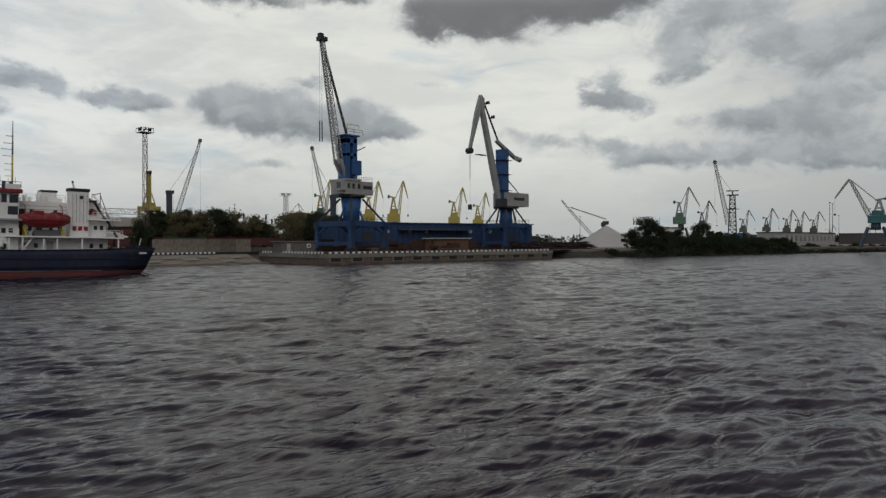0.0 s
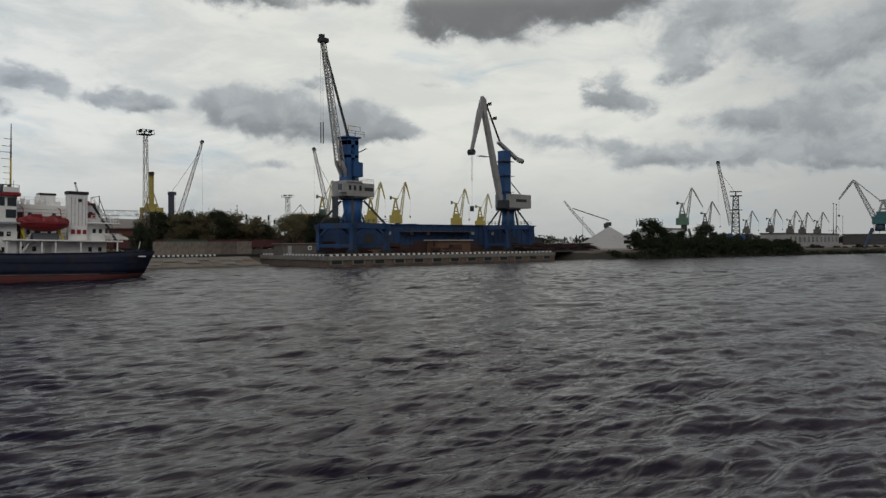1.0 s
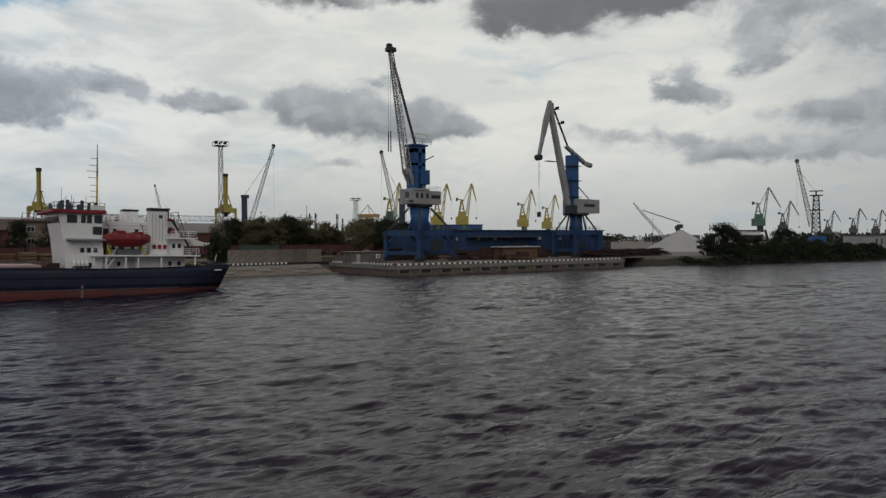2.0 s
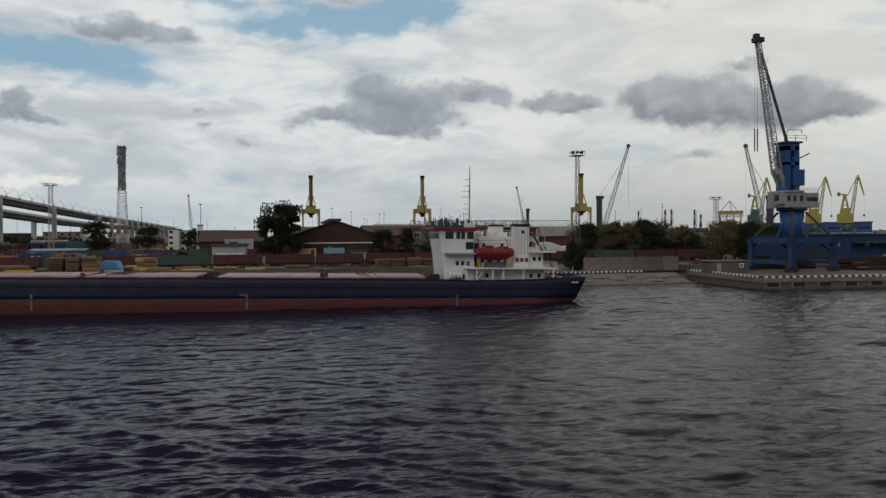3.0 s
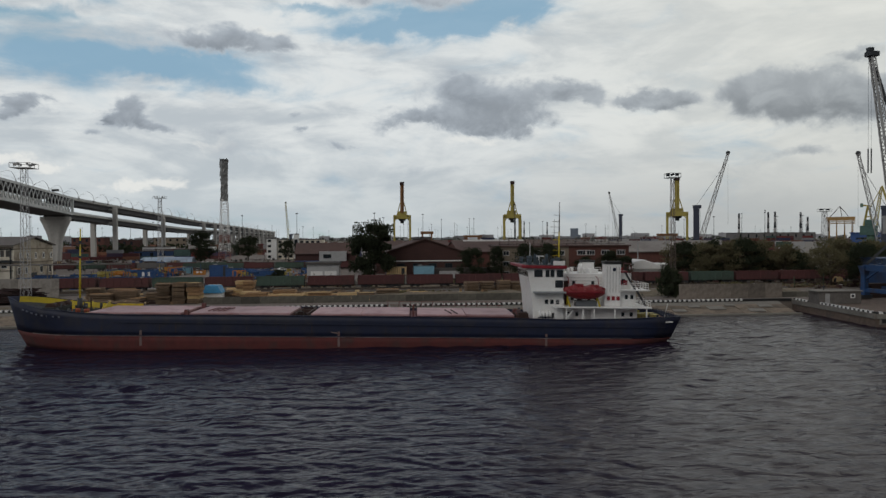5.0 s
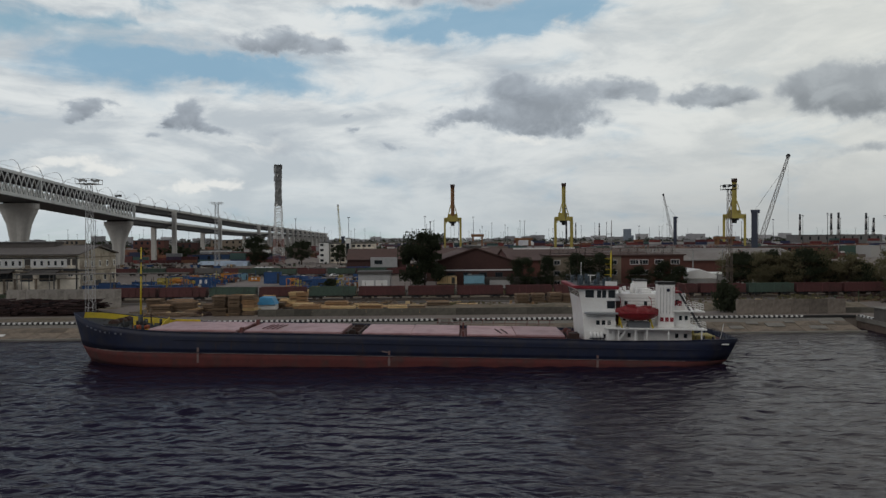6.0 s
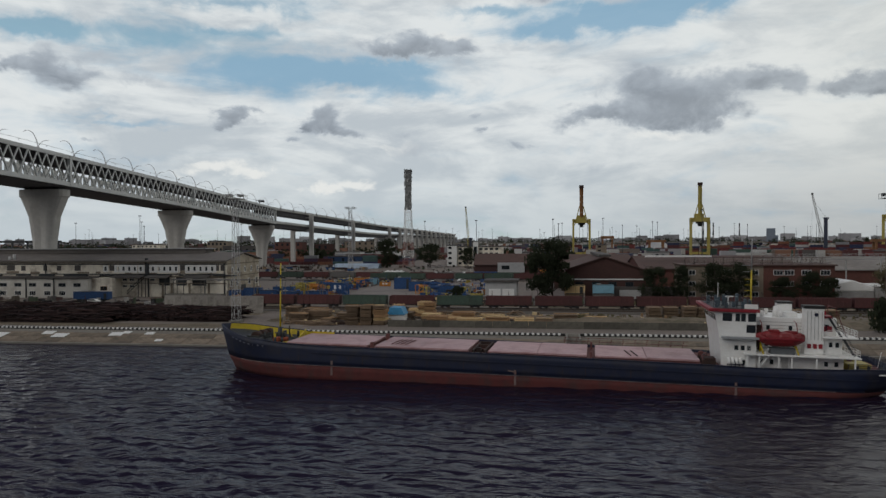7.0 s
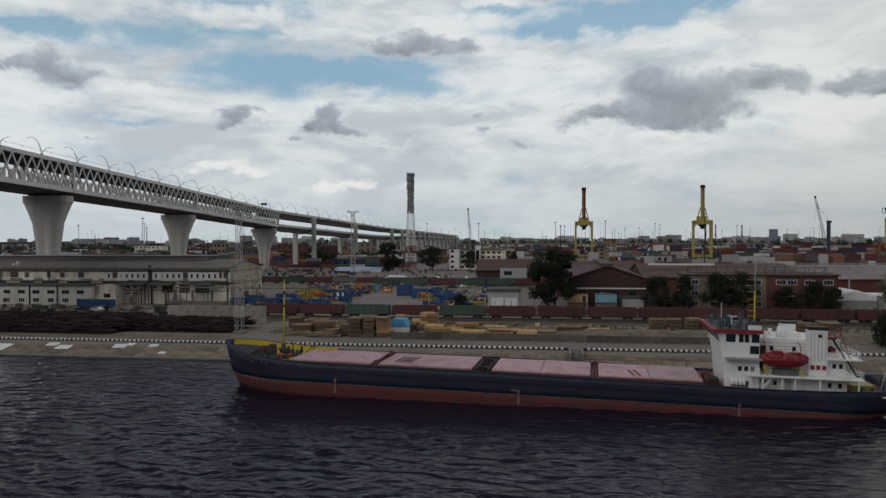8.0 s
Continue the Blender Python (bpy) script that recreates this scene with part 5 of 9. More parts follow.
# ---- the long blue shed behind the cranes ----
def build_blue_shed():
    a, b = Vector((131.5, 170.1, 0)), Vector((203, 152, 0))
    d = (b - a).normalized()
    ang = math.degrees(math.atan2(d.y, d.x))
    L = (b - a).length
    s = thing("cargo_shed", "long dark blue corrugated port shed", "shed", pose(a.x, a.y, GZ, 0, 0, ang))
    part("wall", boxes((0, L, 0, 18, 0, 8.4)), M_SHEDB, s)
    rib = bmesh.new()
    quad_box(rib, Matrix.Diagonal((0.3, 0.24, 8.2, 1)))
    me = mesh_of("rib", rib, M_SHEDB)
    for i in range(int(L / 2) + 1):
        ob = new("rib", me)
        ob.parent = s
        ob.location = (min(L - 0.2, 0.2 + i * 2), -0.1, 4.2)
    part("roof", boxes((-0.4, L + 0.4, -0.5, 18.5, 8.4, 8.7)), M_SHEDB, s)
    for x, z, w, h in ((8, 2.5, 3.4, 4.6), (38, 2.0, 3.6, 4.0), (62, 2.0, 3.6, 4.0), (74, 2.0, 3.0, 4.0)):
        part("door", boxes((x, x + w, -0.24, -0.2, 0.1, z + h - 1.5)), M_CDARK, s)
    for x in (4, 16, 24, 30, 47, 55):
        part("window", boxes((x, x + 1.1, -0.26, -0.2, 5.4, 6.4)), M_CGREY, s)
    part("loading_canopy", boxes((20, 46, -3.0, -0.26, 6.3, 6.6)), M_ROOFD, s, "dark loading canopy")
    part("base_band", boxes((0, L, -0.32, -0.27, 0, 2.2)), M_RUST, s, "rust-stained lower wall")


build_blue_shed()

M_LAMP = material("lamp_paint", (0.62, 0.63, 0.63), None, 0.5, 0.1, 0.3, 2, 0)

# ---- the bridge ----
def bridge_at(y):
    """Centre line x and the level of the truss's underside."""
    if y < 535:
        x = interp(y, [(100, -184), (268, -205), (392, -216), (535, -223)])
    else:
        x = -223 + (y - 535) * 0.062
    z = interp(y, [(100, 48.6), (268, 45.2), (392, 41.5), (535, 35.4), (843, 25.8), (1026, 22.6), (1258, 18.4), (1500, 14.0)])
    return x, z


def build_bridge():
    b = thing("road_bridge", "double-deck grey steel truss motorway bridge on concrete piers", "bridge")
    HW, TH = 11.5, 12.2
    ys = [130 + 5.785 * i for i in range(71)]
    y_end = ys[-1]

    def pt(y, side, up):
        x, z = bridge_at(y)
        return Vector((x + side * HW, y, z + up))
    along = ys[::6] + [y_end]
    for sd in (-1, 1):
        bm = bmesh.new()
        sweep(bm, [pt(y, sd, 1.2) for y in along], 0.7, 1.7)
        part("lower_fascia", bm, M_BRIDGES, b)
        bm = bmesh.new()
        sweep(bm, [pt(y, sd, TH) for y in along], 0.8, 1.5)
        part("upper_chord", bm, M_BRIDGES, b)
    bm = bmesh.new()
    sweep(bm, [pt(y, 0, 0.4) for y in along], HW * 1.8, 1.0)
    part("lower_deck", bm, M_UNDERSHADE, b, "lower deck painted dark for its shaded underside")
    bm = bmesh.new()
    sweep(bm, [pt(y, 0, TH - 0.2) for y in along], HW * 1.9, 0.8)
    part("upper_deck", bm, M_UNDERSHADE, b)
    # crossed web members, a mesh shared by all
    web = bmesh.new()
    beam(web, (0, -0.5, 0), (0, 0.5, 0), 1, 1)
    me = mesh_of("truss_member", web, M_BRIDGES)
    for y, y2 in zip(ys, ys[1:]):
        for sd in (-1, 1):
            for p, q in ((pt(y, sd, 1.9), pt(y2, sd, TH - 0.6)), (pt(y, sd, TH - 0.6), pt(y2, sd, 1.9))):
                ob = new("truss_member", me)
                ob.parent = b
                dd = q - p
                ob.matrix_basis = Matrix.Translation((p + q) / 2) @ dd.to_track_quat("Y", "Z").to_matrix().to_4x4() @ Matrix.Diagonal((0.45, dd.length, 0.55, 1))
    # pale barrier of the lower deck behind the web
    for sd in (-0.82, 0.82):
        for y, y2 in zip(ys, ys[1:]):
            bm = bmesh.new()
            sweep(bm, [pt(y + 0.7, sd, 3.9), pt(y2 - 0.7, sd, 3.9)], 0.15, 3.8)
            part("barrier_panel", bm, M_WHITE, b)
    for y in (150, 268, 392, 535):
        for sd in (-1, 1):
            part("end_post", beams(1.3, (pt(y, sd, 0.4), pt(y, sd, TH + 0.6))), M_BRIDGES, b)
    # deck rail and lamp arcs
    for sd in (-1.02, 1.02):
        r = bmesh.new()
        for y, y2 in zip(ys[::3], ys[3::3]):
            beam(r, pt(y, sd, TH + 2.4), pt(y2, sd, TH + 2.4), 0.1)
            beam(r, pt(y, sd, TH + 1.7), pt(y, sd, TH + 2.4), 0.12)
        part("deck_rail", r, M_BRIDGES, b)
    def arc(wide, tall, thick):
        bm = bmesh.new()
        last = None
        for i in range(10):
            a = radians(12 + 98 * i / 9)
            q = (wide * (1 - math.cos(a)), 0, tall * math.sin(a))
            if last:
                beam(bm, last, q, thick * (1 - 0.05 * i))
            last = q
        return mesh_of("lamp_arc", bm, M_LAMP)
    tall, short = arc(-4.6, 7.6, 0.27), arc(3.6, 3.4, 0.24)
    foot = mesh_of("lamp_foot", one(tube, (0, 0, -0.6), (0, 0, 1.4), 1.1, 0.3, 10), M_LAMP)
    y = 150
    while y < 1150:
        x, z = bridge_at(y)
        dz = TH + 0.6 if y < y_end else 13.2
        lp = part("street_lamp", boxes((x + 8.8, x + 9.2, y - 0.2, y + 0.2, z + dz - 0.8, z + dz + 0.2)), M_LAMP, b, "pale curved double street lamp")
        for me in (tall, short, foot):
            ob = new("lamp_arm" if me != foot else "lamp_foot", me)
            ob.parent = lp
            ob.location = (x + 9.0, y, z + dz)
        y += 25

    # the flared concrete piers
    def pier(y):
        x, z = bridge_at(y)
        bm = bmesh.new()
        prof = [(GZ - 0.3, 3.2, 2.9), (z * 0.5, 4.4, 3.0), (z - 12.0, 6.1, 3.4), (z - 8.0, 7.8, 3.8), (z - 4.2, 9.5, 4.2), (z - 3.6, 10.1, 4.4), (z - 0.9, 10.1, 4.4)]
        rings = []
        for zz, hx, hy in prof:
            ring = []
            for k in range(20):
                a = 6.28319 * k / 20
                ca, sa = math.cos(a), math.sin(a)
                gr = 0.6 if abs(ca) < 0.1 and zz < z - 5 else 0.0       # a groove runs up the middle of each face
                ring.append(bm.verts.new((x + hx * math.copysign(abs(ca) ** 0.55, ca), y + (hy - gr) * math.copysign(abs(sa) ** 0.55, sa), zz)))
            rings.append(ring)
        for p, q in zip(rings, rings[1:]):
            for k in range(20):
                bm.faces.new((p[k], p[(k + 1) % 20], q[(k + 1) % 20], q[k]))
        bm.faces.new(rings[-1])
        part("pier", bm, M_BRIDGEC, b, "flared concrete pier")
        part("bearing", boxes((x - 7.5, x - 5.0, y - 2, y + 2, z - 0.9, z), (x + 5.0, x + 7.5, y - 2, y + 2, z - 0.9, z)), M_CDARK, b)
    for y in (150, 268, 392, 535):
        pier(y)

    # past the truss: two box girders one above the other on columns
    def climb(y):
        """The lower deck closes up to the upper one towards the far end."""
        return interp(y, [(780, 0.0), (1000, 3.6), (1300, 6.2)])

    def girder(name, y0, y1, off, up0, w, h, lift=0):
        yy = [y0 + (y1 - y0) * i / 24 for i in range(25)]
        bm = bmesh.new()
        sweep(bm, [(bridge_at(y)[0] + off, y, bridge_at(y)[1] + lift * climb(y) + up0) for y in yy], w, h)
        part(name, bm, M_UNDERSHADE, b, "steel box girders painted dark for the shade under the deck")
        bm = bmesh.new()
        sweep(bm, [(bridge_at(y)[0] + off, y, bridge_at(y)[1] + lift * climb(y) + up0 + h / 2 - 0.3) for y in yy], w + 3.4, 0.8)
        part("deck_slab", bm, M_BRIDGEC, b)
        for sd in (-1, 1):
            bm = bmesh.new()
            sweep(bm, [(bridge_at(y)[0] + off + sd * (w / 2 + 1.5), y, bridge_at(y)[1] + lift * climb(y) + up0 + h / 2 + 0.5) for y in yy], 0.3, 1.7)
            part("parapet", bm, M_BRIDGES, b)
    girder("upper_girder", 535, 1300, -1, 10.7, 11, 4.2)
    girder("lower_girder", 535, 1300, -1, 0.1, 12, 3.8, 1)
    for y in [612, 724, 858] + list(range(905, 1295, 30)):
        x, z = bridge_at(y)
        low = z + climb(y)
        part("column", boxes((x - 9.6, x - 5.8, y - 1.6, y + 1.6, GZ - 0.2, low - 1.0)), M_BRIDGEC, b, bevel=0.3)
        part("column", boxes((x + 7.8, x + 11.2, y - 1.6, y + 1.6, GZ - 0.2, z + 12.6)), M_BRIDGEC, b, bevel=0.3)
        part("cross_head", boxes((x - 9.6, x + 7.8, y - 1.3, y + 1.3, low - 2.6, low - 0.6)), M_BRIDGEC, b)
        part("cross_head", boxes((x - 6.2, x + 7.8, y - 1.3, y + 1.3, z + 9.1, z + 10.1)), M_BRIDGEC, b)
    part("sign_gantry", boxes((-231, -226, 548, 548.4, 53.4, 55.2), (-230.2, -229.8, 548, 548.4, 50, 53.4)), M_CDARK, b)


build_bridge()

# ---- the quay and the yard behind it ----
M_WOODP = material("pale_timber", (0.72, 0.53, 0.28), (0.56, 0.40, 0.2), 0.85, 0, 0.7, 4, 0.2, 0.45, (0.30, 0.2, 0.11), each=0.25, island=0.3)
M_WOODT = material("tan_timber", (0.40, 0.245, 0.12), (0.3, 0.18, 0.09), 0.85, 0, 0.7, 4, 0.2, 0.5, (0.17, 0.11, 0.07), each=0.3, island=0.35)
M_WOODG = material("weathered_timber", (0.235, 0.16, 0.10), (0.135, 0.097, 0.066), 0.9, 0, 0.7, 4, 0.2, 0.6, None, each=0.35, island=0.4)
M_WMAR = material("wagon_maroon", (0.125, 0.043, 0.042), (0.082, 0.031, 0.031), 0.8, 0, 0.25, 2, 0.1, 0.6, (0.05, 0.03, 0.025), each=0.25)
M_WGRN = material("wagon_green", (0.075, 0.118, 0.092), (0.052, 0.082, 0.064), 0.8, 0, 0.25, 2, 0.1, 0.6, (0.05, 0.05, 0.04), each=0.2)
M_WGRY = material("wagon_grey", (0.17, 0.165, 0.16), (0.13, 0.125, 0.12), 0.8, 0, 0.25, 2, 0.1, 0.6, None, each=0.2)
M_BLUEC = material("container_blue", (0.022, 0.085, 0.24), (0.017, 0.062, 0.18), 0.6, 0, 0.3, 2, 0.05, 0.5, None, each=0.2)
M_ORNG = material("machine_orange", (0.55, 0.22, 0.03), (0.45, 0.18, 0.03), 0.6, 0, 0.4, 2, 0.05, 0.4)
M_PALEB = material("pale_blue_sheet", (0.24, 0.46, 0.58), (0.2, 0.38, 0.48), 0.7, 0, 0.4, 2, 0.1, 0.4)
M_TARP = material("blue_tarpaulin", (0.05, 0.30, 0.55), (0.05, 0.24, 0.45), 0.55, 0, 0.6, 2, 0.2, 0.3)
M_SOIL = material("yard_soil", (0.20, 0.157, 0.108), (0.115, 0.092, 0.062), 0.95, 0, 0.2, 0.8, 0.5, 0.8, (0.055, 0.055, 0.028))
M_STEELR = material("rail_steel", (0.15, 0.12, 0.10), None, 0.5, 0.6, 0.5, 3, 0.05)


M_SCRAP = material("scrap_iron", (0.040, 0.017, 0.016), (0.022, 0.011, 0.011), 0.85, 0.2, 0.25, 1.5, 0.3, 0.6, (0.05, 0.026, 0.018), island=0.7)


def scrap_heap(x0, x1, y0, y1, h, n, seed):
    """Heaps of dark rusted steel: bars, plates and pipes lying in all directions on a lumpy core."""
    rnd = random.Random(seed)
    s = thing("scrap_heap", "dark rust-brown heap of scrap steel on the quay", "scrap", group="scrap heaps")
    bm = bmesh.new()
    nx, ny = 26, 7
    vv = {}
    for i in range(nx + 1):
        for j in range(ny + 1):
            u, v = i / nx, j / ny
            e = min(1, 5 * u, 5 * (1 - u)) * math.sin(math.pi * v) ** 0.6
            z = GZ - 0.2 + h * 0.75 * e * (0.65 + 0.5 * rnd.random())
            vv[i, j] = bm.verts.new((x0 + (x1 - x0) * u + rnd.uniform(-0.4, 0.4), y0 + (y1 - y0) * v, z))
    for i in range(nx):
        for j in range(ny):
            bm.faces.new((vv[i, j], vv[i + 1, j], vv[i + 1, j + 1], vv[i, j + 1]))
    part("core", bm, M_SCRAP, s)
    bm = bmesh.new()
    for k in range(n):
        x, y = rnd.uniform(x0 + 1, x1 - 1), rnd.uniform(y0 + 0.5, y1 - 0.5)
        v = (y - y0) / (y1 - y0)
        z = GZ + h * 0.8 * math.sin(math.pi * v) ** 0.6 * rnd.uniform(0.4, 1.05) + 0.1
        m = pose(x, y, z, rnd.uniform(-25, 25), rnd.uniform(-6, 6), rnd.choice((0, 0, 0, 4, -5, 178, 90)) + rnd.uniform(-7, 7))
        quad_box(bm, m @ Matrix.Diagonal((rnd.uniform(1.2, 7.5), rnd.uniform(0.08, 0.6), rnd.uniform(0.06, 0.34), 1)))
    ob = part("scrap_iron", bm, M_SCRAP, s)
    tagged(ob, kind="stuff")


scrap_heap(-300, -222, 168, 188, 4.2, 1000, 5)
scrap_heap(-219, -160, 167, 190, 4.6, 1200, 1)
scrap_heap(-161, -110, 166, 190, 4.8, 1300, 2)
scrap_heap(-112, -80, 172, 186, 4.0, 900, 3)
scrap_heap(-200, -118, 200, 212, 1.2, 700, 4)
scrap_heap(174, 216, 133, 143, 2.6, 500, 9)

def concrete_wall(x0, x1, y, h, n, label):
    w = thing("concrete_wall", label, "wall", kind="structure")
    d = (x1 - x0) / n
    bm = bmesh.new()
    quad_box(bm, Matrix.Translation((0, 0, h / 2)) @ Matrix.Diagonal((d - 0.06, 0.35, h, 1)))
    me = mesh_of("wall_panel", bm, material("wall_panel_concrete" if h > 4 else "stained_wall_concrete" if h > 2 else "dark_wall_concrete", *(((0.34, 0.315, 0.285), (0.26, 0.24, 0.215)) if h > 4 else ((0.25, 0.215, 0.18), (0.165, 0.14, 0.118)) if h > 2 else ((0.13, 0.12, 0.10), (0.08, 0.075, 0.062))), 0.9, 0, 0.3, 1.2, 0.2, 0.8, (0.07, 0.06, 0.05), each=0.35))
    for i in range(n):
        ob = new("wall_panel", me)
        ob.parent = w
        ob.location = (x0 + d * (i + 0.5), y, GZ)


concrete_wall(-110, -80, 193.5, 5.0, 6, "grey precast concrete yard wall")
concrete_wall(97.6, 118, 163.5, 1.3, 5, "low broken concrete wall by the pier")
concrete_wall(72, 97.5, 162.5, 3.4, 6, "stained concrete panel wall above the quay")
concrete_wall(-38, 62, 167.5, 1.6, 24, "low dark concrete retaining wall")
part_w = thing("retaining_slope", "weedy brown earth slope beside the rails", "ground", kind="structure")
bm = bmesh.new()
rnd = random.Random(8)
gv = {}
for i in range(61):
    for j in range(7):
        z = GZ + (0.02, 0.5, 1.0, 1.1, 0.7, 0.3, 0.02)[j] * (0.7 + 0.6 * rnd.random())
        gv[i, j] = bm.verts.new((-4 + i * 1.9, 170 + j * 4.0 + rnd.uniform(-0.5, 0.5), z))
for i in range(60):
    for j in range(6):
        bm.faces.new((gv[i, j], gv[i + 1, j], gv[i + 1, j + 1], gv[i, j + 1]))
part("slope", bm, M_SOIL, part_w)
bm = bmesh.new()
prism(bm, ((-420, 199, GZ - 0.1), (-420, 200.5, GZ + 0.35), (-420, 213, GZ + 0.35), (-420, 215, GZ - 0.1)), (760, 0, 0))
tagged(part("track_bed", bm, material("ballast", (0.12, 0.105, 0.09), (0.07, 0.062, 0.055), 0.95, 0, 0.2, 6, 0.6, 0.5)), "dark ballast bed under the railway wagons", "railway", kind="structure")
rails = thing("railway_track", "rusty rails on dark sleepers", "railway", kind="structure")
for y in (203.24, 204.76, 208.24, 209.76):
    part("rail", boxes((-420, 340, y - 0.04, y + 0.04, GZ + 0.35, GZ + 0.55)), M_STEELR, rails)


# timber
BOARDS = {m.name: mesh_of("board_layer", one(quad_box, Matrix()), m) for m in (M_WOODP, M_WOODT, M_WOODG)}


def lumber(x, y, w, layers, mats, seed, depth=4.0, turn=0):
    """Packs of boards on bearers, each layer a little out of line with the one below, loose boards on top."""
    rnd = random.Random(seed)
    s = thing("timber_stack", "stack of sawn timber packs on the quay", "timber", pose(x, y, GZ, 0, 0, turn + rnd.uniform(-4, 4)), group="timber stacks")
    z = 0.1
    off = 0
    for k in range(layers):
        mat = rnd.choice(mats)
        if mat is M_WOODP and k < layers - 1 and rnd.random() < 0.5:
            mat = M_WOODT
        ww = w * rnd.uniform(0.82, 1.0)
        off += rnd.uniform(-0.12, 0.12) * w * 0.3
        part("bearer", boxes((off - ww * 0.35, off - ww * 0.35 + 0.14, -depth / 2, depth / 2, z - 0.1, z)), M_WOODG, s)
        part("bearer", boxes((off + ww * 0.3, off + ww * 0.3 + 0.14, -depth / 2, depth / 2, z - 0.1, z)), M_WOODG, s)
        n = rnd.choice((4, 5, 5))
        for i in range(n):
            dw, dy = rnd.uniform(-0.25, 0.1), rnd.uniform(-0.28, 0.2)
            h = rnd.uniform(0.13, 0.17)
            ob = new("board_layer", BOARDS[mat.name])
            ob.parent = s
            ob.matrix_basis = pose(off + rnd.uniform(-0.12, 0.12), dy, z + h / 2, 0, 0, rnd.uniform(-1.5, 1.5)) @ Matrix.Diagonal((ww + dw, depth, h, 1))
            z += h + 0.035
        z += 0.1
    for i in range(rnd.randint(1, 4)):
        m = pose(off + rnd.uniform(-0.5, 0.5), rnd.uniform(-1.2, 1.2), z - 0.06, 0, 0, rnd.uniform(-14, 14)) @ Matrix.Diagonal((w * rnd.uniform(0.7, 1.05), rnd.uniform(0.2, 0.5), 0.1, 1))
        part("board", one(quad_box, m), rnd.choice(mats + [M_WOODT]), s)


WG, WP = [M_WOODG], [M_WOODP, M_WOODP, M_WOODT]
WM = [M_WOODG, M_WOODT, M_WOODP]


def dirt(x0, x1, y0, y1, seed, z=0.02):
    """A thin ragged sheet of trodden brown earth on the asphalt."""
    rnd = random.Random(seed)
    bm = bmesh.new()
    n = 26
    a = [bm.verts.new((x0 + (x1 - x0) * i / n, y0 + rnd.uniform(-0.9, 0.9), GZ + z)) for i in range(n + 1)]
    b = [bm.verts.new((x0 + (x1 - x0) * i / n, y1 + rnd.uniform(-2, 2), GZ + z)) for i in range(n + 1)]
    for i in range(n):
        bm.faces.new((a[i], a[i + 1], b[i + 1], b[i]))
    tagged(part("bare_earth", bm, M_SOIL), "trodden brown earth strewn with chips", "ground", kind="structure")


ap = bmesh.new()
prism(ap, ((-79, 224, GZ - 0.1), (-57, 224, GZ - 0.1), (-44, 246, GZ - 0.1), (-56, 316, GZ - 0.1), (-50, 372, GZ - 0.1), (-62, 372, GZ - 0.1), (-77, 316, GZ - 0.1), (-76, 262, GZ - 0.1)), (0, 0, 0.13))
prism(ap, ((-43.9, 246, GZ - 0.1), (-22, 252, GZ - 0.1), (-20, 362, GZ - 0.1), (-49.8, 371, GZ - 0.1), (-55.8, 316, GZ - 0.1)), (0, 0, 0.13))
tagged(part("apron", ap, material("worn_apron", (0.25, 0.218, 0.198), (0.18, 0.158, 0.145), 0.9, 0, 0.08, 0.7, 0.2, 0.7, (0.10, 0.09, 0.08))), "pale worn concrete lane through the yard", "road", kind="structure")
dirt(-37, -3, 168.2, 199, 1)
dirt(-72, -37.5, 174, 199, 2)
dirt(-70, -2, 219, 240, 3)
dirt(-300, -80, 189, 224, 4)
dirt(-300, -78, 160.5, 168, 5)
dirt(-1, 116, 214.5, 242, 6)
for a in ((-63, 177, 5.5, 2, WG, 1), (-58.5, 179, 6, 3, WG, 2), (-55.5, 176.2, 3.5, 1, WG, 3), (-61, 183, 7, 3, WG, 4), (-47.4, 170.8, 3.5, 5, WG, 5), (-44.0, 171.0, 3.1, 5, WG, 6), (-40.5, 171.4, 3.2, 5, WM, 7)):
    lumber(*a)
for a in ((-41.0, 195, 3.2, 3, WP, 8), (-36.5, 183, 4, 2, WG, 9), (-30, 182, 5, 2, WP, 10), (-25, 184, 5, 1, WP, 11), (-31, 188, 3, 4, WP, 12), (-19, 173.5, 6, 2, WP, 13), (-12, 174, 5.5, 2, WM, 14), (-6, 173, 5, 2, WP, 15), (-1, 173.5, 4.5, 2, WM, 16), (-27, 173.5, 5, 2, WP, 17), (-33, 190, 3.4, 4, WP, 18), (-24, 179, 6, 1, WP, 19), (-10, 181, 6, 1, WP, 40)):
    lumber(*a)
for i, x in enumerate((27, 31.2, 35.4, 39.6)):
    lumber(x, 193 + i % 2, 3.9, 3, WG, 20 + i)
for a in ((-22, 186, 6, 2, WM, 30), (-15, 190, 6, 1, WP, 31), (-4, 186, 7, 1, WG, 32), (4, 183, 6, 2, WG, 33), (12, 187, 6, 1, WP, 34), (62, 188, 5, 3, WG, 35), (68, 190, 5, 3, WG, 36), (-68, 186, 4, 3, WG, 37), (-51.5, 180, 4.5, 2, WG, 38), (-35, 192, 5, 2, WM, 39)):
    lumber(*a)
bm = bmesh.new()
prism(bm, ((-2.2, -2.4, 0), (2.2, -2.4, 0), (2.0, -2.2, 2.4), (1.2, -2, 3.5), (-1.4, -2, 3.6), (-2.0, -2.2, 2.5)), (0, 4.6, 0))
t = thing("covered_load", "timber load under a blue and white tarpaulin", "load", pose(-38, 178.5, GZ))
part("load", bm, M_WHITE, t, "white sheeted load")
bm = bmesh.new()
prism(bm, ((-2.3, -2.5, 1.9), (2.3, -2.5, 1.9), (1.4, -2.3, 3.6), (-1.5, -2.3, 3.72)), (0, 4.8, 0))
part("tarpaulin", bm, M_TARP, t, "blue tarpaulin")


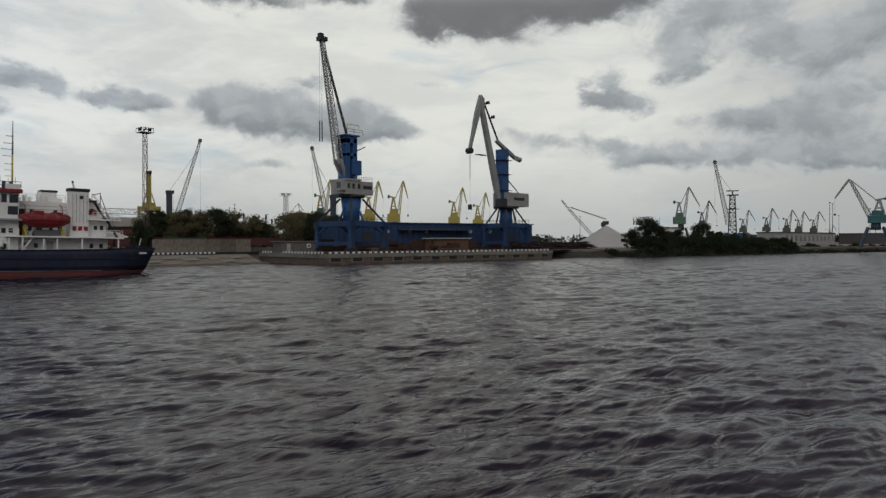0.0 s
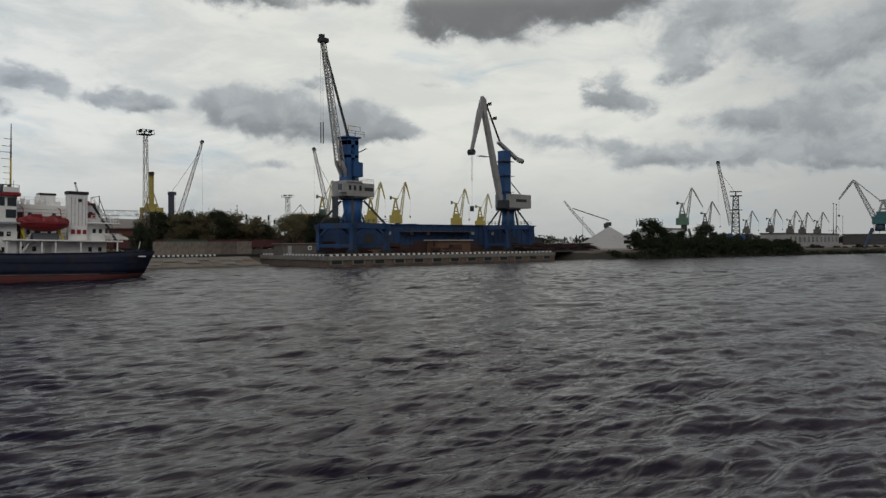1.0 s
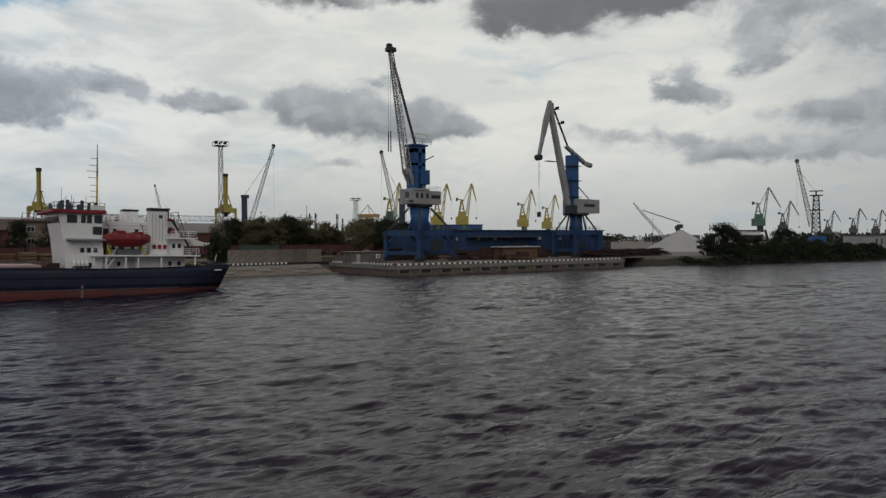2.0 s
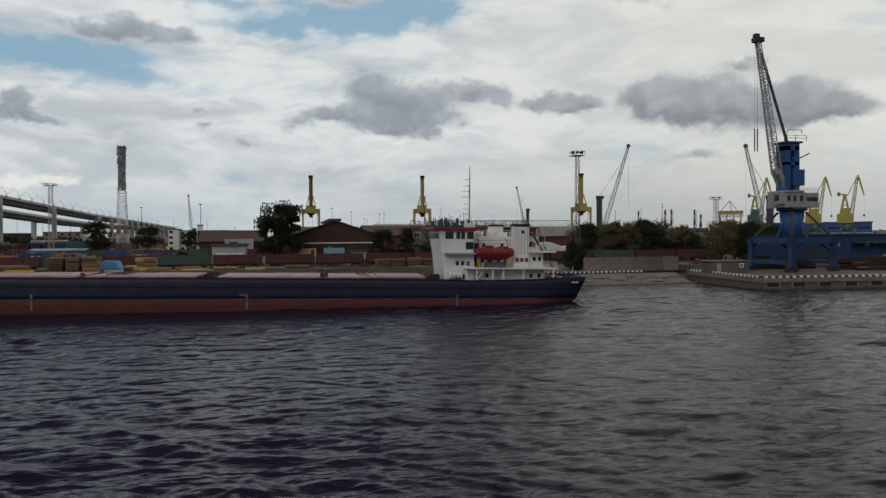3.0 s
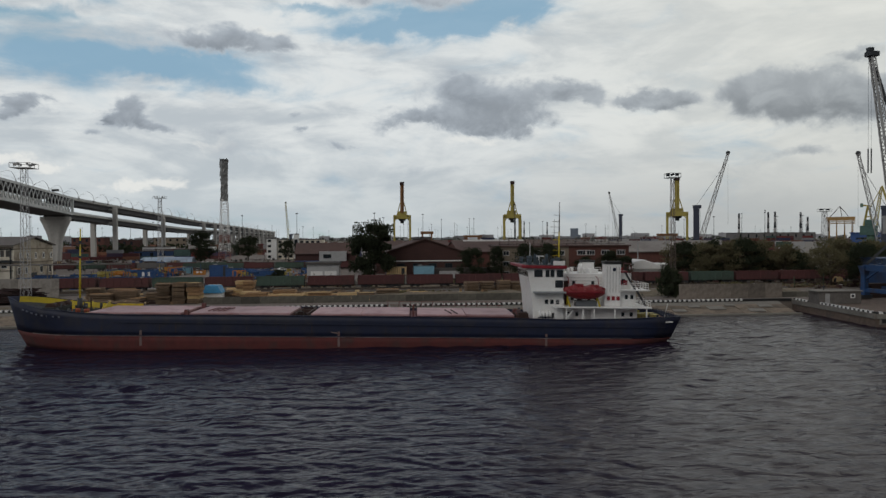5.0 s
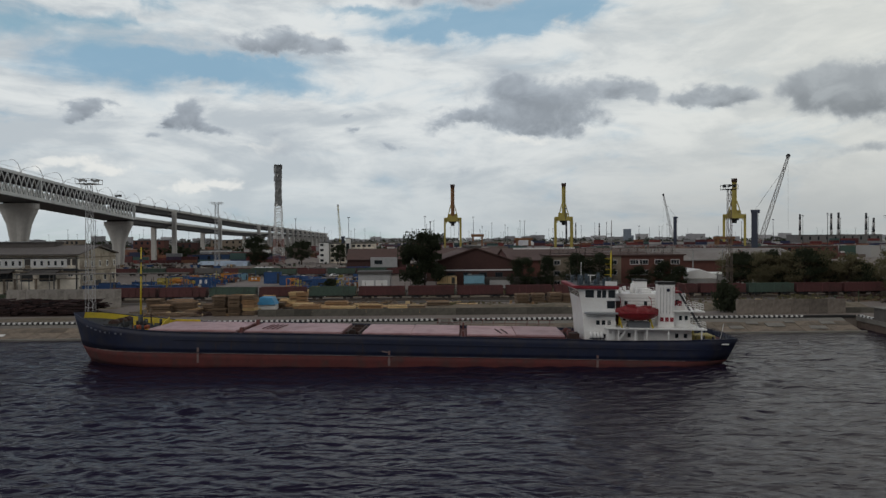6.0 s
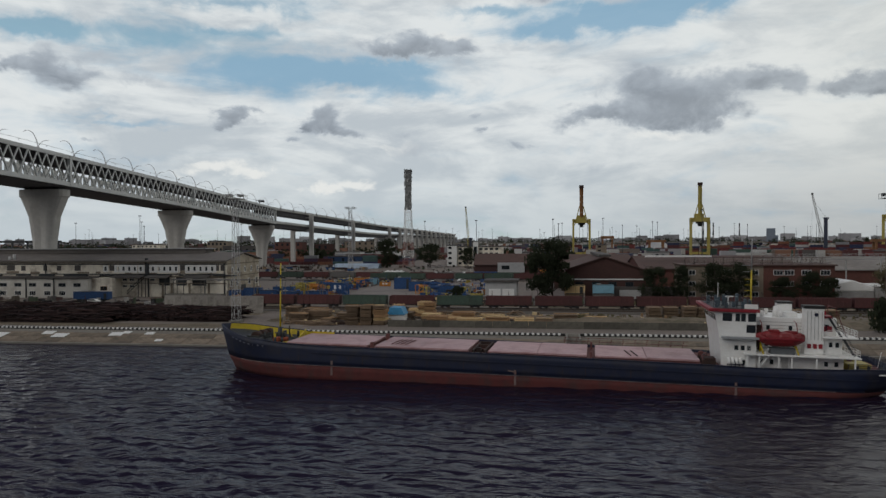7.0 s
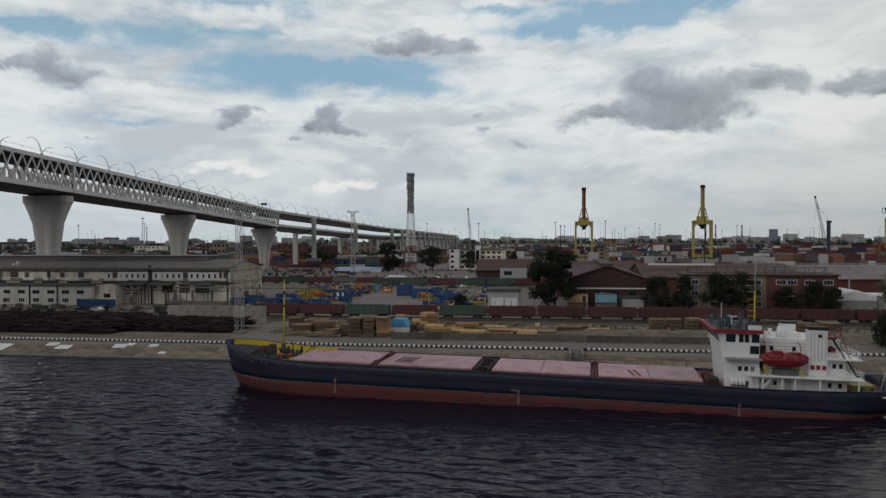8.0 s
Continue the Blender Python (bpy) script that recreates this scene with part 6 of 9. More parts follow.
# railway wagons
def wagon(mat, label):
    w = thing("railway_wagon", label, "wagon", group="goods wagons")
    part("body", boxes((-6.65, 6.65, -1.5, -1.38, 1.2, 3.5), (-6.65, 6.65, 1.38, 1.5, 1.2, 3.5), (-6.65, -6.53, -1.38, 1.38, 1.2, 3.5), (6.53, 6.65, -1.38, 1.38, 1.2, 3.5), (-6.65, 6.65, -1.5, 1.5, 1.05, 1.2)), mat, w)
    for i in range(8):
        x = -6.55 + 13.1 * i / 7
        part("side_stake", boxes((x - 0.09, x + 0.09, -1.62, -1.46, 1.0, 3.55)), mat, w)
    part("top_rail", boxes((-6.7, 6.7, -1.57, -1.4, 3.45, 3.6), (-6.7, 6.7, 1.4, 1.57, 3.45, 3.6)), mat, w)
    part("underframe", boxes((-6.9, 6.9, -0.4, 0.4, 0.75, 1.05), (-7.0, 7.0, -0.15, 0.15, 0.8, 1.0)), M_CDARK, w)
    for x in (-4.4, 4.4):
        b = part("bogie", boxes((x - 1.3, x + 1.3, -1.05, -0.9, 0.45, 0.8), (x - 1.3, x + 1.3, 0.9, 1.05, 0.45, 0.8), (x - 0.2, x + 0.2, -1, 1, 0.5, 0.85)), M_CDARK, w)
        for dx in (-0.92, 0.92):
            part("wheelset", one(tube, (x + dx, -0.85, 0.47), (x + dx, 0.85, 0.47), 0.47, None, 12), M_STEELR, b)
    return w


w_mar = wagon(M_WMAR, "open maroon goods wagon with ribbed sides")
w_grn = wagon(M_WGRN, "open green goods wagon with ribbed sides")
w_gry = wagon(M_WGRY, "open grey goods wagon with ribbed sides")
RZ = GZ + 0.55
order = "mmgmgmmmmmmmmgmmmgmmmmxmmm"
first = {}
x = -82.8
for k in order:
    src = {"m": w_mar, "g": w_grn, "x": w_gry}[k]
    y = 209.0 if x > -90 else 204
    if k not in first:
        first[k] = src
        src.matrix_basis = pose(x, y, RZ)
    else:
        copy_thing(src, pose(x, y, RZ))
    x += 14.25
for i in range(12):
    copy_thing((w_mar, w_grn, w_mar, w_gry)[i % 4], pose(-150 + i * 14.3, 366 - 0.6 * i, GZ + 0.2, 0, 0, -2))
for i in range(6):
    copy_thing((w_grn, w_grn, w_mar)[i % 3], pose(-82 + i * 14.3, 351, GZ + 0.2))


# light masts
def light_mast(x, y, h, label, mat=M_GREYW, w=2.4, platform=4.2, bar=0.11, head=M_CDARK):
    m = thing("light_mast", label, "light mast", pose(x, y, GZ), group="yard light masts")
    bm = bmesh.new()
    lattice(bm, (0, 0, 0), (0, 0, h), w, w * 0.62, max(8, int(h / 2.0)), bar)
    part("lattice", bm, mat, m)
    part("footing", boxes((-w * 0.8, w * 0.8, -w * 0.8, w * 0.8, -0.2, 0.5)), M_CONC, m)
    bm = boxes((-platform / 2, platform / 2, -platform / 2, platform / 2, h, h + 0.1))
    part("platform", bm, head, m)
    bm = bmesh.new()
    for sx in (-1, 1):
        beam(bm, (sx * platform / 2, -platform / 2, h + 1.1), (sx * platform / 2, platform / 2, h + 1.1), 0.09)
        beam(bm, (-platform / 2, sx * platform / 2, h + 1.1), (platform / 2, sx * platform / 2, h + 1.1), 0.09)
        for sy in (-1, 0, 1):
            beam(bm, (sx * platform / 2, sy * platform / 2, h), (sx * platform / 2, sy * platform / 2, h + 1.1), 0.08)
    part("rail", bm, head, m)
    for k in range(6):
        a = radians(60 * k + 15)
        q = pose(math.cos(a) * platform * 0.42, math.sin(a) * platform * 0.42, h + 0.9, 20, 0, 60 * k)
        part("floodlight", one(quad_box, q @ Matrix.Diagonal((0.6, 0.4, 0.55, 1))), head, m)
    return m


light_mast(-78.5, 172.5, 31.2, "tall pale lattice light mast on the quay", M_GREYW, 1.75, 4.4, 0.055, M_CGREY)
light_mast(74.5, 171.8, 29.2, "rusty dark lattice light mast with platform", material("mast_rust", (0.16, 0.12, 0.10), None, 0.7, 0.2, 0.5, 3, 0.05), 1.2, 3.0, 0.06)
light_mast(200, 300, 25.5, "lattice light mast among trees")
light_mast(-136, 481, 42, "lattice light mast beside the bridge", M_GREYW, 3.0, 7, 0.11, M_CGREY)


# ---- buildings ----
def window_unit(parent, x0, x1, y, z0, z1, frame, panes=2):
    """A window in a wall that faces -y: a pale frame with dark panes."""
    w = part("window", boxes((x0, x1, y - 0.06, y, z0, z1)), frame, parent)
    d = (x1 - x0 - 0.2) / panes
    for i in range(panes):
        a = x0 + 0.1 + i * d
        part("pane", boxes((a + 0.05, a + d - 0.05, y - 0.09, y - 0.06, z0 + 0.14, z1 - 0.14)), M_GLASS, w)
    return w


def long_warehouse():
    b = thing("warehouse", "long weathered cream two-storey port warehouse", "warehouse")
    x0, x1, y0, y1 = -275, -116.8, 248, 277.5
    ea, ri = 15.5, 18.3
    part("wall", boxes((x0, x1, y0, y0 + 0.6, GZ - 0.2, ea), (x0, x1, y1 - 0.6, y1, GZ - 0.2, ea), (x0, x0 + 0.6, y0 + 0.6, y1 - 0.6, GZ - 0.2, ea)), M_BEIGE, b)
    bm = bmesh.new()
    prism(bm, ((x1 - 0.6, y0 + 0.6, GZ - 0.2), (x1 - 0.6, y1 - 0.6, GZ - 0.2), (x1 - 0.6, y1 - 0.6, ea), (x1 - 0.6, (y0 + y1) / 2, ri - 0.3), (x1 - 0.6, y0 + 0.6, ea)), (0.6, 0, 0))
    # The gable has a darker base colour than the front, with random stains.
    part("gable", bm, material("dark_stained_gable_render", (0.52, 0.46, 0.36), (0.40, 0.35, 0.27), 0.9, 0, 0.2, 0.8, 0.15, 0.9, (0.14, 0.10, 0.075)), b, "darker, stained cream gable wall")
    bm = bmesh.new()
    prism(bm, ((x0, y0 - 1.2, ea), (x0, (y0 + y1) / 2, ri), (x0, y1 + 1.2, ea), (x0, y1 + 1.2, ea + 0.35), (x0, (y0 + y1) / 2, ri + 0.4), (x0, y0 - 1.2, ea + 0.35)), (x1 - x0 + 0.8, 0, 0))
    m_felt = material("grey_felt", (0.175, 0.158, 0.145), (0.135, 0.122, 0.112), 0.9, 0, 0.06, 0.6, 0.15, 0.6, (0.09, 0.082, 0.076))
    part("roof", bm, m_felt, b, "grey felt roof, patched and streaked")
    part("roof_monitor", boxes((x0 + 8, x1 - 14, (y0 + y1) / 2 - 3, (y0 + y1) / 2 + 3, ri, ri + 1.6)), m_felt, b)
    part("monitor_roof", boxes((x0 + 7, x1 - 13, (y0 + y1) / 2 - 3.6, (y0 + y1) / 2 + 3.6, ri + 1.6, ri + 1.9)), material("grey_sheet", (0.40, 0.40, 0.40), None, 0.6, 0.2, 0.1, 1, 0.05), b)
    part("cornice", boxes((x0, x1 + 0.3, y0 - 0.5, y0, ea - 0.7, ea)), M_TANBRICK, b)
    part("string_course", boxes((x0, x1 + 0.2, y0 - 0.3, y0, 9.6, 10.0)), M_TANBRICK, b)
    part("string_course", boxes((x0, x1 + 0.2, y0 - 0.25, y0, 14.3, 14.6)), M_CDARK, b, "dark cable run under the eaves")
    part("pipe_run", one(tube, (x0, y0 - 0.6, 10.75), (x1, y0 - 0.6, 10.75), 0.16, None, 8), M_CDARK, b)
    # white window groups of the upper storey
    for gx in (-131.4, -145.6, -159.7):
        part("window_band", boxes((gx - 1.5, gx + 10.7, y0 - 0.12, y0, 11.3, 14.15)), M_WHITE, b, "white painted band round the windows")
        for i in range(5):
            x = gx + i * 2.3
            part("surround", boxes((x - 0.95, x - 0.42, y0 - 0.22, y0, 11.6, 14.0), (x + 0.42, x + 0.95, y0 - 0.22, y0, 11.6, 14.0), (x - 0.42, x + 0.42, y0 - 0.22, y0, 13.5, 14.0), (x - 0.42, x + 0.42, y0 - 0.22, y0, 11.6, 12.0)), M_WHITE, b, "white painted window surround")
            part("pane", boxes((x - 0.45, x + 0.45, y0 - 0.19, y0 - 0.12, 11.95, 13.55)), M_GLASS, b)
    part("surround", boxes((-165.7, -163.7, y0 - 0.2, y0, 11.6, 14.0)), M_WHITE, b)
    part("pane", boxes((-165.1, -164.3, y0 - 0.26, y0 - 0.2, 12.0, 13.5)), M_GLASS, b)
    # Flat plates stand for recesses; their shade is painted with the dark roofing colour.
    for xa, xb in ((-163.2, -161.0), (-134.9, -132.6), (-120.9, -117.6), (-148.6, -147.2), (-177.5, -175.0), (-206, -202.6), (-190.5, -189)):
        part("recess", boxes((xa, xb, y0 - 0.07, y0, 12.0, 14.1)), M_ROOFD, b, "flat dark plate painted as a shaded recess")
    for x in (-226, -240, -255):
        window_unit(b, x - 1.6, x + 1.6, y0, 11.2, 13.4, M_CDARK, 2)
    # platform canopies and doors below
    for xa, xb in ((-160.5, -148.6), (-147.0, -138.0), (-132.0, -122.5)):
        bm = bmesh.new()
        prism(bm, ((xa, y0, 10.6), (xa, y0 - 4.2, 9.7), (xa, y0 - 4.2, 9.4), (xa, y0, 10.3)), (xb - xa, 0, 0))
        part("canopy", bm, M_ROOFD, b, "dark sagging canopy")
        for x in (xa + 0.6, xb - 0.6):
            part("canopy_post", beams(0.2, ((x, y0 - 4.0, GZ), (x, y0 - 4.0, 9.5))), M_CDARK, b)
    for xa, xb in ((-143.2, -139.0), (-136.4, -132.3), (-130.0, -124.6)):
        part("door", boxes((xa, xb, y0 - 0.12, y0, 6.6, 9.7)), M_CDARK, b, "dark loading door")
    for x in (-161.5, -157.0, -154.2, -146.0, -119.6):
        window_unit(b, x - 0.95, x + 0.95, y0, 8.2, 9.2, M_WHITE, 2)
    for x in (-157.0, -154.2):
        window_unit(b, x - 0.95, x + 0.95, y0, 5.8, 6.7, M_WHITE, 2)
    part("loading_dock", boxes((-139, -117, y0 - 4.5, y0 - 0.12, GZ - 0.1, GZ + 1.3)), M_CONC, b)
    part("string_course", boxes((-163, x1 + 0.1, y0 - 0.2, y0, 7.25, 7.55)), M_TANBRICK, b)
    for x in (-141.8, -138.2, -131.2, -123.6):
        part("pilaster", boxes((x - 0.35, x + 0.35, y0 - 0.3, y0, GZ, 7.25)), M_TANBRICK, b)
    part("fire_stair", beams(0.22, ((-155.5, y0 - 1.2, 3.4), (-148.6, y0 - 1.2, 9.4)), ((-155.5, y0 - 1.2, 4.4), (-148.6, y0 - 1.2, 10.4)), ((-148.6, y0 - 1.2, 9.4), (-146.8, y0 - 1.2, 9.4)), ((-147, y0 - 1.2, 2.4), (-147, y0 - 1.2, 9.4)), ((-149.5, y0 - 1.2, 2.4), (-149.5, y0 - 1.2, 9.4))), M_CDARK, b)
    for x in (-189.5, -147.3, -117.5, -210):
        part("drain_pipe", one(tube, (x, y0 - 0.3, GZ), (x, y0 - 0.3, ea), 0.2, None, 8), M_CDARK, b)
    part("chimney_stack", boxes((-148.6, -147.6, y0 - 0.5, y0, 9.4, ea + 1.2)), M_CDARK, b)
    for xa, h in ((-205.5, 17.4), (-203.6, 18.2)):
        part("roof_vent", one(tube, (xa, y0 + 1, 15.2), (xa, y0 + 1, h), 0.5, None, 10), M_GREYW, b)
    part("string_course", boxes((x1, x1 + 0.2, y0 + 0.1, y1 - 0.1, 9.7, 10.1)), M_TANBRICK, b)
    part("string_course", boxes((x1, x1 + 0.2, y0 + 0.1, y1 - 0.1, 14.3, 14.7)), M_TANBRICK, b)
    part("gable_plinth", boxes((x1, x1 + 0.15, y0 + 0.1, y1 - 0.1, GZ, 4.6)), M_TANBRICK, b, "stained brown plinth")
    for y in (252, 257, 268, 275):
        w = part("window", boxes((x1, x1 + 0.1, y - 1.0, y + 1.0, 6.0, 8.4)), M_WHITE, b)
        part("pane", boxes((x1 + 0.1, x1 + 0.13, y - 0.8, y - 0.06, 6.2, 8.2)), M_GLASS, w)
        part("pane", boxes((x1 + 0.1, x1 + 0.13, y + 0.06, y + 0.8, 6.2, 8.2)), M_GLASS, w)
    part("door", boxes((x1, x1 + 0.12, 260.5, 264.5, GZ, 6.2)), M_CDARK, b, "dark gable door")
    rnd = random.Random(52)
    part("eaves_board", boxes((x0, x1 + 0.4, y0 - 0.62, y0 - 0.5, ea - 0.35, ea + 0.3)), material("pale_eaves", (0.62, 0.58, 0.5), None, 0.8, 0, 0.3, 2, 0.1, 0.7), b, "flaking pale eaves board")
    for i in range(16):
        x = x0 + 6 + i * 10.2 + rnd.uniform(-2, 2)
        part("patch", boxes((x, x + rnd.uniform(2.0, 5.5), y0 - 0.05, y0, 10.7 + rnd.random() * 0.4, 11.2 + rnd.random() * 0.9)), M_TANBRICK, b, "bare patch where the render has fallen")
    for i in range(14):
        x = x0 + 4 + i * 11.4 + rnd.uniform(-2, 2)
        part("cable_tray", boxes((x, x + rnd.uniform(5, 11), y0 - 0.9, y0 - 0.3, 10.05 + rnd.uniform(-0.1, 0.15), 10.45 + rnd.uniform(-0.1, 0.25))), M_CDARK, b)
    for i in range(6):
        x = -160 + i * 8.1
        part("pier_pilaster", boxes((x, x + 0.5, y0 - 0.2, y0, 10.9, ea - 0.7)), M_BEIGE, b)
    for x in (-222, -199, -184):
        part("opening", boxes((x - 0.9, x + 0.9, y0 - 0.06, y0, 12.0, 13.9)), M_ROOFD if x % 3 else M_CGREY, b)
    for x in (-150.4, -136.2, -121.5):
        part("lamp", boxes((x - 0.2, x + 0.2, y0 - 1.2, y0 - 0.3, 11.0, 11.2)), M_GREYW, b)
    # gable side windows
    for y in (253, 258, 264, 270, 276):
        w = part("window", boxes((x1, x1 + 0.08, y - 0.7, y + 0.7, 11.0, 13.2)), M_WHITE, b)
        part("pane", boxes((x1 + 0.08, x1 + 0.11, y - 0.35, y + 0.35, 11.3, 12.9)), M_GLASS, w)


def low_annex():
    b = thing("office_annex", "pale two-storey annex with small square windows", "building")
    x0, x1, y0, y1, h = -240, -166.5, 240, 247.9, 9.4
    m = material("pale_grey_render", (0.64, 0.62, 0.57), (0.55, 0.535, 0.49), 0.9, 0, 0.15, 1.5, 0.1, 0.6, (0.26, 0.23, 0.19))
    part("wall", boxes((x0, x1, y0, y1, GZ - 0.2, h)), m, b)
    part("roof", boxes((x0 - 0.5, x1 + 0.5, y0 - 0.6, y1, h, h + 0.5)), M_ROOFD, b)
    x = -170.9
    while x > x0 + 4:
        window_unit(b, x - 1.5, x + 1.5, y0, 6.4, 7.85, M_CGREY, 2)
        window_unit(b, x - 1.35, x + 1.35, y0, 3.2, 4.95, M_WHITE, 3)
        x -= 6.0
    part("wall", boxes((-166.4, -158.3, 242, 247.9, GZ - 0.2, 9.6)), M_BEIGE, b, "cream stair block")
    window_unit(b, -163, -160.2, 242, 5.0, 6.6, M_WOODT, 2)
    for x in (-191.5, -180.2, -212):
        part("drain_pipe", one(tube, (x, y0 - 0.2, GZ), (x, y0 - 0.2, h), 0.22, None, 8), M_CDARK, b)


M_SIGN = material("sign_letter_paint", (0.27, 0.235, 0.21), (0.2, 0.17, 0.15), 0.8, 0, 0.8, 4, 0.1, 0.6)


def brick_block():
    b = thing("brick_office", "three-storey tan and red brick port office", "building")
    y0, y1, h = 243, 258, 14.0
    part("wall", boxes((43, 68, y0, y1, GZ - 0.2, h)), M_TANBRICK, b, "tan brick wing")
    part("wall", boxes((68.01, 89.5, y0, y1, GZ - 0.2, h)), M_BRICK, b, "red brick wing")
    part("roof", boxes((42.4, 90.1, y0 - 0.6, y1 + 0.6, h, h + 0.45)), M_ROOFB, b)
    for z in (11.0, 7.4, 4.0):
        for x in (46, 51.5, 57, 62, 65.5):
            window_unit(b, x - 1.1, x + 1.1, y0, z, z + 1.7, M_WHITE, 2)
    for z in (11.0, 7.4):
        for x in (72.5, 75.8, 81.0, 86.6):
            window_unit(b, x - 1.5, x + 1.5, y0, z, z + 1.7, M_WHITE, 3)
    bm = bmesh.new()
    for x in range(44, 89, 3):
        beam(bm, (x, y0 + 1, h + 0.4), (x, y0 + 1, h + 2.9), 0.12)
        beam(bm, (x, y0 + 1, h + 2.6), (x, y0 + 3.2, h + 0.4), 0.08)
    for z in (h + 0.9, h + 2.7):
        beam(bm, (44, y0 + 1, z), (88.6, y0 + 1, z), 0.12)
    fr = part("sign_frame", bm, M_RUST, b, "rusty rooftop sign frame")
    for word, x, w in (("БАЗА", 45.2, 5.6), ("ТЕХНИЧЕСКОГО", 52.0, 12.0), ("ОБСЛУЖИВАНИЯ", 65.2, 13.6), ("ФЛОТА", 80.2, 7.0)):
        cu = bpy.data.curves.new("letters", "FONT")
        cu.body, cu.size, cu.extrude = word, 2.1, 0.08
        tmp = new("letters", cu)
        bpy.context.view_layer.update()
        me = bpy.data.meshes.new_from_object(tmp.evaluated_get(bpy.context.evaluated_depsgraph_get()))
        bpy.data.objects.remove(tmp)
        me.materials.clear()
        me.materials.append(M_SIGN)
        ob = new("sign_letters", me)
        ob.parent = fr
        got = max((v.co.x for v in me.vertices), default=1)
        ob.matrix_basis = pose(x, y0 + 0.85, h + 1.0, 90, 0, 0) @ Matrix.Diagonal((w / max(got, 0.1), 1, 1, 1))


def gabled(name, label, cat, x0, x1, y0, y1, ea, ri, wall, roof, ridge="y"):
    b = thing(name, label, cat)
    if ridge == "y":
        xm = (x0 + x1) / 2
        bm = bmesh.new()
        prism(bm, ((x0, y0, GZ - 0.2), (x1, y0, GZ - 0.2), (x1, y0, ea), (xm, y0, ri), (x0, y0, ea)), (0, y1 - y0, 0))
        part("wall", bm, wall, b)
        bm = bmesh.new()
        for s, xe in ((-1, x0), (1, x1)):
            e = xe + s * 0.8
            dz = (ri - ea) / abs(xm - xe) * 0.8
            prism(bm, ((xm, y0 - 0.7, ri + 0.05), (e, y0 - 0.7, ea - dz + 0.05), (e, y0 - 0.7, ea - dz + 0.4), (xm, y0 - 0.7, ri + 0.4)), (0, y1 - y0 + 1.4, 0))
        part("roof", bm, roof, b)
    else:
        ym = (y0 + y1) / 2
        bm = bmesh.new()
        prism(bm, ((x0, y0, GZ - 0.2), (x0, y1, GZ - 0.2), (x0, y1, ea), (x0, ym, ri), (x0, y0, ea)), (x1 - x0, 0, 0))
        part("wall", bm, wall, b)
        bm = bmesh.new()
        for s, ye in ((-1, y0), (1, y1)):
            e = ye + s * 0.8
            dz = (ri - ea) / abs(ym - ye) * 0.8
            prism(bm, ((x0 - 0.5, ym, ri + 0.05), (x0 - 0.5, e, ea - dz + 0.05), (x0 - 0.5, e, ea - dz + 0.4), (x0 - 0.5, ym, ri + 0.4)), (x1 - x0 + 1, 0, 0))
        part("roof", bm, roof, b)
    return b


long_warehouse()
low_annex()
brick_block()
g = gabled("workshop", "dark red-brown brick workshop with broad gable", "workshop", 5.5, 31.5, 246, 300, 12.4, 16.8, M_DKBRICK, M_ROOFB)
part("roof_lantern", boxes((16.5, 20.5, 246, 298, 16.9, 17.7)), M_ROOFD, g)
part("cornice", boxes((5.8, 31.2, 245.7, 246, 9.2, 9.6)), M_WHITE, g)
for x in (10, 15.5, 21, 26.5):
    window_unit(g, x - 1.3, x + 1.3, 246, 6.0, 8.6, M_CDARK, 3)
part("lean_to", boxes((20, 43, 243.5, 246, GZ - 0.1, 7.0)), M_ROOFD, g)
part("door", boxes((23, 30, 243.3, 243.5, GZ, 6.0)), M_GREYW, g)
b = gabled("port_hall", "long hall with faded brown sheet roof", "hall", 33, 88, 268, 318, 11.8, 15.8, M_BRICK, M_ROOFB, "x")
part("skylight", boxes((36, 60, 280, 281.4, 15.9, 16.5)), M_WHITE, b)
gabled("port_hall", "grey-roofed hall behind the brick office", "hall", 89.5, 150, 275, 320, 11.2, 15.2, M_BRICK, material("grey_brown_roof", (0.27, 0.25, 0.23), (0.20, 0.18, 0.165), 0.9, 0, 0.06, 0.6, 0.1, 0.6, (0.11, 0.085, 0.075)), "x")
gabled("port_hall", "low hall with reddish-brown roof", "hall", 2, 34, 302, 345, 11.5, 15.8, M_DKBRICK, M_ROOFB, "x")
s = gabled("store_shed", "brown-roofed store shed with pale upper rooms", "shed", -38, -8, 366, 386, 10.0, 15.0, M_DKBRICK, M_ROOFB, "x")
part("dormer", boxes((-26, -12.5, 364.0, 368, 6.0, 11.0)), M_GREYW, s, "white rooftop room")
window_unit(s, -24, -20, 364.0, 7.6, 9.6, M_CDARK, 2)
part("awning", boxes((-38, -26, 362, 366, 6.0, 6.4)), M_BLUEC, s, "blue awning")

gar = thing("garage", "small white garage with two panelled doors", "garage")
part("wall", boxes((-21, -10.6, 238, 248, GZ - 0.1, 8.8)), M_GREYW, gar)
part("roof", boxes((-21.5, -10.1, 237.4, 248.6, 8.8, 9.5)), M_ROOFD, gar)
for x in (-19.8, -15.3):
    part("door", boxes((x, x + 3.9, 237.85, 238, GZ, 6.6)), M_WHITE, gar, "white panelled door")

tent = thing("storage_tent", "white fabric storage tent", "tent", pose(100, 255, GZ))
bm = bmesh.new()
prism(bm, ((-8, -4, 3.0), (4.4, -4, 3.0), (4.4, -4, 4.4), (-2, -4, 6.6), (-8, -4, 5.2)), (0, 16, 0))
part("canvas", bm, M_WHITE, tent, bevel=0.3)
part("side_wall", boxes((-7.9, 4.3, -3.9, 11.9, 0, 3.0)), M_CGREY, tent)
part("side_hall", boxes((4.6, 10.4, -4.6, 8, 0, 4.6)), M_CGREY, tent)
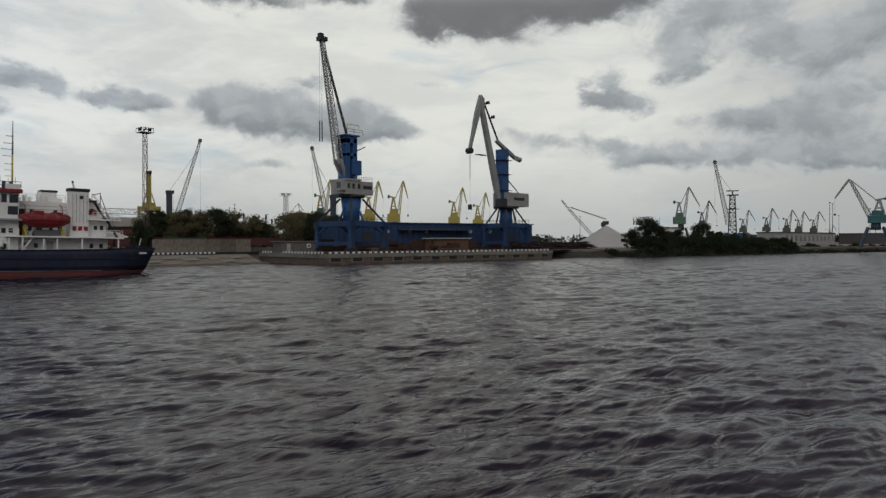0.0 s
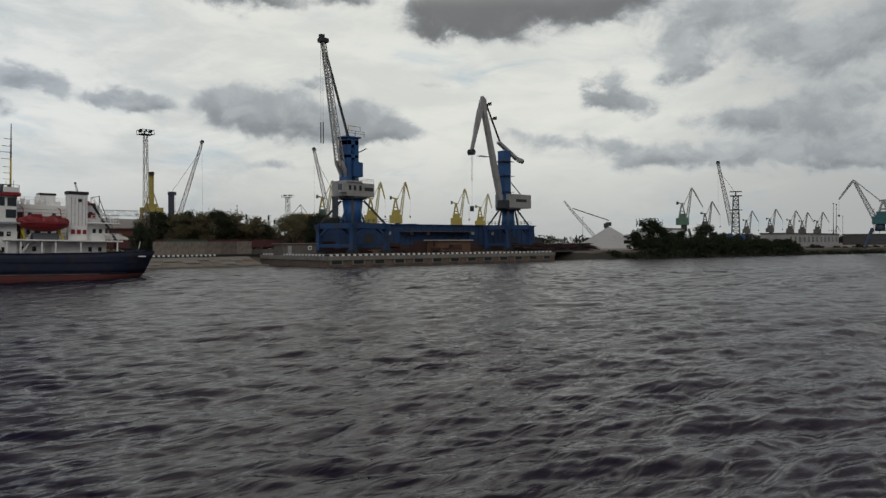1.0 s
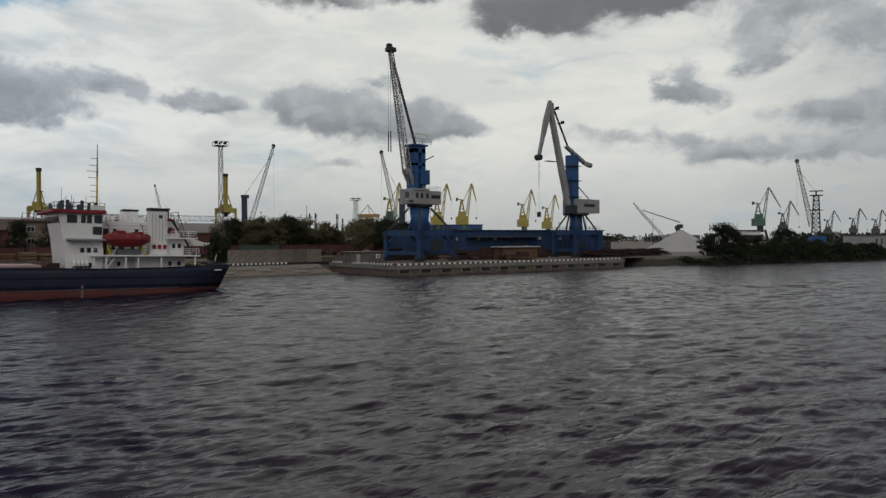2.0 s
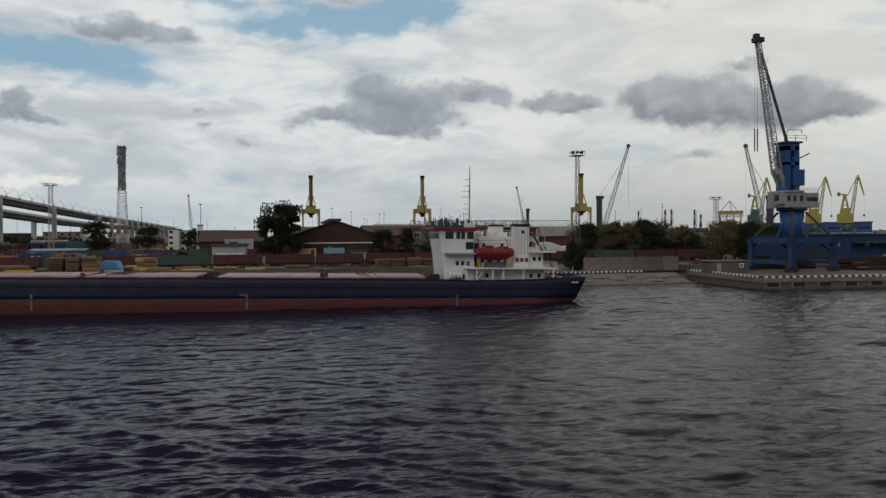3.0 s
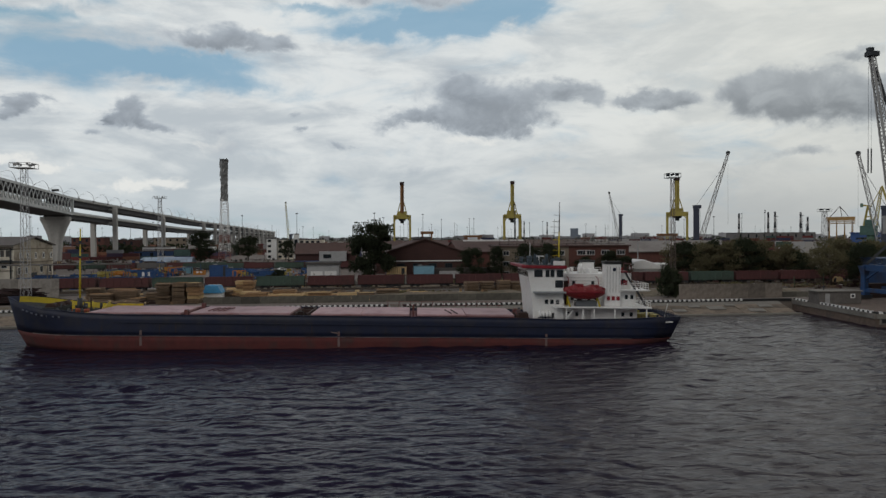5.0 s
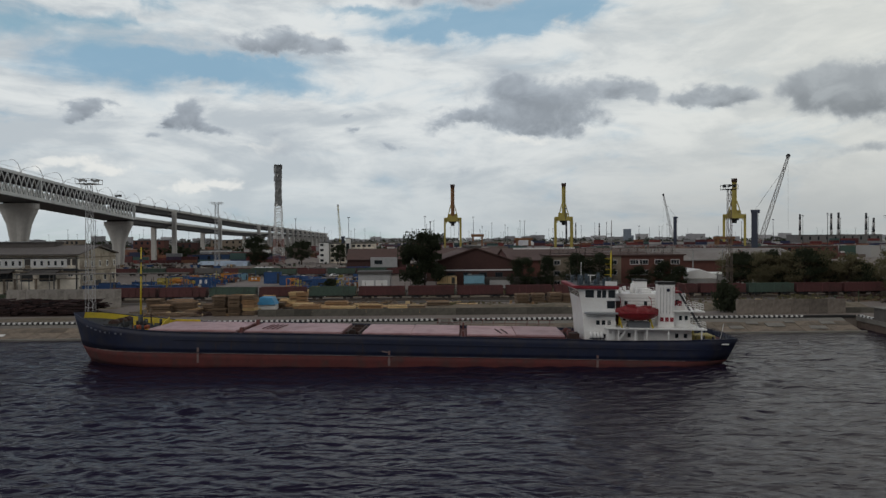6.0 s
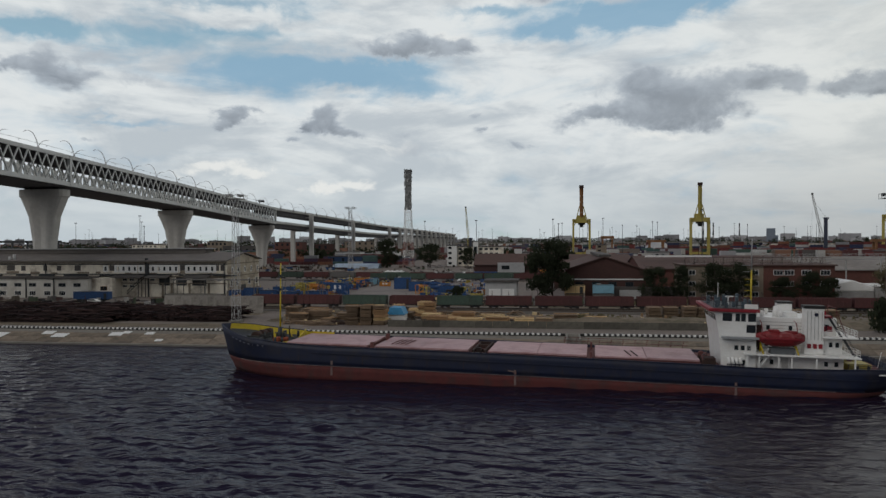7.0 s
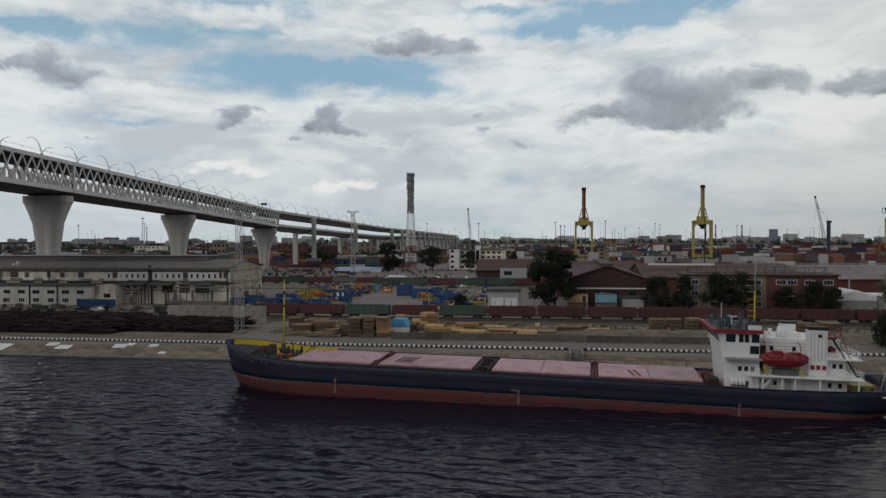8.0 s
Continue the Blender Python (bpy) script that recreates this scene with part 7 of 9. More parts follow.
part("side_roof", boxes((4.4, 10.8, -5.0, 8.2, 4.6, 4.95)), M_WHITE, tent)


def container(x, y, L, h, mat, label, turn=0, z=GZ, d=2.5):
    c = thing("shipping_container", label, "container", pose(x, y, z, 0, 0, turn), group="yard containers")
    part("shell", boxes((-L / 2, L / 2, -d / 2, d / 2, 0.12, h)), mat, c)
    bm = bmesh.new()
    n = max(4, int(L / 0.6))
    for i in range(n):
        xx = -L / 2 + 0.3 + (L - 0.6) * i / (n - 1)
        box(bm, xx - 0.12, xx + 0.12, -d / 2 - 0.05, -d / 2, 0.3, h - 0.2)
    tagged(part("corrugation", bm, mat, c), kind="stuff")
    for sx in (-1, 1):
        part("corner_post", boxes((sx * L / 2 - 0.12, sx * L / 2 + 0.12, -d / 2 - 0.07, -d / 2 + 0.1, 0, h + 0.05)), mat, c)
    part("top_rail", boxes((-L / 2, L / 2, -d / 2 - 0.08, -d / 2 + 0.06, h - 0.12, h + 0.06)), M_CDARK, c)
    k = int(abs(x * 7 + y * 3))
    if k % 3 == 0 and mat not in (M_WMAR, M_WGRN, M_WGRY):
        for j in range(2):
            part("window", boxes((-L / 4 + j * L / 3, -L / 4 + j * L / 3 + 0.9, -d / 2 - 0.09, -d / 2 - 0.05, h * 0.45, h * 0.78)), M_WHITE, c, "small white framed window")
    elif k % 3 == 1:
        part("door", boxes((L / 2 - 1.5, L / 2 - 0.5, -d / 2 - 0.09, -d / 2 - 0.05, 0.2, h - 0.5)), M_CDARK, c)
    part("roof_clutter", boxes((-L * 0.3, -L * 0.1, -0.6, 0.5, h, h + 0.35)), M_CGREY, c)
    return c


BL = "dark blue steel storage container"
for a in ((-106, 247, 6.1, 3.6), (-96.3, 238.5, 6.1, 3.4), (-89.3, 239, 9, 3.0), (-79.2, 238.5, 7.2, 3.2), (-80.5, 268, 5.6, 4.2), (-60.6, 294, 6.6, 4.8), (-52.5, 283, 6, 3.9)):
    container(*a, M_BLUEC, BL)
for a in ((-40, 267, 4.6, 3.4), (-35.2, 267, 4.6, 3.4), (-112, 246, 5, 2.8), (-100, 262, 8, 3.0), (-101, 300, 8, 3.2)):
    container(*a, M_BLUEC, BL)
container(-84.2, 317, 6.8, 3.5, M_ORNG, "orange steel storage box")
container(-72, 311, 4.4, 2.0, M_ORNG, "orange steel storage box")
container(-79.5, 318, 7, 3.0, M_PALEB, "pale blue storage container", 75)
container(8.3, 240, 6.3, 2.7, M_WOODG, "beige rusty steel storage container")
container(8.3, 240, 6.3, 2.7, M_WOODP, "beige rusty container stacked on another", 0, GZ + 2.75)
container(17.5, 241, 6.6, 2.6, M_WGRY, "grey container under a pale blue one")
container(17.5, 241, 6.6, 2.9, M_PALEB, "pale blue container stacked on another", 0, GZ + 2.65)
truck = container(-153.6, 224, 12.6, 2.6, M_BLUEC, "blue articulated truck trailer", 0, GZ + 1.0)
truck.name = "truck_trailer"
truck["category"] = "trailer"
for x in (-4.5, -3.2, 3.4):
    part("wheel", one(tube, (x, -1.2, -0.5), (x, 1.2, -0.5), 0.5, None, 14), M_BLACK, truck)
part("chassis", boxes((-5.8, 5.8, -0.5, 0.5, -0.35, 0.12)), M_CDARK, truck)


def car(x, y, mat, label, turn=0):
    c = thing("car", label, "car", pose(x, y, GZ, 0, 0, turn), group="parked cars")
    bm = bmesh.new()
    prism(bm, ((-2.2, -0.85, 0.35), (2.2, -0.85, 0.35), (2.2, -0.85, 0.85), (1.2, -0.85, 0.98), (0.6, -0.85, 1.45), (-1.2, -0.85, 1.45), (-1.9, -0.85, 0.98), (-2.2, -0.85, 0.9)), (0, 1.7, 0))
    part("body", bm, mat, c, bevel=0.08)
    bm = bmesh.new()
    prism(bm, ((1.05, -0.87, 1.0), (0.55, -0.87, 1.38), (-1.1, -0.87, 1.38), (-1.6, -0.87, 1.0)), (0, 1.74, 0))
    part("windows", bm, M_GLASS, c)
    for wx in (-1.35, 1.35):
        for wy in (-0.8, 0.8):
            part("wheel", one(tube, (wx, wy - 0.1, 0.33), (wx, wy + 0.1, 0.33), 0.33, None, 14), M_BLACK, c)


car(-150.5, 220, M_WHITE, "white parked car beside a trailer")
for i, (x, y, m) in enumerate(((-54, 330, M_WHITE), (-47, 338, M_CDARK), (-42, 345, M_WHITE), (-66, 420, M_WHITE), (-58, 425, M_CGREY), (-50, 420, M_WHITE), (-95, 430, M_CDARK))):
    car(x, y, m, "parked car in the port yard", 20 * i)


# yellow and blue site machines: open steel frames with drums and pipes
def machine(x, y, mat, seed, w=4.0, h=3.0, turn=0):
    rnd = random.Random(seed)
    m = thing("site_machine", "painted steel frame with pipes and drums", "machine", pose(x, y, GZ, 0, 0, turn), group="stored plant")
    bm = bmesh.new()
    for sx in (-1, 1):
        for sy in (-1, 1):
            beam(bm, (sx * w / 2, sy * 1.1, 0), (sx * w / 2, sy * 1.1, h), 0.2)
        beam(bm, (sx * w / 2, -1.1, h), (sx * w / 2, 1.1, h), 0.18)
    for sy in (-1, 1):
        beam(bm, (-w / 2, sy * 1.1, h), (w / 2, sy * 1.1, h), 0.18)
        beam(bm, (-w / 2, sy * 1.1, 0.3), (w / 2, sy * 1.1, 0.3), 0.2)
        beam(bm, (-w / 2, sy * 1.1, 0.3), (w / 2, sy * 1.1, h), 0.13)
    part("frame", bm, mat, m)
    for i in range(2):
        z = 0.8 + i * (h - 1.4)
        part("drum", one(tube, (-w * 0.35, rnd.uniform(-0.5, 0.5), z), (w * 0.35, rnd.uniform(-0.5, 0.5), z), rnd.uniform(0.3, 0.6), None, 12), mat, m)


k = 0
for x, y in ((-103, 268), (-97, 266), (-88.5, 266), (-76.5, 262), (-104, 292), (-98, 290), (-83, 279), (-74, 255), (-38, 274), (-31, 262), (-92, 272), (-88, 276), (-84.5, 271), (-96, 280), (-90, 286), (-82, 284), (-99, 275), (-86, 292), (-93, 296), (-79, 272), (-102, 285), (-44.5, 262), (-48, 268), (-41, 258)):
    machine(x, y, (M_CYEL, M_CYEL, M_ORNG, M_BLUEC)[k % 4], k, 3 + k % 3, 2.6 + 0.4 * (k % 4), 15 * k)
    k += 1
for i in range(3):
    machine(-81 + i * 0.6, 304 + 9 * i, M_BLUEC, 40 + i, 4, 3.0, 80)
    machine(-50 + i * 4.3, 290 - 4 * i, M_BLUEC, 50 + i, 4, 3.2)
pp = thing("pipe_pile", "pile of yellow steel pipes", "pipes", pose(-33, 251.5, GZ))
for i in range(5):
    part("pipe", one(tube, (-3.2, -0.8 + 0.4 * i, 0.25 + 0.2 * (i % 2)), (3.2, -0.7 + 0.4 * i, 0.25 + 0.2 * (i % 2)), 0.22, None, 10), M_CYEL, pp)

# pipe bridge over the yard
M_RACK = material("dull_pipe_grey", (0.20, 0.19, 0.175), (0.14, 0.13, 0.12), 0.7, 0.2, 0.4, 3, 0.05, 0.6)
rack = thing("pipe_rack", "grey steel pipe rack crossing the yard", "pipe rack")
for x in (-107, -98, -88, -80, -75):
    part("post", beams(0.17, ((x, 229, GZ), (x, 229, 9.6)), ((x, 231.5, GZ), (x, 231.5, 9.6)), ((x, 229, 9.6), (x, 231.5, 9.6))), M_RACK, rack)
for y, z in ((229.2, 9.8), (230.2, 9.9), (231.2, 9.8)):
    part("pipe", one(tube, (-128, y, z), (-74, y, z), 0.18, None, 10), M_RACK, rack)
for x in (-127, -117):
    part("post", beams(0.17, ((x, 229, GZ), (x, 229, 9.6)), ((x, 231.5, GZ), (x, 231.5, 9.6)), ((x, 229, 9.6), (x, 231.5, 9.6))), M_RACK, rack)

# things on the pier
hut = thing("pier_hut", "low grey-brown cabin with a small white window on the pier", "hut", pose(99.6, 146.0, GZ, 0, 0, -4))
part("wall", boxes((-4.6, 4.6, -2.0, 2.0, 0.1, 2.7)), material("hut_render", (0.15, 0.135, 0.125), (0.11, 0.10, 0.09), 0.9, 0, 0.4, 2, 0.15, 0.6), hut)
part("roof", boxes((-5.1, 4.9, -2.3, 2.3, 2.7, 2.88)), M_CONC, hut, "pale flat roof slab")
part("stove_pipe", one(tube, (-2.0, 0.6, 2.8), (-2.0, 0.6, 3.9), 0.12, None, 8), M_CDARK, hut)
part("step", boxes((-3.4, -2.0, -2.7, -2.06, 0.0, 0.3)), M_CONC, hut)
hw = part("window", boxes((2.3, 3.3, -2.06, -2.0, 1.3, 2.2)), M_WHITE, hut)
part("pane", boxes((2.5, 3.1, -2.09, -2.06, 1.48, 2.02)), M_GLASS, hw)
part("door", boxes((-3.2, -2.2, -2.06, -2.0, 0.15, 2.3)), M_CGREY, hut)
hut = thing("brick_kiosk", "low brown shed with pale flat roof on the pier", "shed", pose(147, 140, GZ, 0, 0, -5))
part("wall", boxes((-6, 6, -2.5, 2.5, 0, 3.4)), material("brown_boards", (0.16, 0.09, 0.055), None, 0.9, 0, 0.3, 3, 0.2), hut)
part("roof", boxes((-6.6, 6.6, -3.1, 3.1, 3.4, 3.7)), M_GREYW, hut)
rnd = random.Random(21)
for i in range(22):
    x, y = rnd.uniform(110, 190), rnd.uniform(131, 150)
    if min(abs(x - 119), abs(x - 177.5)) < 13:
        y = rnd.uniform(157, 160)
    q = thing("cargo_pile", "rust-brown pile of steel cargo on the pier", "cargo", pose(x, y, GZ, 0, 0, rnd.uniform(-20, 20)), group="pier cargo")
    for j in range(rnd.randint(2, 4)):
        L, h = rnd.uniform(2.5, 6), rnd.uniform(0.5, 1.3)
        part("bale", boxes((-L / 2, L / 2, -1.2 + 0.1 * j, 1.2, j * 0.9, j * 0.9 + h * 0.8)), M_RUST, q)

# ---- cranes, stacks and skyline further off ----
def steel_crane(label, mat, dark, apex, tip, height, cab_mat=None):
    """A level-luffing portal crane that reaches towards +x: apex and tip of its folded jib as (x, z)."""
    c = thing("harbour_crane", label, "crane", group="far harbour cranes")
    k = height / 36.0
    for sx in (-1, 1):
        for sy in (-1, 1):
            part("leg", beams(0.9, ((sx * 5.2, sy * 5.2, 0), (sx * 2.6, sy * 2.6, 11 * k))), dark, c)
    for sy in (-4.2, 4.2):
        part("portal_beam", beams(0.8, ((-4.2, sy, 4.5 * k), (4.2, sy, 4.5 * k))), dark, c)
    part("column", one(tube, (0, 0, 9.5 * k), (0, 0, 14 * k), 1.9, 1.6, 12), dark, c)
    cab = part("machine_house", boxes((-4.6, 2.8, -2.3, 2.3, 13.4 * k, 17.8 * k), (-2.6, 1.4, -1.6, 1.6, 17.8 * k, 20.6 * k)), cab_mat or mat, c, bevel=0.1)
    part("cab_window", boxes((2.4, 2.5, -1.6, 1.6, 15 * k, 16.6 * k)), M_GLASS, cab)
    bm = bmesh.new()
    for sy in (-1.2, 1.2):
        beam(bm, (-3.0, sy, 17.5 * k), (-1.2, sy * 0.5, 27 * k), 0.75)
        beam(bm, (1.0, sy, 17.5 * k), (-1.0, sy * 0.5, 27 * k), 0.65)
    beam(bm, (-2.0, 0, 22 * k), (0, 0, 22 * k), 0.5)
    part("a_frame", bm, mat, c)
    part("rocker", beams(0.7, ((-3.6, 0, 27.4 * k), (0.4, 0, 26.6 * k))), mat, c)
    part("counterweight", boxes((-4.4, -3.2, -1.0, 1.0, 26.4 * k, 28.2 * k)), dark, c)
    ax, az = apex
    bm = bmesh.new()
    lattice(bm, (1.6, 0, 16 * k), (ax - 0.3, 0, az - 0.8), 1.7, 0.8, 10, 0.22)
    part("jib", bm, mat, c)
    bm = bmesh.new()
    d = Vector((tip[0] - ax, 0, tip[1] - az))
    loft(bm, [Vector((ax, 0, az)) + d * i / 5 for i in range(6)], [0.7] * 6, [0.6, 0.95, 0.85, 0.75, 0.65, 0.5])
    part("fly_jib", bm, mat, c)
    part("tie_bar", beams(0.35, ((0.2, 0, 27 * k), (ax, 0, az))), mat, c)
    part("hoist_rope", beams(0.06, ((tip[0], 0, tip[1]), (tip[0], 0, tip[1] - 9 * k))), M_CDARK, c)
    part("hook", boxes((tip[0] - 0.4, tip[0] + 0.4, -0.4, 0.4, tip[1] - 10 * k, tip[1] - 9 * k)), M_CDARK, c)
    return c


def put(src, spots, az0):
    """Set the first and copy the rest, each turned to face across its own line of sight."""
    for i, (x, y, flip, s) in enumerate(spots):
        m = pose(x, y, GZ, 0, 0, -math.degrees(math.atan2(x, y)) + az0 + (180 if flip else 0)) @ Matrix.Diagonal((s, s, s, 1))
        if i == 0:
            src.matrix_basis = m
        else:
            copy_thing(src, m)


M_TEAL = material("dull_teal", (0.07, 0.15, 0.13), None, 0.6, 0, 0.25, 1.5, 0.05, 0.5)
teal = steel_crane("yellow-green harbour crane with teal machine house", M_CYEL, M_CGRN, (4.6, 37.5), (7.2, 27.5), 37.5, M_TEAL)
put(teal, ((256, 346, 0, 1.07),), 0)
yel = steel_crane("yellow-green harbour crane beyond the shed", M_CYEL, M_CGRN, (4.6, 37.5), (7.2, 27.5), 37.5)
put(yel, ((278, 328, 0, 1.0486), (289, 318, 0, 1.0), (315, 293, 0, 0.898), (324, 282, 0, 0.816)), 0)
# Far cranes: haze is put into the paint as a paler grey.
drk = steel_crane("dark weathered harbour crane on a far quay, paint paled for haze", material("crane_haze_grey", (0.12, 0.12, 0.105), None, 0.7, 0, 0.2, 1, 0.05, 0.5), M_CDARK, (4.2, 35.0), (10.0, 24.0), 34)
put(drk, ((439, 195, 0, 0.8), (466, 180, 0, 0.8), (490, 174, 0, 0.86), (513, 169, 0, 0.84), (534, 168, 0, 0.82), (540, 160, 0, 0.82), (576, 160, 0, 0.5)), 0)
grn = steel_crane("green harbour crane behind the bushes", M_CGREY, M_CDARK, (4.4, 34.8), (10.6, 23.0), 34, M_CGRN)
put(grn, ((406, 194, 0, 1.0),), 0)
big = steel_crane("weathered grey and teal harbour crane on a far quay", M_CGREY, material("slate_blue_paint", (0.06, 0.085, 0.12), None, 0.6, 0, 0.25, 1.5, 0.05, 0.6), (9.1, 27.2), (14.3, 19.6), 25, material("teal_paint", (0.05, 0.16, 0.17), None, 0.6, 0, 0.25, 1.5, 0.05, 0.5))
put(big, ((323, 73, 1, 1.0), (380, 60, 1, 0.9)), 0)


M_SLATE = material("tower_slate", (0.035, 0.045, 0.075), (0.028, 0.034, 0.055), 0.6, 0, 0.3, 1.5, 0.05, 0.5)


def mobile_crane(x, y, tip_x, tip_z, tower, label, jib_mat=M_CGREY, open_tower=False):
    """A rubber-tyred harbour crane: chassis, dark tower, long lattice jib; +x is to the right of the line of sight."""
    c = thing("mobile_crane", label, "crane", pose(x, y, GZ, 0, 0, -math.degrees(math.atan2(x, y))), group="mobile harbour cranes")
    part("chassis", boxes((-7, 7, -3, 3, 0.9, 2.6)), M_CDARK, c, bevel=0.1)
    for wx in (-5.5, -3.5, 3.5, 5.5):
        part("wheel", one(tube, (wx, -3.2, 0.8), (wx, 3.2, 0.8), 0.8, None, 14), M_BLACK, c)
    part("upper_works", boxes((-4, 5, -2.4, 2.4, 2.8, 6.5)), M_CBLUE, c, bevel=0.1)
    if open_tower:
        bm = bmesh.new()
        lattice(bm, (0, 0, 6.5), (0, 0, tower), 4.4, 2.6, 9, 0.3)
        part("tower", bm, M_CDARK, c, "dark open lattice tower")
        part("gallery", boxes((-3.6, 3.6, -2.2, 2.2, tower * 0.72, tower * 0.72 + 0.3)), M_CDARK, c)
        part("tower_head", boxes((-3.2, 3.4, -1.8, 1.8, tower, tower + 0.5), (-0.4, 0.4, -0.4, 0.4, tower + 0.5, tower + 2.6), (-3.4, 3.4, -0.3, 0.3, tower + 2.4, tower + 3.0)), M_CDARK, c)
    else:
        part("tower", boxes((-1.9, 1.5, -1.6, 1.6, 6.5, tower)), M_SLATE, c, bevel=0.1)
        part("tower_head", boxes((-2.2, 2.6, -1.8, 1.8, tower, tower + 1.9)), M_SLATE, c, bevel=0.25)
        part("ladder", beams(0.12, ((1.3, -1.5, 6.5), (1.3, -1.5, tower)), ((1.9, -1.5, 6.5), (1.9, -1.5, tower))), M_CDARK, c)
    s = 1 if tip_x > 0 else -1
    bm = bmesh.new()
    lattice(bm, (s * 2.2, 0, tower * 0.42), (tip_x, 0, tip_z), 2.6, 1.2, 16, 0.26)
    part("jib", bm, jib_mat, c, "long grey lattice jib")
    part("jib_head", one(tube, (tip_x, -0.7, tip_z + 0.4), (tip_x, 0.7, tip_z + 0.4), 1.15, None, 14), M_CDARK, c, "dark rope sheave at the jib head")
    part("stay", beams(0.16, ((0, 0, tower + 1.8), (tip_x * 0.9, 0, tip_z * 0.9))), M_CDARK, c)
    part("hoist_rope", beams(0.07, ((tip_x, 0, tip_z), (tip_x, 0, tip_z * 0.35))), M_CDARK, c)


mobile_crane(191.3, 407, 17.2, 63, 31.5, "dark harbour crane with raised grey lattice jib")
mobile_crane(243, 318, -11.5, 54, 27, "harbour crane with raised lattice jib behind the pier")
mobile_crane(418.4, 168.3, -9.6, 48.5, 29, "harbour crane with tall lattice jib and open tower across the basin", M_CGREY, True)
mobile_crane(-98, 894, -6, 60, 20, "distant harbour crane with yellowish jib", M_CYEL)
mobile_crane(268, 752, -12, 63, 38, "distant harbour crane with thin raised jib")


def ship_to_shore(label, boom_mat):
    """A container gantry crane with its boom raised upright, seen end on."""
    c = thing("gantry_crane", label, "crane", group="container gantry cranes")
    for sx in (-1, 1):
        for sy in (-1, 1):
            part("leg", boxes((sx * 9.4 - 1.1, sx * 9.4 + 1.1, sy * 9 - 1.1, sy * 9 + 1.1, 1.2, 43)), M_CYEL, c)
            part("bogie", boxes((sx * 9.4 - 4, sx * 9.4 + 4, sy * 9 - 0.8, sy * 9 + 0.8, 0, 1.6)), M_CDARK, c)
    for sy in (-1, 1):
        part("sill_beam", boxes((-9.4, 9.4, sy * 9 - 0.8, sy * 9 + 0.8, 2.0, 4.2)), M_CYEL, c)
        part("portal_beam", boxes((-9.4, 9.4, sy * 9 - 1.2, sy * 9 + 1.2, 38.6, 43.2)), M_CYEL, c)
    for sx in (-1, 1):
        part("tie_beam", boxes((sx * 9.4 - 0.6, sx * 9.4 + 0.6, -9, 9, 18, 19.6), (sx * 9.4 - 0.8, sx * 9.4 + 0.8, -14, 12, 40.8, 43.0)), M_CYEL, c)
        part("a_frame", beams(1.0, ((sx * 6.0, -8, 43), (sx * 2.2, -8, 58))), M_CYEL, c)
        part("knee_brace", beams(0.8, ((sx * 9.2, -9, 35), (sx * 5.5, -9, 40))), M_CYEL, c)
    part("machine_house", boxes((-5.5, 5, 2, 12, 43.2, 48)), M_CYEL, c, bevel=0.15)
    part("girder", boxes((-3.4, 3.4, -10, 30, 43.2, 45.6)), M_CYEL, c)
    part("trolley", boxes((-4.2, 4.2, -6, 0, 36.5, 42), (-2.2, 2.2, -4, -1, 33.5, 36.5)), M_CDARK, c, "dark trolley and spreader", bevel=0.2)
    bm = boxes((-2.2, -0.3, -9.4, -9.5, 44, 82), (0.3, 2.2, -9.4, -9.5, 44, 82))
    box(bm, -0.3, 0.3, -11.2, -9.8, 44, 82)
    part("boom", bm, boom_mat, c, "raised boom")
    part("boom_tip", boxes((-2.6, 2.6, -12, -9, 79, 82.4)), M_RUST, c)
    return c


sts = ship_to_shore("yellow container gantry crane with raised boom", M_CYEL)
sts.matrix_basis = pose(168, 848, GZ, 0, 0, -8)
copy_thing(sts, pose(348.5, 791, GZ, 0, 0, -24) @ Matrix.Diagonal((1.15, 1, 1, 1)))
old = ship_to_shore("container gantry crane with rust-coloured raised boom", material("boom_rust", (0.30, 0.15, 0.06), None, 0.7, 0, 0.1, 1, 0.05))
old.matrix_basis = pose(37, 862, GZ, 0, 0, -2)

# wrapped red and white lattice tower
tw = thing("lattice_tower", "red and white lattice tower with dark wrapped top", "tower", pose(-106, 535, GZ))
n = 7
for i in range(n):
    z0, z1 = i * 43.0 / n, (i + 1) * 43.0 / n
    bm = bmesh.new()
    w0, w1 = 7.5 - 3.0 * i / n, 7.5 - 3.0 * (i + 1) / n
    lattice(bm, (0, 0, z0), (0, 0, z1), w0, w1, 3, 0.2)
    part("section", bm, (material("mast_red", (0.30, 0.105, 0.085), None, 0.7, 0, 0.3, 2, 0.05, 0.6, (0.4, 0.36, 0.34)) if i == 0 else bpy.data.materials["mast_red"]) if i % 2 == 0 and i < 4 else M_WHITE, tw)
rnd = random.Random(2)
for i in range(5):
    z0 = 43 + i * 6.1
    bm = bmesh.new()
    quad_box(bm, pose(0, 0, z0 + 3.0, rnd.uniform(-1, 1), rnd.uniform(-1, 1), 8 * i) @ Matrix.Diagonal((4.6, 4.6, 6.0, 1)))
    bmesh.ops.subdivide_edges(bm, edges=bm.edges[:], cuts=3, use_grid_fill=True)
    for v in bm.verts:
        v.co += Vector((rnd.uniform(-0.3, 0.3), rnd.uniform(-0.3, 0.3), rnd.uniform(-0.25, 0.25)))
    part("wrapping", bm, material("grey_sheeting", (0.10, 0.105, 0.105), (0.26, 0.27, 0.265), 0.6, 0, 0.45, 1.2, 0.3, 0.8, (0.34, 0.34, 0.33)) if i == 0 else bpy.data.materials["grey_sheeting"], tw, "dark grey protective sheeting")
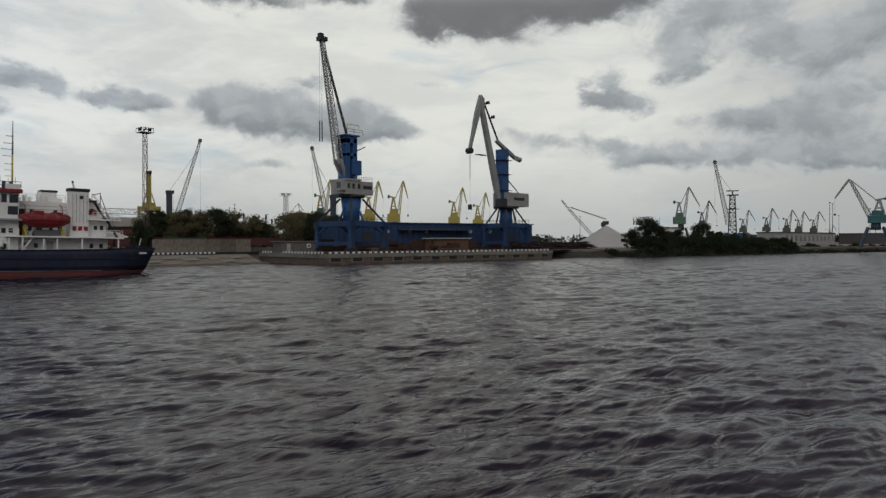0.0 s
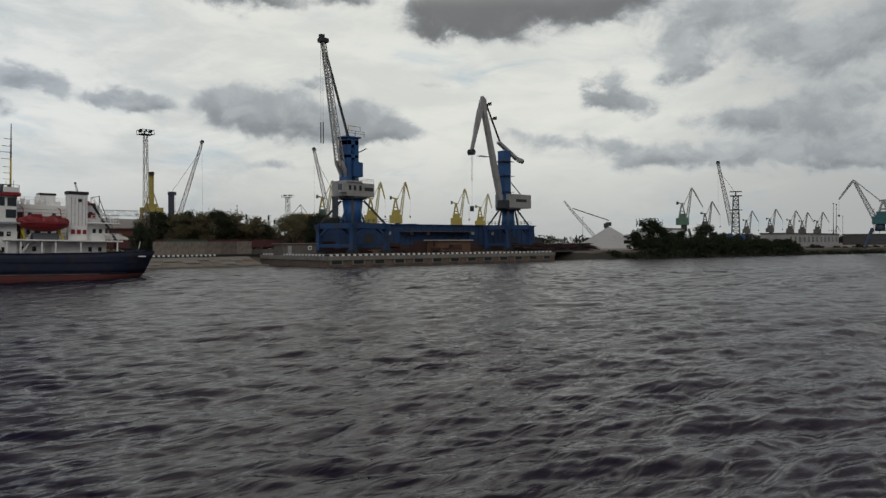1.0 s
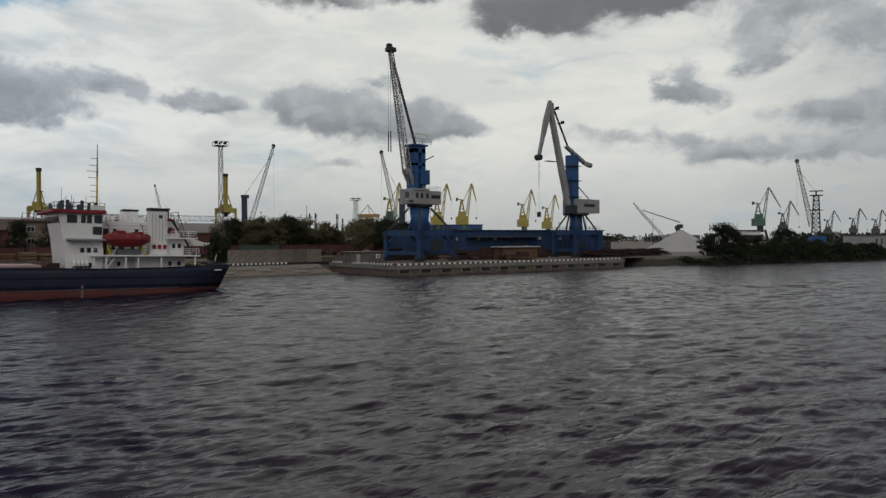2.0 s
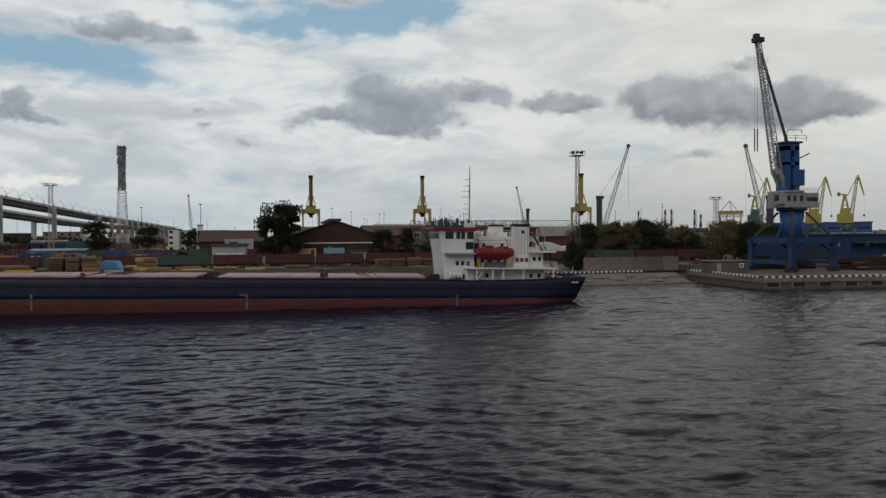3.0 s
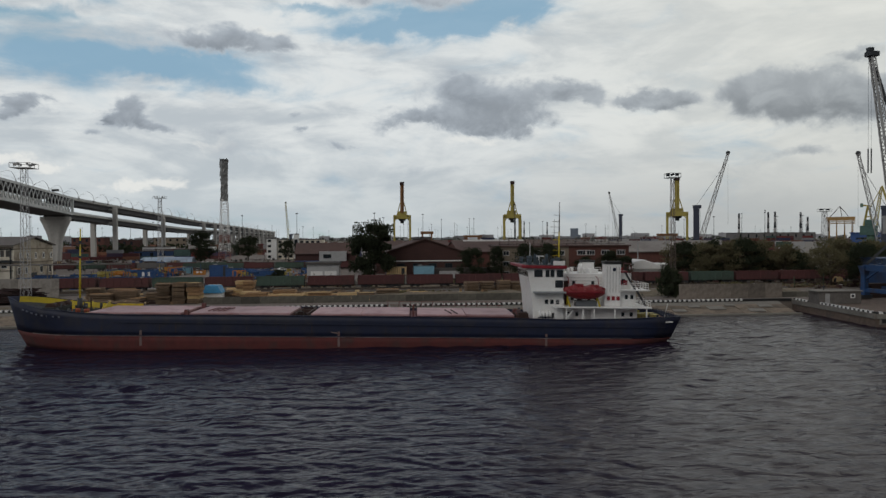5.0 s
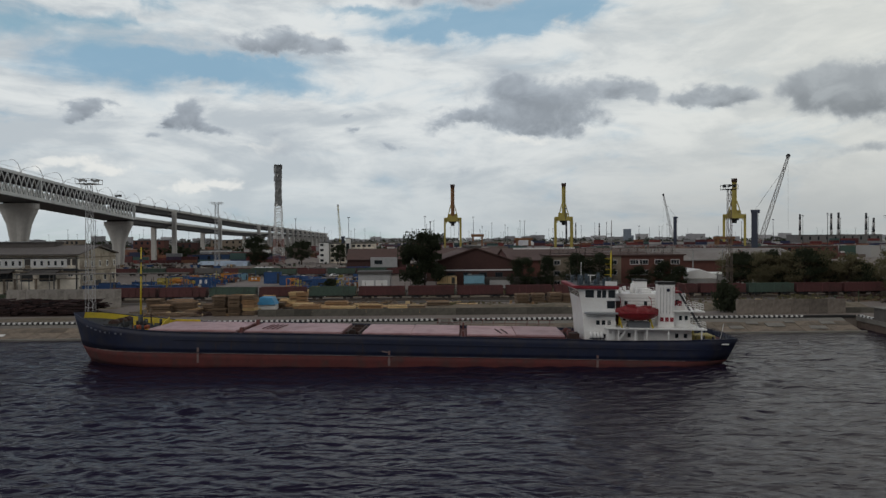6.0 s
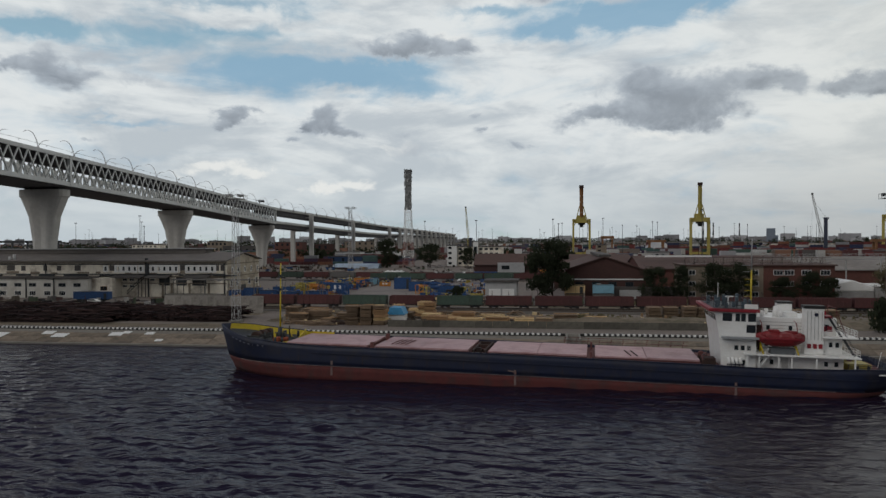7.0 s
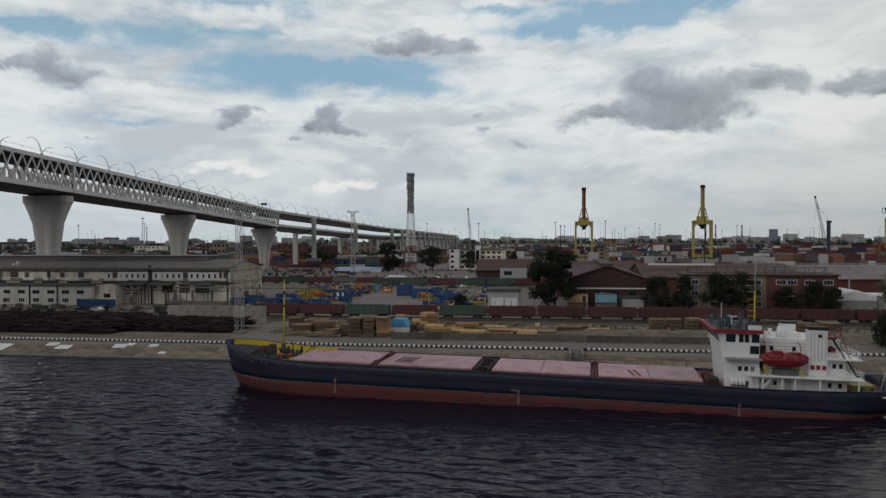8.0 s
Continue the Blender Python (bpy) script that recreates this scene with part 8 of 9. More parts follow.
for i in range(16):
    z, a = 43.5 + rnd.uniform(0, 29), rnd.choice((0, 90, 180, 270)) + rnd.uniform(-8, 8)
    part("loose_flap", one(quad_box, pose(0, 0, z, 0, 0, a) @ pose(rnd.uniform(-1.6, 1.6), -2.5, 0, rnd.uniform(-14, 4), rnd.uniform(-25, 25), 0) @ Matrix.Diagonal((rnd.uniform(0.6, 1.8), 0.08, rnd.uniform(0.8, 2.8), 1))), (M_CGREY, M_WHITE, M_CDARK)[i % 3], tw)
part("top_frame", beams(0.3, ((-2.3, -2.3, 73), (2.3, -2.3, 73)), ((-2.3, 2.3, 73), (2.3, 2.3, 73)), ((-2.3, -2.3, 72), (-2.3, -2.3, 74)), ((2.3, -2.3, 72), (2.3, -2.3, 74))), M_CDARK, tw)

# container stacks
bm = bmesh.new()
box(bm, -6.05, 6.05, -1.22, 1.22, 0.02, 2.56)
for i in range(15):
    x = -5.6 + 0.8 * i
    box(bm, x - 0.2, x + 0.2, -1.27, -1.22, 0.2, 2.4)
base_me = mesh_of("container", bm, M_CDARK)
cols = []
for nm, c in (("maroon", (0.11, 0.028, 0.03)), ("red", (0.20, 0.04, 0.036)), ("navy", (0.03, 0.04, 0.10)), ("grey", (0.30, 0.31, 0.32)), ("white", (0.62, 0.62, 0.60)), ("green", (0.06, 0.12, 0.11)), ("orange", (0.24, 0.10, 0.055)), ("violet", (0.08, 0.05, 0.10))):
    me = base_me.copy()
    me.materials.clear()
    me.materials.append(material("container_" + nm, c, None, 0.65, 0, 0.2, 1, 0.05, 0.4, None, each=0.2))
    cols.append(me)
rnd = random.Random(14)


def stack_row(x0, x1, y, high, turn=0, d=12.7, skip=0.15):
    x = x0
    while x < x1:
        bearing = math.degrees(math.atan2(x, y))
        clear = y > 850 or min(abs(bearing - 11.2), abs(bearing - 2.4)) > 1.35       # lanes to the cranes stay free
        if rnd.random() > skip and clear:
            s = thing("container_stack", "stack of mixed coloured shipping containers", "containers", pose(x, y + rnd.uniform(-2, 2), GZ, 0, 0, turn), group="container stacks")
            for k in range(rnd.randint(max(1, high - 2), high)):
                ob = new("container", rnd.choice(cols[:3] * 2 + cols))
                ob.parent = s
                ob.location = (rnd.uniform(-0.1, 0.1), 0, k * 2.58)
        x += d


stack_row(112, 480, 640, 4)
stack_row(20, 500, 700, 4)
stack_row(0, 520, 775, 6)
stack_row(-30, 560, 905, 6)
stack_row(-260, -110, 575, 3)
stack_row(-290, -200, 640, 4)
stack_row(-480, -260, 520, 3)
stack_row(-560, -240, 700, 4)

# low port buildings further off
def plain_block(x0, x1, y0, y1, h, wall, label, floors=2, gap=6.0):
    b = thing("port_building", label, "building", group="far port buildings")
    part("wall", boxes((x0, x1, y0, y1, GZ - 0.2, GZ + h)), wall, b)
    part("roof", boxes((x0 - 0.4, x1 + 0.4, y0 - 0.4, y1 + 0.4, GZ + h, GZ + h + 0.6)), M_ROOFD, b)
    fh = h / floors
    for f in range(floors):
        x = x0 + gap / 2
        while x < x1 - 1.5:
            part("window", boxes((x - 1.2, x + 1.2, y0 - 0.08, y0, GZ + f * fh + fh * 0.35, GZ + f * fh + fh * 0.8)), M_GLASS, b)
            x += gap
    return b


plain_block(-77.3, -70.0, 543, 560, 15.6, M_WHITE, "pale end block of a port office", 4, 4)
plain_block(-69.8, -35.4, 545, 560, 14.6, M_BEIGE, "pale four-storey port office", 4, 4)
plain_block(-57.4, -53.8, 541.5, 544.5, 18.6, M_WHITE, "slim white stair tower of a port office", 1, 3.4)
plain_block(-300, -262, 420, 440, 9, M_BRICK, "red-brown brick port building", 2)
plain_block(-345, -310, 455, 480, 11, M_ROOFD, "dark industrial shed with frames", 1, 9)
plain_block(-250, -236, 470, 482, 8, M_WHITE, "small white port building", 2)
plain_block(-420, -370, 620, 650, 10, M_BRICK, "long brick port building", 2)
plain_block(520, 640, 980, 1010, 20, M_WGRY, "large grey industrial hall with green base", 2, 12)
plain_block(300, 420, 1020, 1040, 12, M_BEIGE, "low pale industrial hall", 2, 9)
plain_block(38, 46, 600, 612, 15, M_TANBRICK, "narrow pale tower building in the port", 5, 4.5)
plain_block(60, 82, 651, 667, 6.5, M_WHITE, "white storage shed among the stacks", 1, 4)
plain_block(86, 104, 653, 668, 8, M_CGREY, "pale grey storage shed among the stacks", 1, 5)
plain_block(240, 330, 560, 580, 10, M_BRICK, "long low red brick store", 2)
plain_block(330, 352, 168, 180, 9, M_WHITE, "white ribbed shed by the water", 1, 2.5)
plain_block(385, 470, 128, 142, 6.5, M_CGREY, "low grey shed on the far quay", 1, 7)
plain_block(560, 900, 120, 150, 7, M_ROOFD, "long dark quay store", 1, 14)
plain_block(-402, -376, 800, 815, 19, M_TANBRICK, "brown brick works building behind the port", 3, 5)
plain_block(-452, -412, 830, 845, 12, M_BRICK, "low red-brown works building behind the port", 2, 6)
plain_block(-560, -520, 900, 915, 15, M_BEIGE, "pale works building behind the port", 3, 6)
plain_block(-302, -270, 760, 775, 18, M_BRICK, "red brick works hall behind the viaduct", 3, 6)
plain_block(-268, -242, 782, 797, 15.5, M_DKBRICK, "dark brick works hall behind the viaduct", 2, 7)
plain_block(-264, -226, 905, 920, 18, M_TANBRICK, "brown brick works hall behind the viaduct", 3, 8)
plain_block(-356, -318, 745, 760, 14, M_ROOFD, "dark industrial hall behind the viaduct", 1, 8)
bh = thing("blue_hall", "large bright blue sheet-metal hall beyond the pier", "hall", pose(305, 431, GZ, 0, 0, -39))
m_hall = material("hall_blue", (0.028, 0.085, 0.26), (0.02, 0.062, 0.19), 0.6, 0, 0.12, 0.8, 0.05, 0.5)
part("wall", boxes((0, 78, 0, 20, -0.2, 16.2)), m_hall, bh)
part("roof", boxes((-0.5, 78.5, -0.6, 20.5, 16.2, 16.9)), m_hall, bh)
part("canopy", boxes((-0.2, 78.2, -2.6, 0, 9.4, 9.9)), M_GREYW, bh, "pale canopy edge")
for i in range(9):
    part("door", boxes((4 + 8.4 * i, 8.6 + 8.4 * i, -0.12, 0, 0, 5.6)), M_CDARK, bh)
    part("window", boxes((3 + 8.4 * i, 9.6 + 8.4 * i, -0.1, 0, 12.4, 13.6)), M_GLASS, bh)
fr = thing("crane_runway", "dark open steel frame of a crane runway", "runway", pose(-612, 770, GZ))
for i in range(5):
    part("post", boxes((-42 + 20 * i, -40.5 + 20 * i, -1, 1, 0, 19)), M_CDARK, fr)
    if i < 4:
        part("brace", beams(0.9, ((-41 + 20 * i, 0, 8), (-31 + 20 * i, 0, 18)), ((-31 + 20 * i, 0, 18), (-21 + 20 * i, 0, 8))), M_CDARK, fr)
part("runway_beam", boxes((-44, 42, -1.5, 1.5, 19, 21.5)), M_CDARK, fr)
plain_block(-196, -172, 640, 655, 9, M_WHITE, "white storage shed under the flyover", 1, 4)
plain_block(-158, -140, 655, 670, 9, M_WHITE, "white storage shed beside the flyover", 1, 5)
plain_block(-190, -120, 600, 612, 6, M_SHEDB, "long low navy blue store", 1, 9)
hp = thing("covered_pile", "long low heap under pale blue sheeting", "heap", pose(-138, 506, GZ))
bm = bmesh.new()
prism(bm, ((-17, -7, 0), (-17, -4, 2.6), (-17, 2, 3.4), (-17, 7, 0)), (34, 0, 0))
part("sheet", bm, material("pale_sheet", (0.33, 0.45, 0.58), (0.5, 0.56, 0.62), 0.6, 0, 0.12, 0.5, 0.1, 0.5, (0.12, 0.16, 0.24)), hp, bevel=0.3)
hp = thing("covered_pile", "white tarpaulin over a low heap", "heap", pose(-88, 404, GZ))
bm = bmesh.new()
for i in range(5):
    quad_box(bm, pose(-5 + 2.4 * i, 0, 1.2, 0, 12 * (i - 2), 5 * i) @ Matrix.Diagonal((3.4, 4, 2.6 + 0.3 * (i % 2), 1)))
part("sheet", bm, M_WHITE, hp, bevel=0.4)

# white mound of sand and the crawler crane on it
md = thing("sand_mound", "large pale grey mound of bulk sand", "mound", pose(285.6, 172, GZ, 0, 0, -58) @ Matrix.Diagonal((1.0, 1.0, 1.0, 1)))
bm = bmesh.new()
rings = []
rnd2 = random.Random(9)
for i in range(9):
    f = i / 8
    rings.append([bm.verts.new(((14.5 * (1 - f) + 0.4) * math.cos(a) * 1.1 * rnd2.uniform(0.96, 1.04), (14.5 * (1 - f) + 0.4) * math.sin(a), 9.8 * f - 0.2)) for a in [6.28319 * k / 28 for k in range(28)]])
for p, q in zip(rings, rings[1:]):
    for k in range(28):
        bm.faces.new((p[k], p[(k + 1) % 28], q[(k + 1) % 28], q[k]))
part("sand", bm, material("pale_sand", (0.46, 0.45, 0.43), (0.40, 0.39, 0.37), 0.95, 0, 0.1, 1, 0.3, 0.3), md, smooth=True)
cc = thing("crawler_crane", "grey crawler crane with low lattice boom", "crane", pose(297, 183, GZ, 0, 0, -58))
part("tracks", boxes((-3, 3, -2.4, -1.4, 0, 1.2), (-3, 3, 1.4, 2.4, 0, 1.2)), M_CDARK, cc)
part("house", boxes((-2.6, 3.2, -1.8, 1.8, 1.2, 4.0), (1.0, 3.4, -1.3, 1.3, 9.6, 11.6), (1.8, 4.6, -0.9, 0.9, 10.4, 12.2), (1.4, 2.6, -0.8, 0.8, 4, 9.6)), M_CDARK, cc, bevel=0.3)
bm = bmesh.new()
lattice(bm, (-1, 0, 3), (-14, 0, 18), 1.4, 0.9, 8, 0.16)
lattice(bm, (-14, 0, 18), (-17.5, 0, 22.5), 0.9, 0.5, 3, 0.14)
part("boom", bm, M_CGREY, cc)
part("stay", beams(0.5, ((3.5, 0, 13), (-13.5, 0, 19))), M_CGREY, cc)

# chimneys, far towers and the city on the horizon
def chimney(x, y, h, r):
    c = thing("chimney", "tall chimney with dark and pale bands", "chimney", pose(x, y, GZ), group="power station chimneys")
    for i in range(6):
        part("band", one(tube, (0, 0, h * i / 6), (0, 0, h * (i + 1) / 6), r * (1 - 0.06 * i), r * (1 - 0.06 * (i + 1)), 12), M_CDARK if i % 2 else M_CGREY, c)


for x, y, h, r in ((707, 1323, 60, 2.5), (752, 1298, 61, 2.6), (762, 1292, 62, 2.6), (799, 1269, 60, 2.7), (809, 1263, 51, 2.6), (838, 1244, 48, 2.4), (300, 1480, 52, 1.8), (312, 1478, 55, 1.8), (318, 1476, 50, 1.8), (365, 1468, 48, 1.8)):
    chimney(x, y, h, r)

pole = thing("lamp_mast", "thin tall yard lighting mast", "light mast", group="thin lamp masts")
part("pole", one(tube, (0, 0, 0), (0, 0, 30), 0.26, 0.14, 8), M_CDARK, pole)
part("head", boxes((-0.8, 0.8, -0.4, 0.4, 29.7, 30.2)), M_CDARK, pole)
rnd = random.Random(77)
firstp = True
for i in range(150):
    y = rnd.uniform(560, 1700)
    x = (rnd.uniform(-0.75, 0.85) if i < 90 else rnd.uniform(-0.3, 0.65)) * y
    if abs(x - bridge_at(y)[0]) < 25:
        continue
    s = rnd.uniform(0.8, 1.5)
    m = pose(x, y, GZ, 0, 0, rnd.uniform(0, 90)) @ Matrix.Diagonal((s, s, s, 1))
    if firstp:
        pole.matrix_basis = m
        firstp = False
    else:
        copy_thing(pole, m)
for x, y, s in ((255, 200, 0.62), (560, 150, 0.7), (600, 140, 0.9), (610, 170, 1.1), (660, 150, 1.0), (690, 190, 1.2), (330, 215, 0.55)):
    copy_thing(pole, pose(x, y, GZ) @ Matrix.Diagonal((s, s, s, 1)))

M_CITY = material("far_facade", (0.36, 0.36, 0.37), (0.28, 0.285, 0.3), 0.9, 0, 0.01, 0.05, 0, 0.5, (0.2, 0.2, 0.22), each=0.4)
rnd = random.Random(5)
cityme = {}
for i in range(260):
    az = radians(rnd.uniform(-50, 84))
    d = rnd.uniform(2900, 4900)
    w, h = rnd.uniform(24, 84), rnd.choice((13, 15, 16, 18, 18, 20, 22, 30)) * rnd.uniform(0.8, 1.15)
    at = pose(d * math.sin(az), d * math.cos(az), GZ, 0, 0, -math.degrees(az) + rnd.uniform(-25, 25))
    key = (round(w / 12), round(h / 5))
    if key not in cityme:
        ww, hh = key[0] * 12 + 6, key[1] * 5 + 4
        bm = boxes((-ww / 2, ww / 2, -8, 8, 0, hh), (-ww / 4, -ww / 4 + 6, -3, 3, hh, hh + 3))
        cityme[key] = mesh_of("facade", bm, M_CITY)
    ob = new("city_block", cityme[key])
    ob.matrix_basis = at
    tagged(ob, "pale grey apartment block on the horizon", "building", group="city blocks")
tb = thing("tower_block", "lone tall blue-grey office tower far away", "tower", pose(833, 2882, GZ, 0, 0, -16) @ Matrix.Diagonal((0.82, 0.82, 0.82, 1)))
part("facade", boxes((-22, 16, -15, 15, 0, 66), (16, 28, -12, 12, 0, 34)), material("tower_facade", (0.18, 0.22, 0.27), (0.14, 0.17, 0.21), 0.4, 0, 0.02, 0.08, 0, 0.4), tb)
fl = thing("flyover", "low concrete road flyover crossing far behind the port", "flyover", pose(0, 1500, GZ))
part("deck", boxes((-330, 420, -6, 6, 10, 12.5)), M_CONC, fl)
for i in range(22):
    part("column", boxes((-320 + 34 * i, -317 + 34 * i, -3, 3, 0, 10)), M_BRIDGEC, fl)
M_OCHRE = material("faded_ochre", (0.40, 0.25, 0.09), (0.31, 0.19, 0.075), 0.7, 0, 0.15, 1, 0.05, 0.5)
gy = thing("gantry_crane", "faded ochre overhead gantry crane in the yard", "crane", pose(398, 575, GZ, 0, 0, -34.7))
for x in (-8.5, -3, 3, 8.5):
    part("leg", beams(0.7, ((x - 0.5, 0, 0), (x, 0, 28)), ((x + 0.5, 0, 0), (x, 0, 28))), M_OCHRE, gy)
part("girder", boxes((-10.8, 10.8, -1.4, 1.4, 28, 31)), M_OCHRE, gy)
bm = bmesh.new()
lattice(bm, (-10.8, 0, 26.4), (10.8, 0, 26.4), 2.2, 2.2, 10, 0.25)
part("under_truss", bm, M_OCHRE, gy)
part("a_frame", beams(0.45, ((-8, 0, 31), (-0.5, 0, 40)), ((6, 0, 31), (-0.5, 0, 40)), ((1, 0, 31), (-0.5, 0, 40))), M_RUST, gy)
M_RTG = material("faded_orange", (0.26, 0.125, 0.05), (0.2, 0.095, 0.045), 0.7, 0, 0.3, 1.5, 0.05, 0.6)
rtg = thing("yard_crane", "faded orange rubber-tyred container yard crane", "crane", pose(62, 800, GZ), group="yard cranes")
for x in (-5, 5):
    part("leg", boxes((x - 0.7, x + 0.7, -3, -2, 0, 22), (x - 0.7, x + 0.7, 2, 3, 0, 22)), M_RTG, rtg)
part("girder", boxes((-7, 7, -3, 3, 20, 23)), M_RTG, rtg)
for x, y in ((112, 790), (300, 705)):
    copy_thing(rtg, pose(x, y, GZ) @ Matrix.Diagonal((1.4, 1.2, 0.8, 1)))


def far_yards():
    """Everything too far to pick apart between the stacks and the horizon: sheds, boxes, vehicles and plant."""
    m = material("far_yard_paint", (0.2, 0.2, 0.2), None, 0.8, 0, 0.05, 0.3, 0, 0.4)
    N, L = m.node_tree.nodes, m.node_tree.links
    ramp = N.new("ShaderNodeValToRGB")
    ramp.color_ramp.interpolation = "CONSTANT"
    paints = ((0.12, 0.04, 0.04), (0.30, 0.30, 0.31), (0.05, 0.055, 0.10), (0.16, 0.13, 0.11), (0.55, 0.55, 0.53), (0.09, 0.085, 0.08), (0.10, 0.035, 0.035), (0.22, 0.11, 0.07), (0.05, 0.09, 0.07), (0.4, 0.39, 0.37))
    el = ramp.color_ramp.elements
    for i, c in enumerate(paints):
        e = el[i] if i < 2 else el.new(i / len(paints))
        e.position = i / len(paints)
        e.color = (*c, 1)
    L.new(N.new("ShaderNodeNewGeometry").outputs["Random Per Island"], ramp.inputs[0])
    L.new(ramp.outputs[0], N["Principled BSDF"].inputs["Base Color"])
    rnd = random.Random(44)
    bm = bmesh.new()
    for i in range(6500):
        y = 600 * (4.5 ** rnd.random())
        x = rnd.uniform(-0.85, 0.95) * y
        if abs(x - bridge_at(min(y, 1290))[0]) < 30 or (y < 700 and -130 < x < -20):
            continue
        if y < 860 and min(abs(math.degrees(math.atan2(x, y)) - a) for a in (11.2, 2.4)) < 1.5:
            continue
        w, d, h = rnd.choice((2.5, 6, 6, 12, 12, 20, 30)), rnd.choice((2.4, 5, 8)), rnd.choice((2.6, 2.6, 5.2, 5.2, 7.8, 4, 10))
        quad_box(bm, pose(x, y, GZ + h / 2 - 0.05, 0, 0, rnd.choice((0, 0, 0, 90, 8, -12))) @ Matrix.Diagonal((w, d, h, 1)))
    tagged(part("far_yard_goods", bm, m), "distant mass of sheds, boxes and plant across the port", "port yard", kind="stuff")


far_yards()

# ---- loose stock lying about the yard ----
def plank_pile(mat, seed, label):
    rnd = random.Random(seed)
    p = thing("plank_pile", label, "timber", group="loose timber")
    for i in range(11):
        L = rnd.uniform(2.5, 5.5)
        part("plank", one(quad_box, pose(rnd.uniform(-1, 1), rnd.uniform(-1.3, 1.3), 0.1 + 0.11 * (i // 3), 0, rnd.uniform(-3, 3), rnd.uniform(-28, 28)) @ Matrix.Diagonal((L, 0.3, 0.09, 1))), mat, p)
    return p


def crate():
    c = thing("crate", "weathered wooden cargo crate with battens", "crate", group="yard crates")
    part("box", boxes((-1.0, 1.0, -0.9, 0.9, 0.12, 1.6)), M_WOODG, c)
    for x in (-0.9, 0.0, 0.9):
        part("batten", boxes((x - 0.08, x + 0.08, -0.96, -0.9, 0.12, 1.6)), M_WOODP, c)
    part("skid", boxes((-0.9, -0.7, -0.9, 0.9, 0, 0.12)), M_WOODG, c)
    part("skid", boxes((0.7, 0.9, -0.9, 0.9, 0, 0.12)), M_WOODG, c)
    return c


def pipe_bundle(mat, label):
    b = thing("pipe_bundle", label, "pipes", group="pipe bundles")
    for i, (y, z) in enumerate(((-0.8, 0.3), (-0.2, 0.3), (0.4, 0.3), (-0.5, 0.82), (0.1, 0.82), (-0.2, 1.34))):
        part("pipe", one(tube, (-3.4 + 0.1 * i, y, z), (3.3 + 0.08 * i, y, z), 0.28, None, 10), mat, b)
    for x in (-2, 2):
        part("bearer", boxes((x - 0.1, x + 0.1, -1.2, 0.8, 0, 0.05)), M_WOODG, b)
    return b


def skip(mat, label):
    s = thing("skip", label, "skip", group="waste skips")
    bm = bmesh.new()
    prism(bm, ((-1.6, -1.0, 0.2), (1.6, -1.0, 0.2), (2.4, -1.0, 1.5), (-2.4, -1.0, 1.5)), (0, 2.0, 0))
    part("tub", bm, mat, s)
    part("load", boxes((-2.1, 2.1, -0.85, 0.85, 1.5, 1.75)), M_RUST, s, bevel=0.1)
    part("rim", boxes((-2.45, 2.45, -1.06, -0.98, 1.4, 1.55), (-2.45, 2.45, 0.98, 1.06, 1.4, 1.55)), mat, s)
    return s


def cable_drum():
    d = thing("cable_drum", "large wooden cable drum on its side rims", "drum", group="cable drums")
    part("core", one(tube, (0, -0.6, 1.0), (0, 0.6, 1.0), 0.7, None, 16), M_BLACK, d)
    for y in (-0.7, 0.6):
        part("flange", one(tube, (0, y, 1.0), (0, y + 0.1, 1.0), 1.0, None, 20), M_WOODP, d)
    return d


def scrap_pallet():
    s = thing("steel_stack", "rusty stack of steel beams and plates", "steel", group="steel stock")
    rnd = random.Random(3)
    for i in range(7):
        part("girder", one(quad_box, pose(rnd.uniform(-0.4, 0.4), -1 + 0.3 * i, 0.17 + 0.2 * (i % 3), 0, 0, rnd.uniform(-6, 6)) @ Matrix.Diagonal((rnd.uniform(4, 6.5), 0.26, 0.36, 1))), M_RUST, s)
    return s


protos = {"p": plank_pile(M_WOODP, 1, "untidy pile of pale loose planks"), "q": plank_pile(M_WOODG, 2, "untidy pile of grey weathered planks"), "c": crate(), "b": pipe_bundle(M_BLUEC, "bundle of blue steel pipes"), "y": pipe_bundle(M_CYEL, "bundle of yellow steel pipes"), "r": pipe_bundle(M_RUST, "bundle of rusty steel pipes"), "s": skip(M_BLUEC, "blue steel waste skip"), "o": skip(M_ORNG, "orange steel waste skip"), "d": cable_drum(), "t": scrap_pallet()}
placed = set()


def strew(zone, text, n, seed, size=(0.9, 1.3), gap=3.2):
    """Lay n pieces about a zone (x0, x1, y0, y1), kept clear of each other."""
    rnd = random.Random(seed)
    spots = []
    tries = 0
    while len(spots) < n and tries < n * 30:
        tries += 1
        x, y = rnd.uniform(zone[0], zone[1]), rnd.uniform(zone[2], zone[3])
        if any(abs(x - a) < gap * 1.7 and abs(y - b) < gap for a, b in spots):
            continue
        spots.append((x, y))
        k = rnd.choice(text)
        s = rnd.uniform(*size)
        m = pose(x, y, GZ, 0, 0, rnd.choice((0, 0, 5, -6, 90, 20))) @ Matrix.Diagonal((s, s, s, 1))
        if k in placed:
            copy_thing(protos[k], m)
        else:
            placed.add(k)
            protos[k].matrix_basis = m


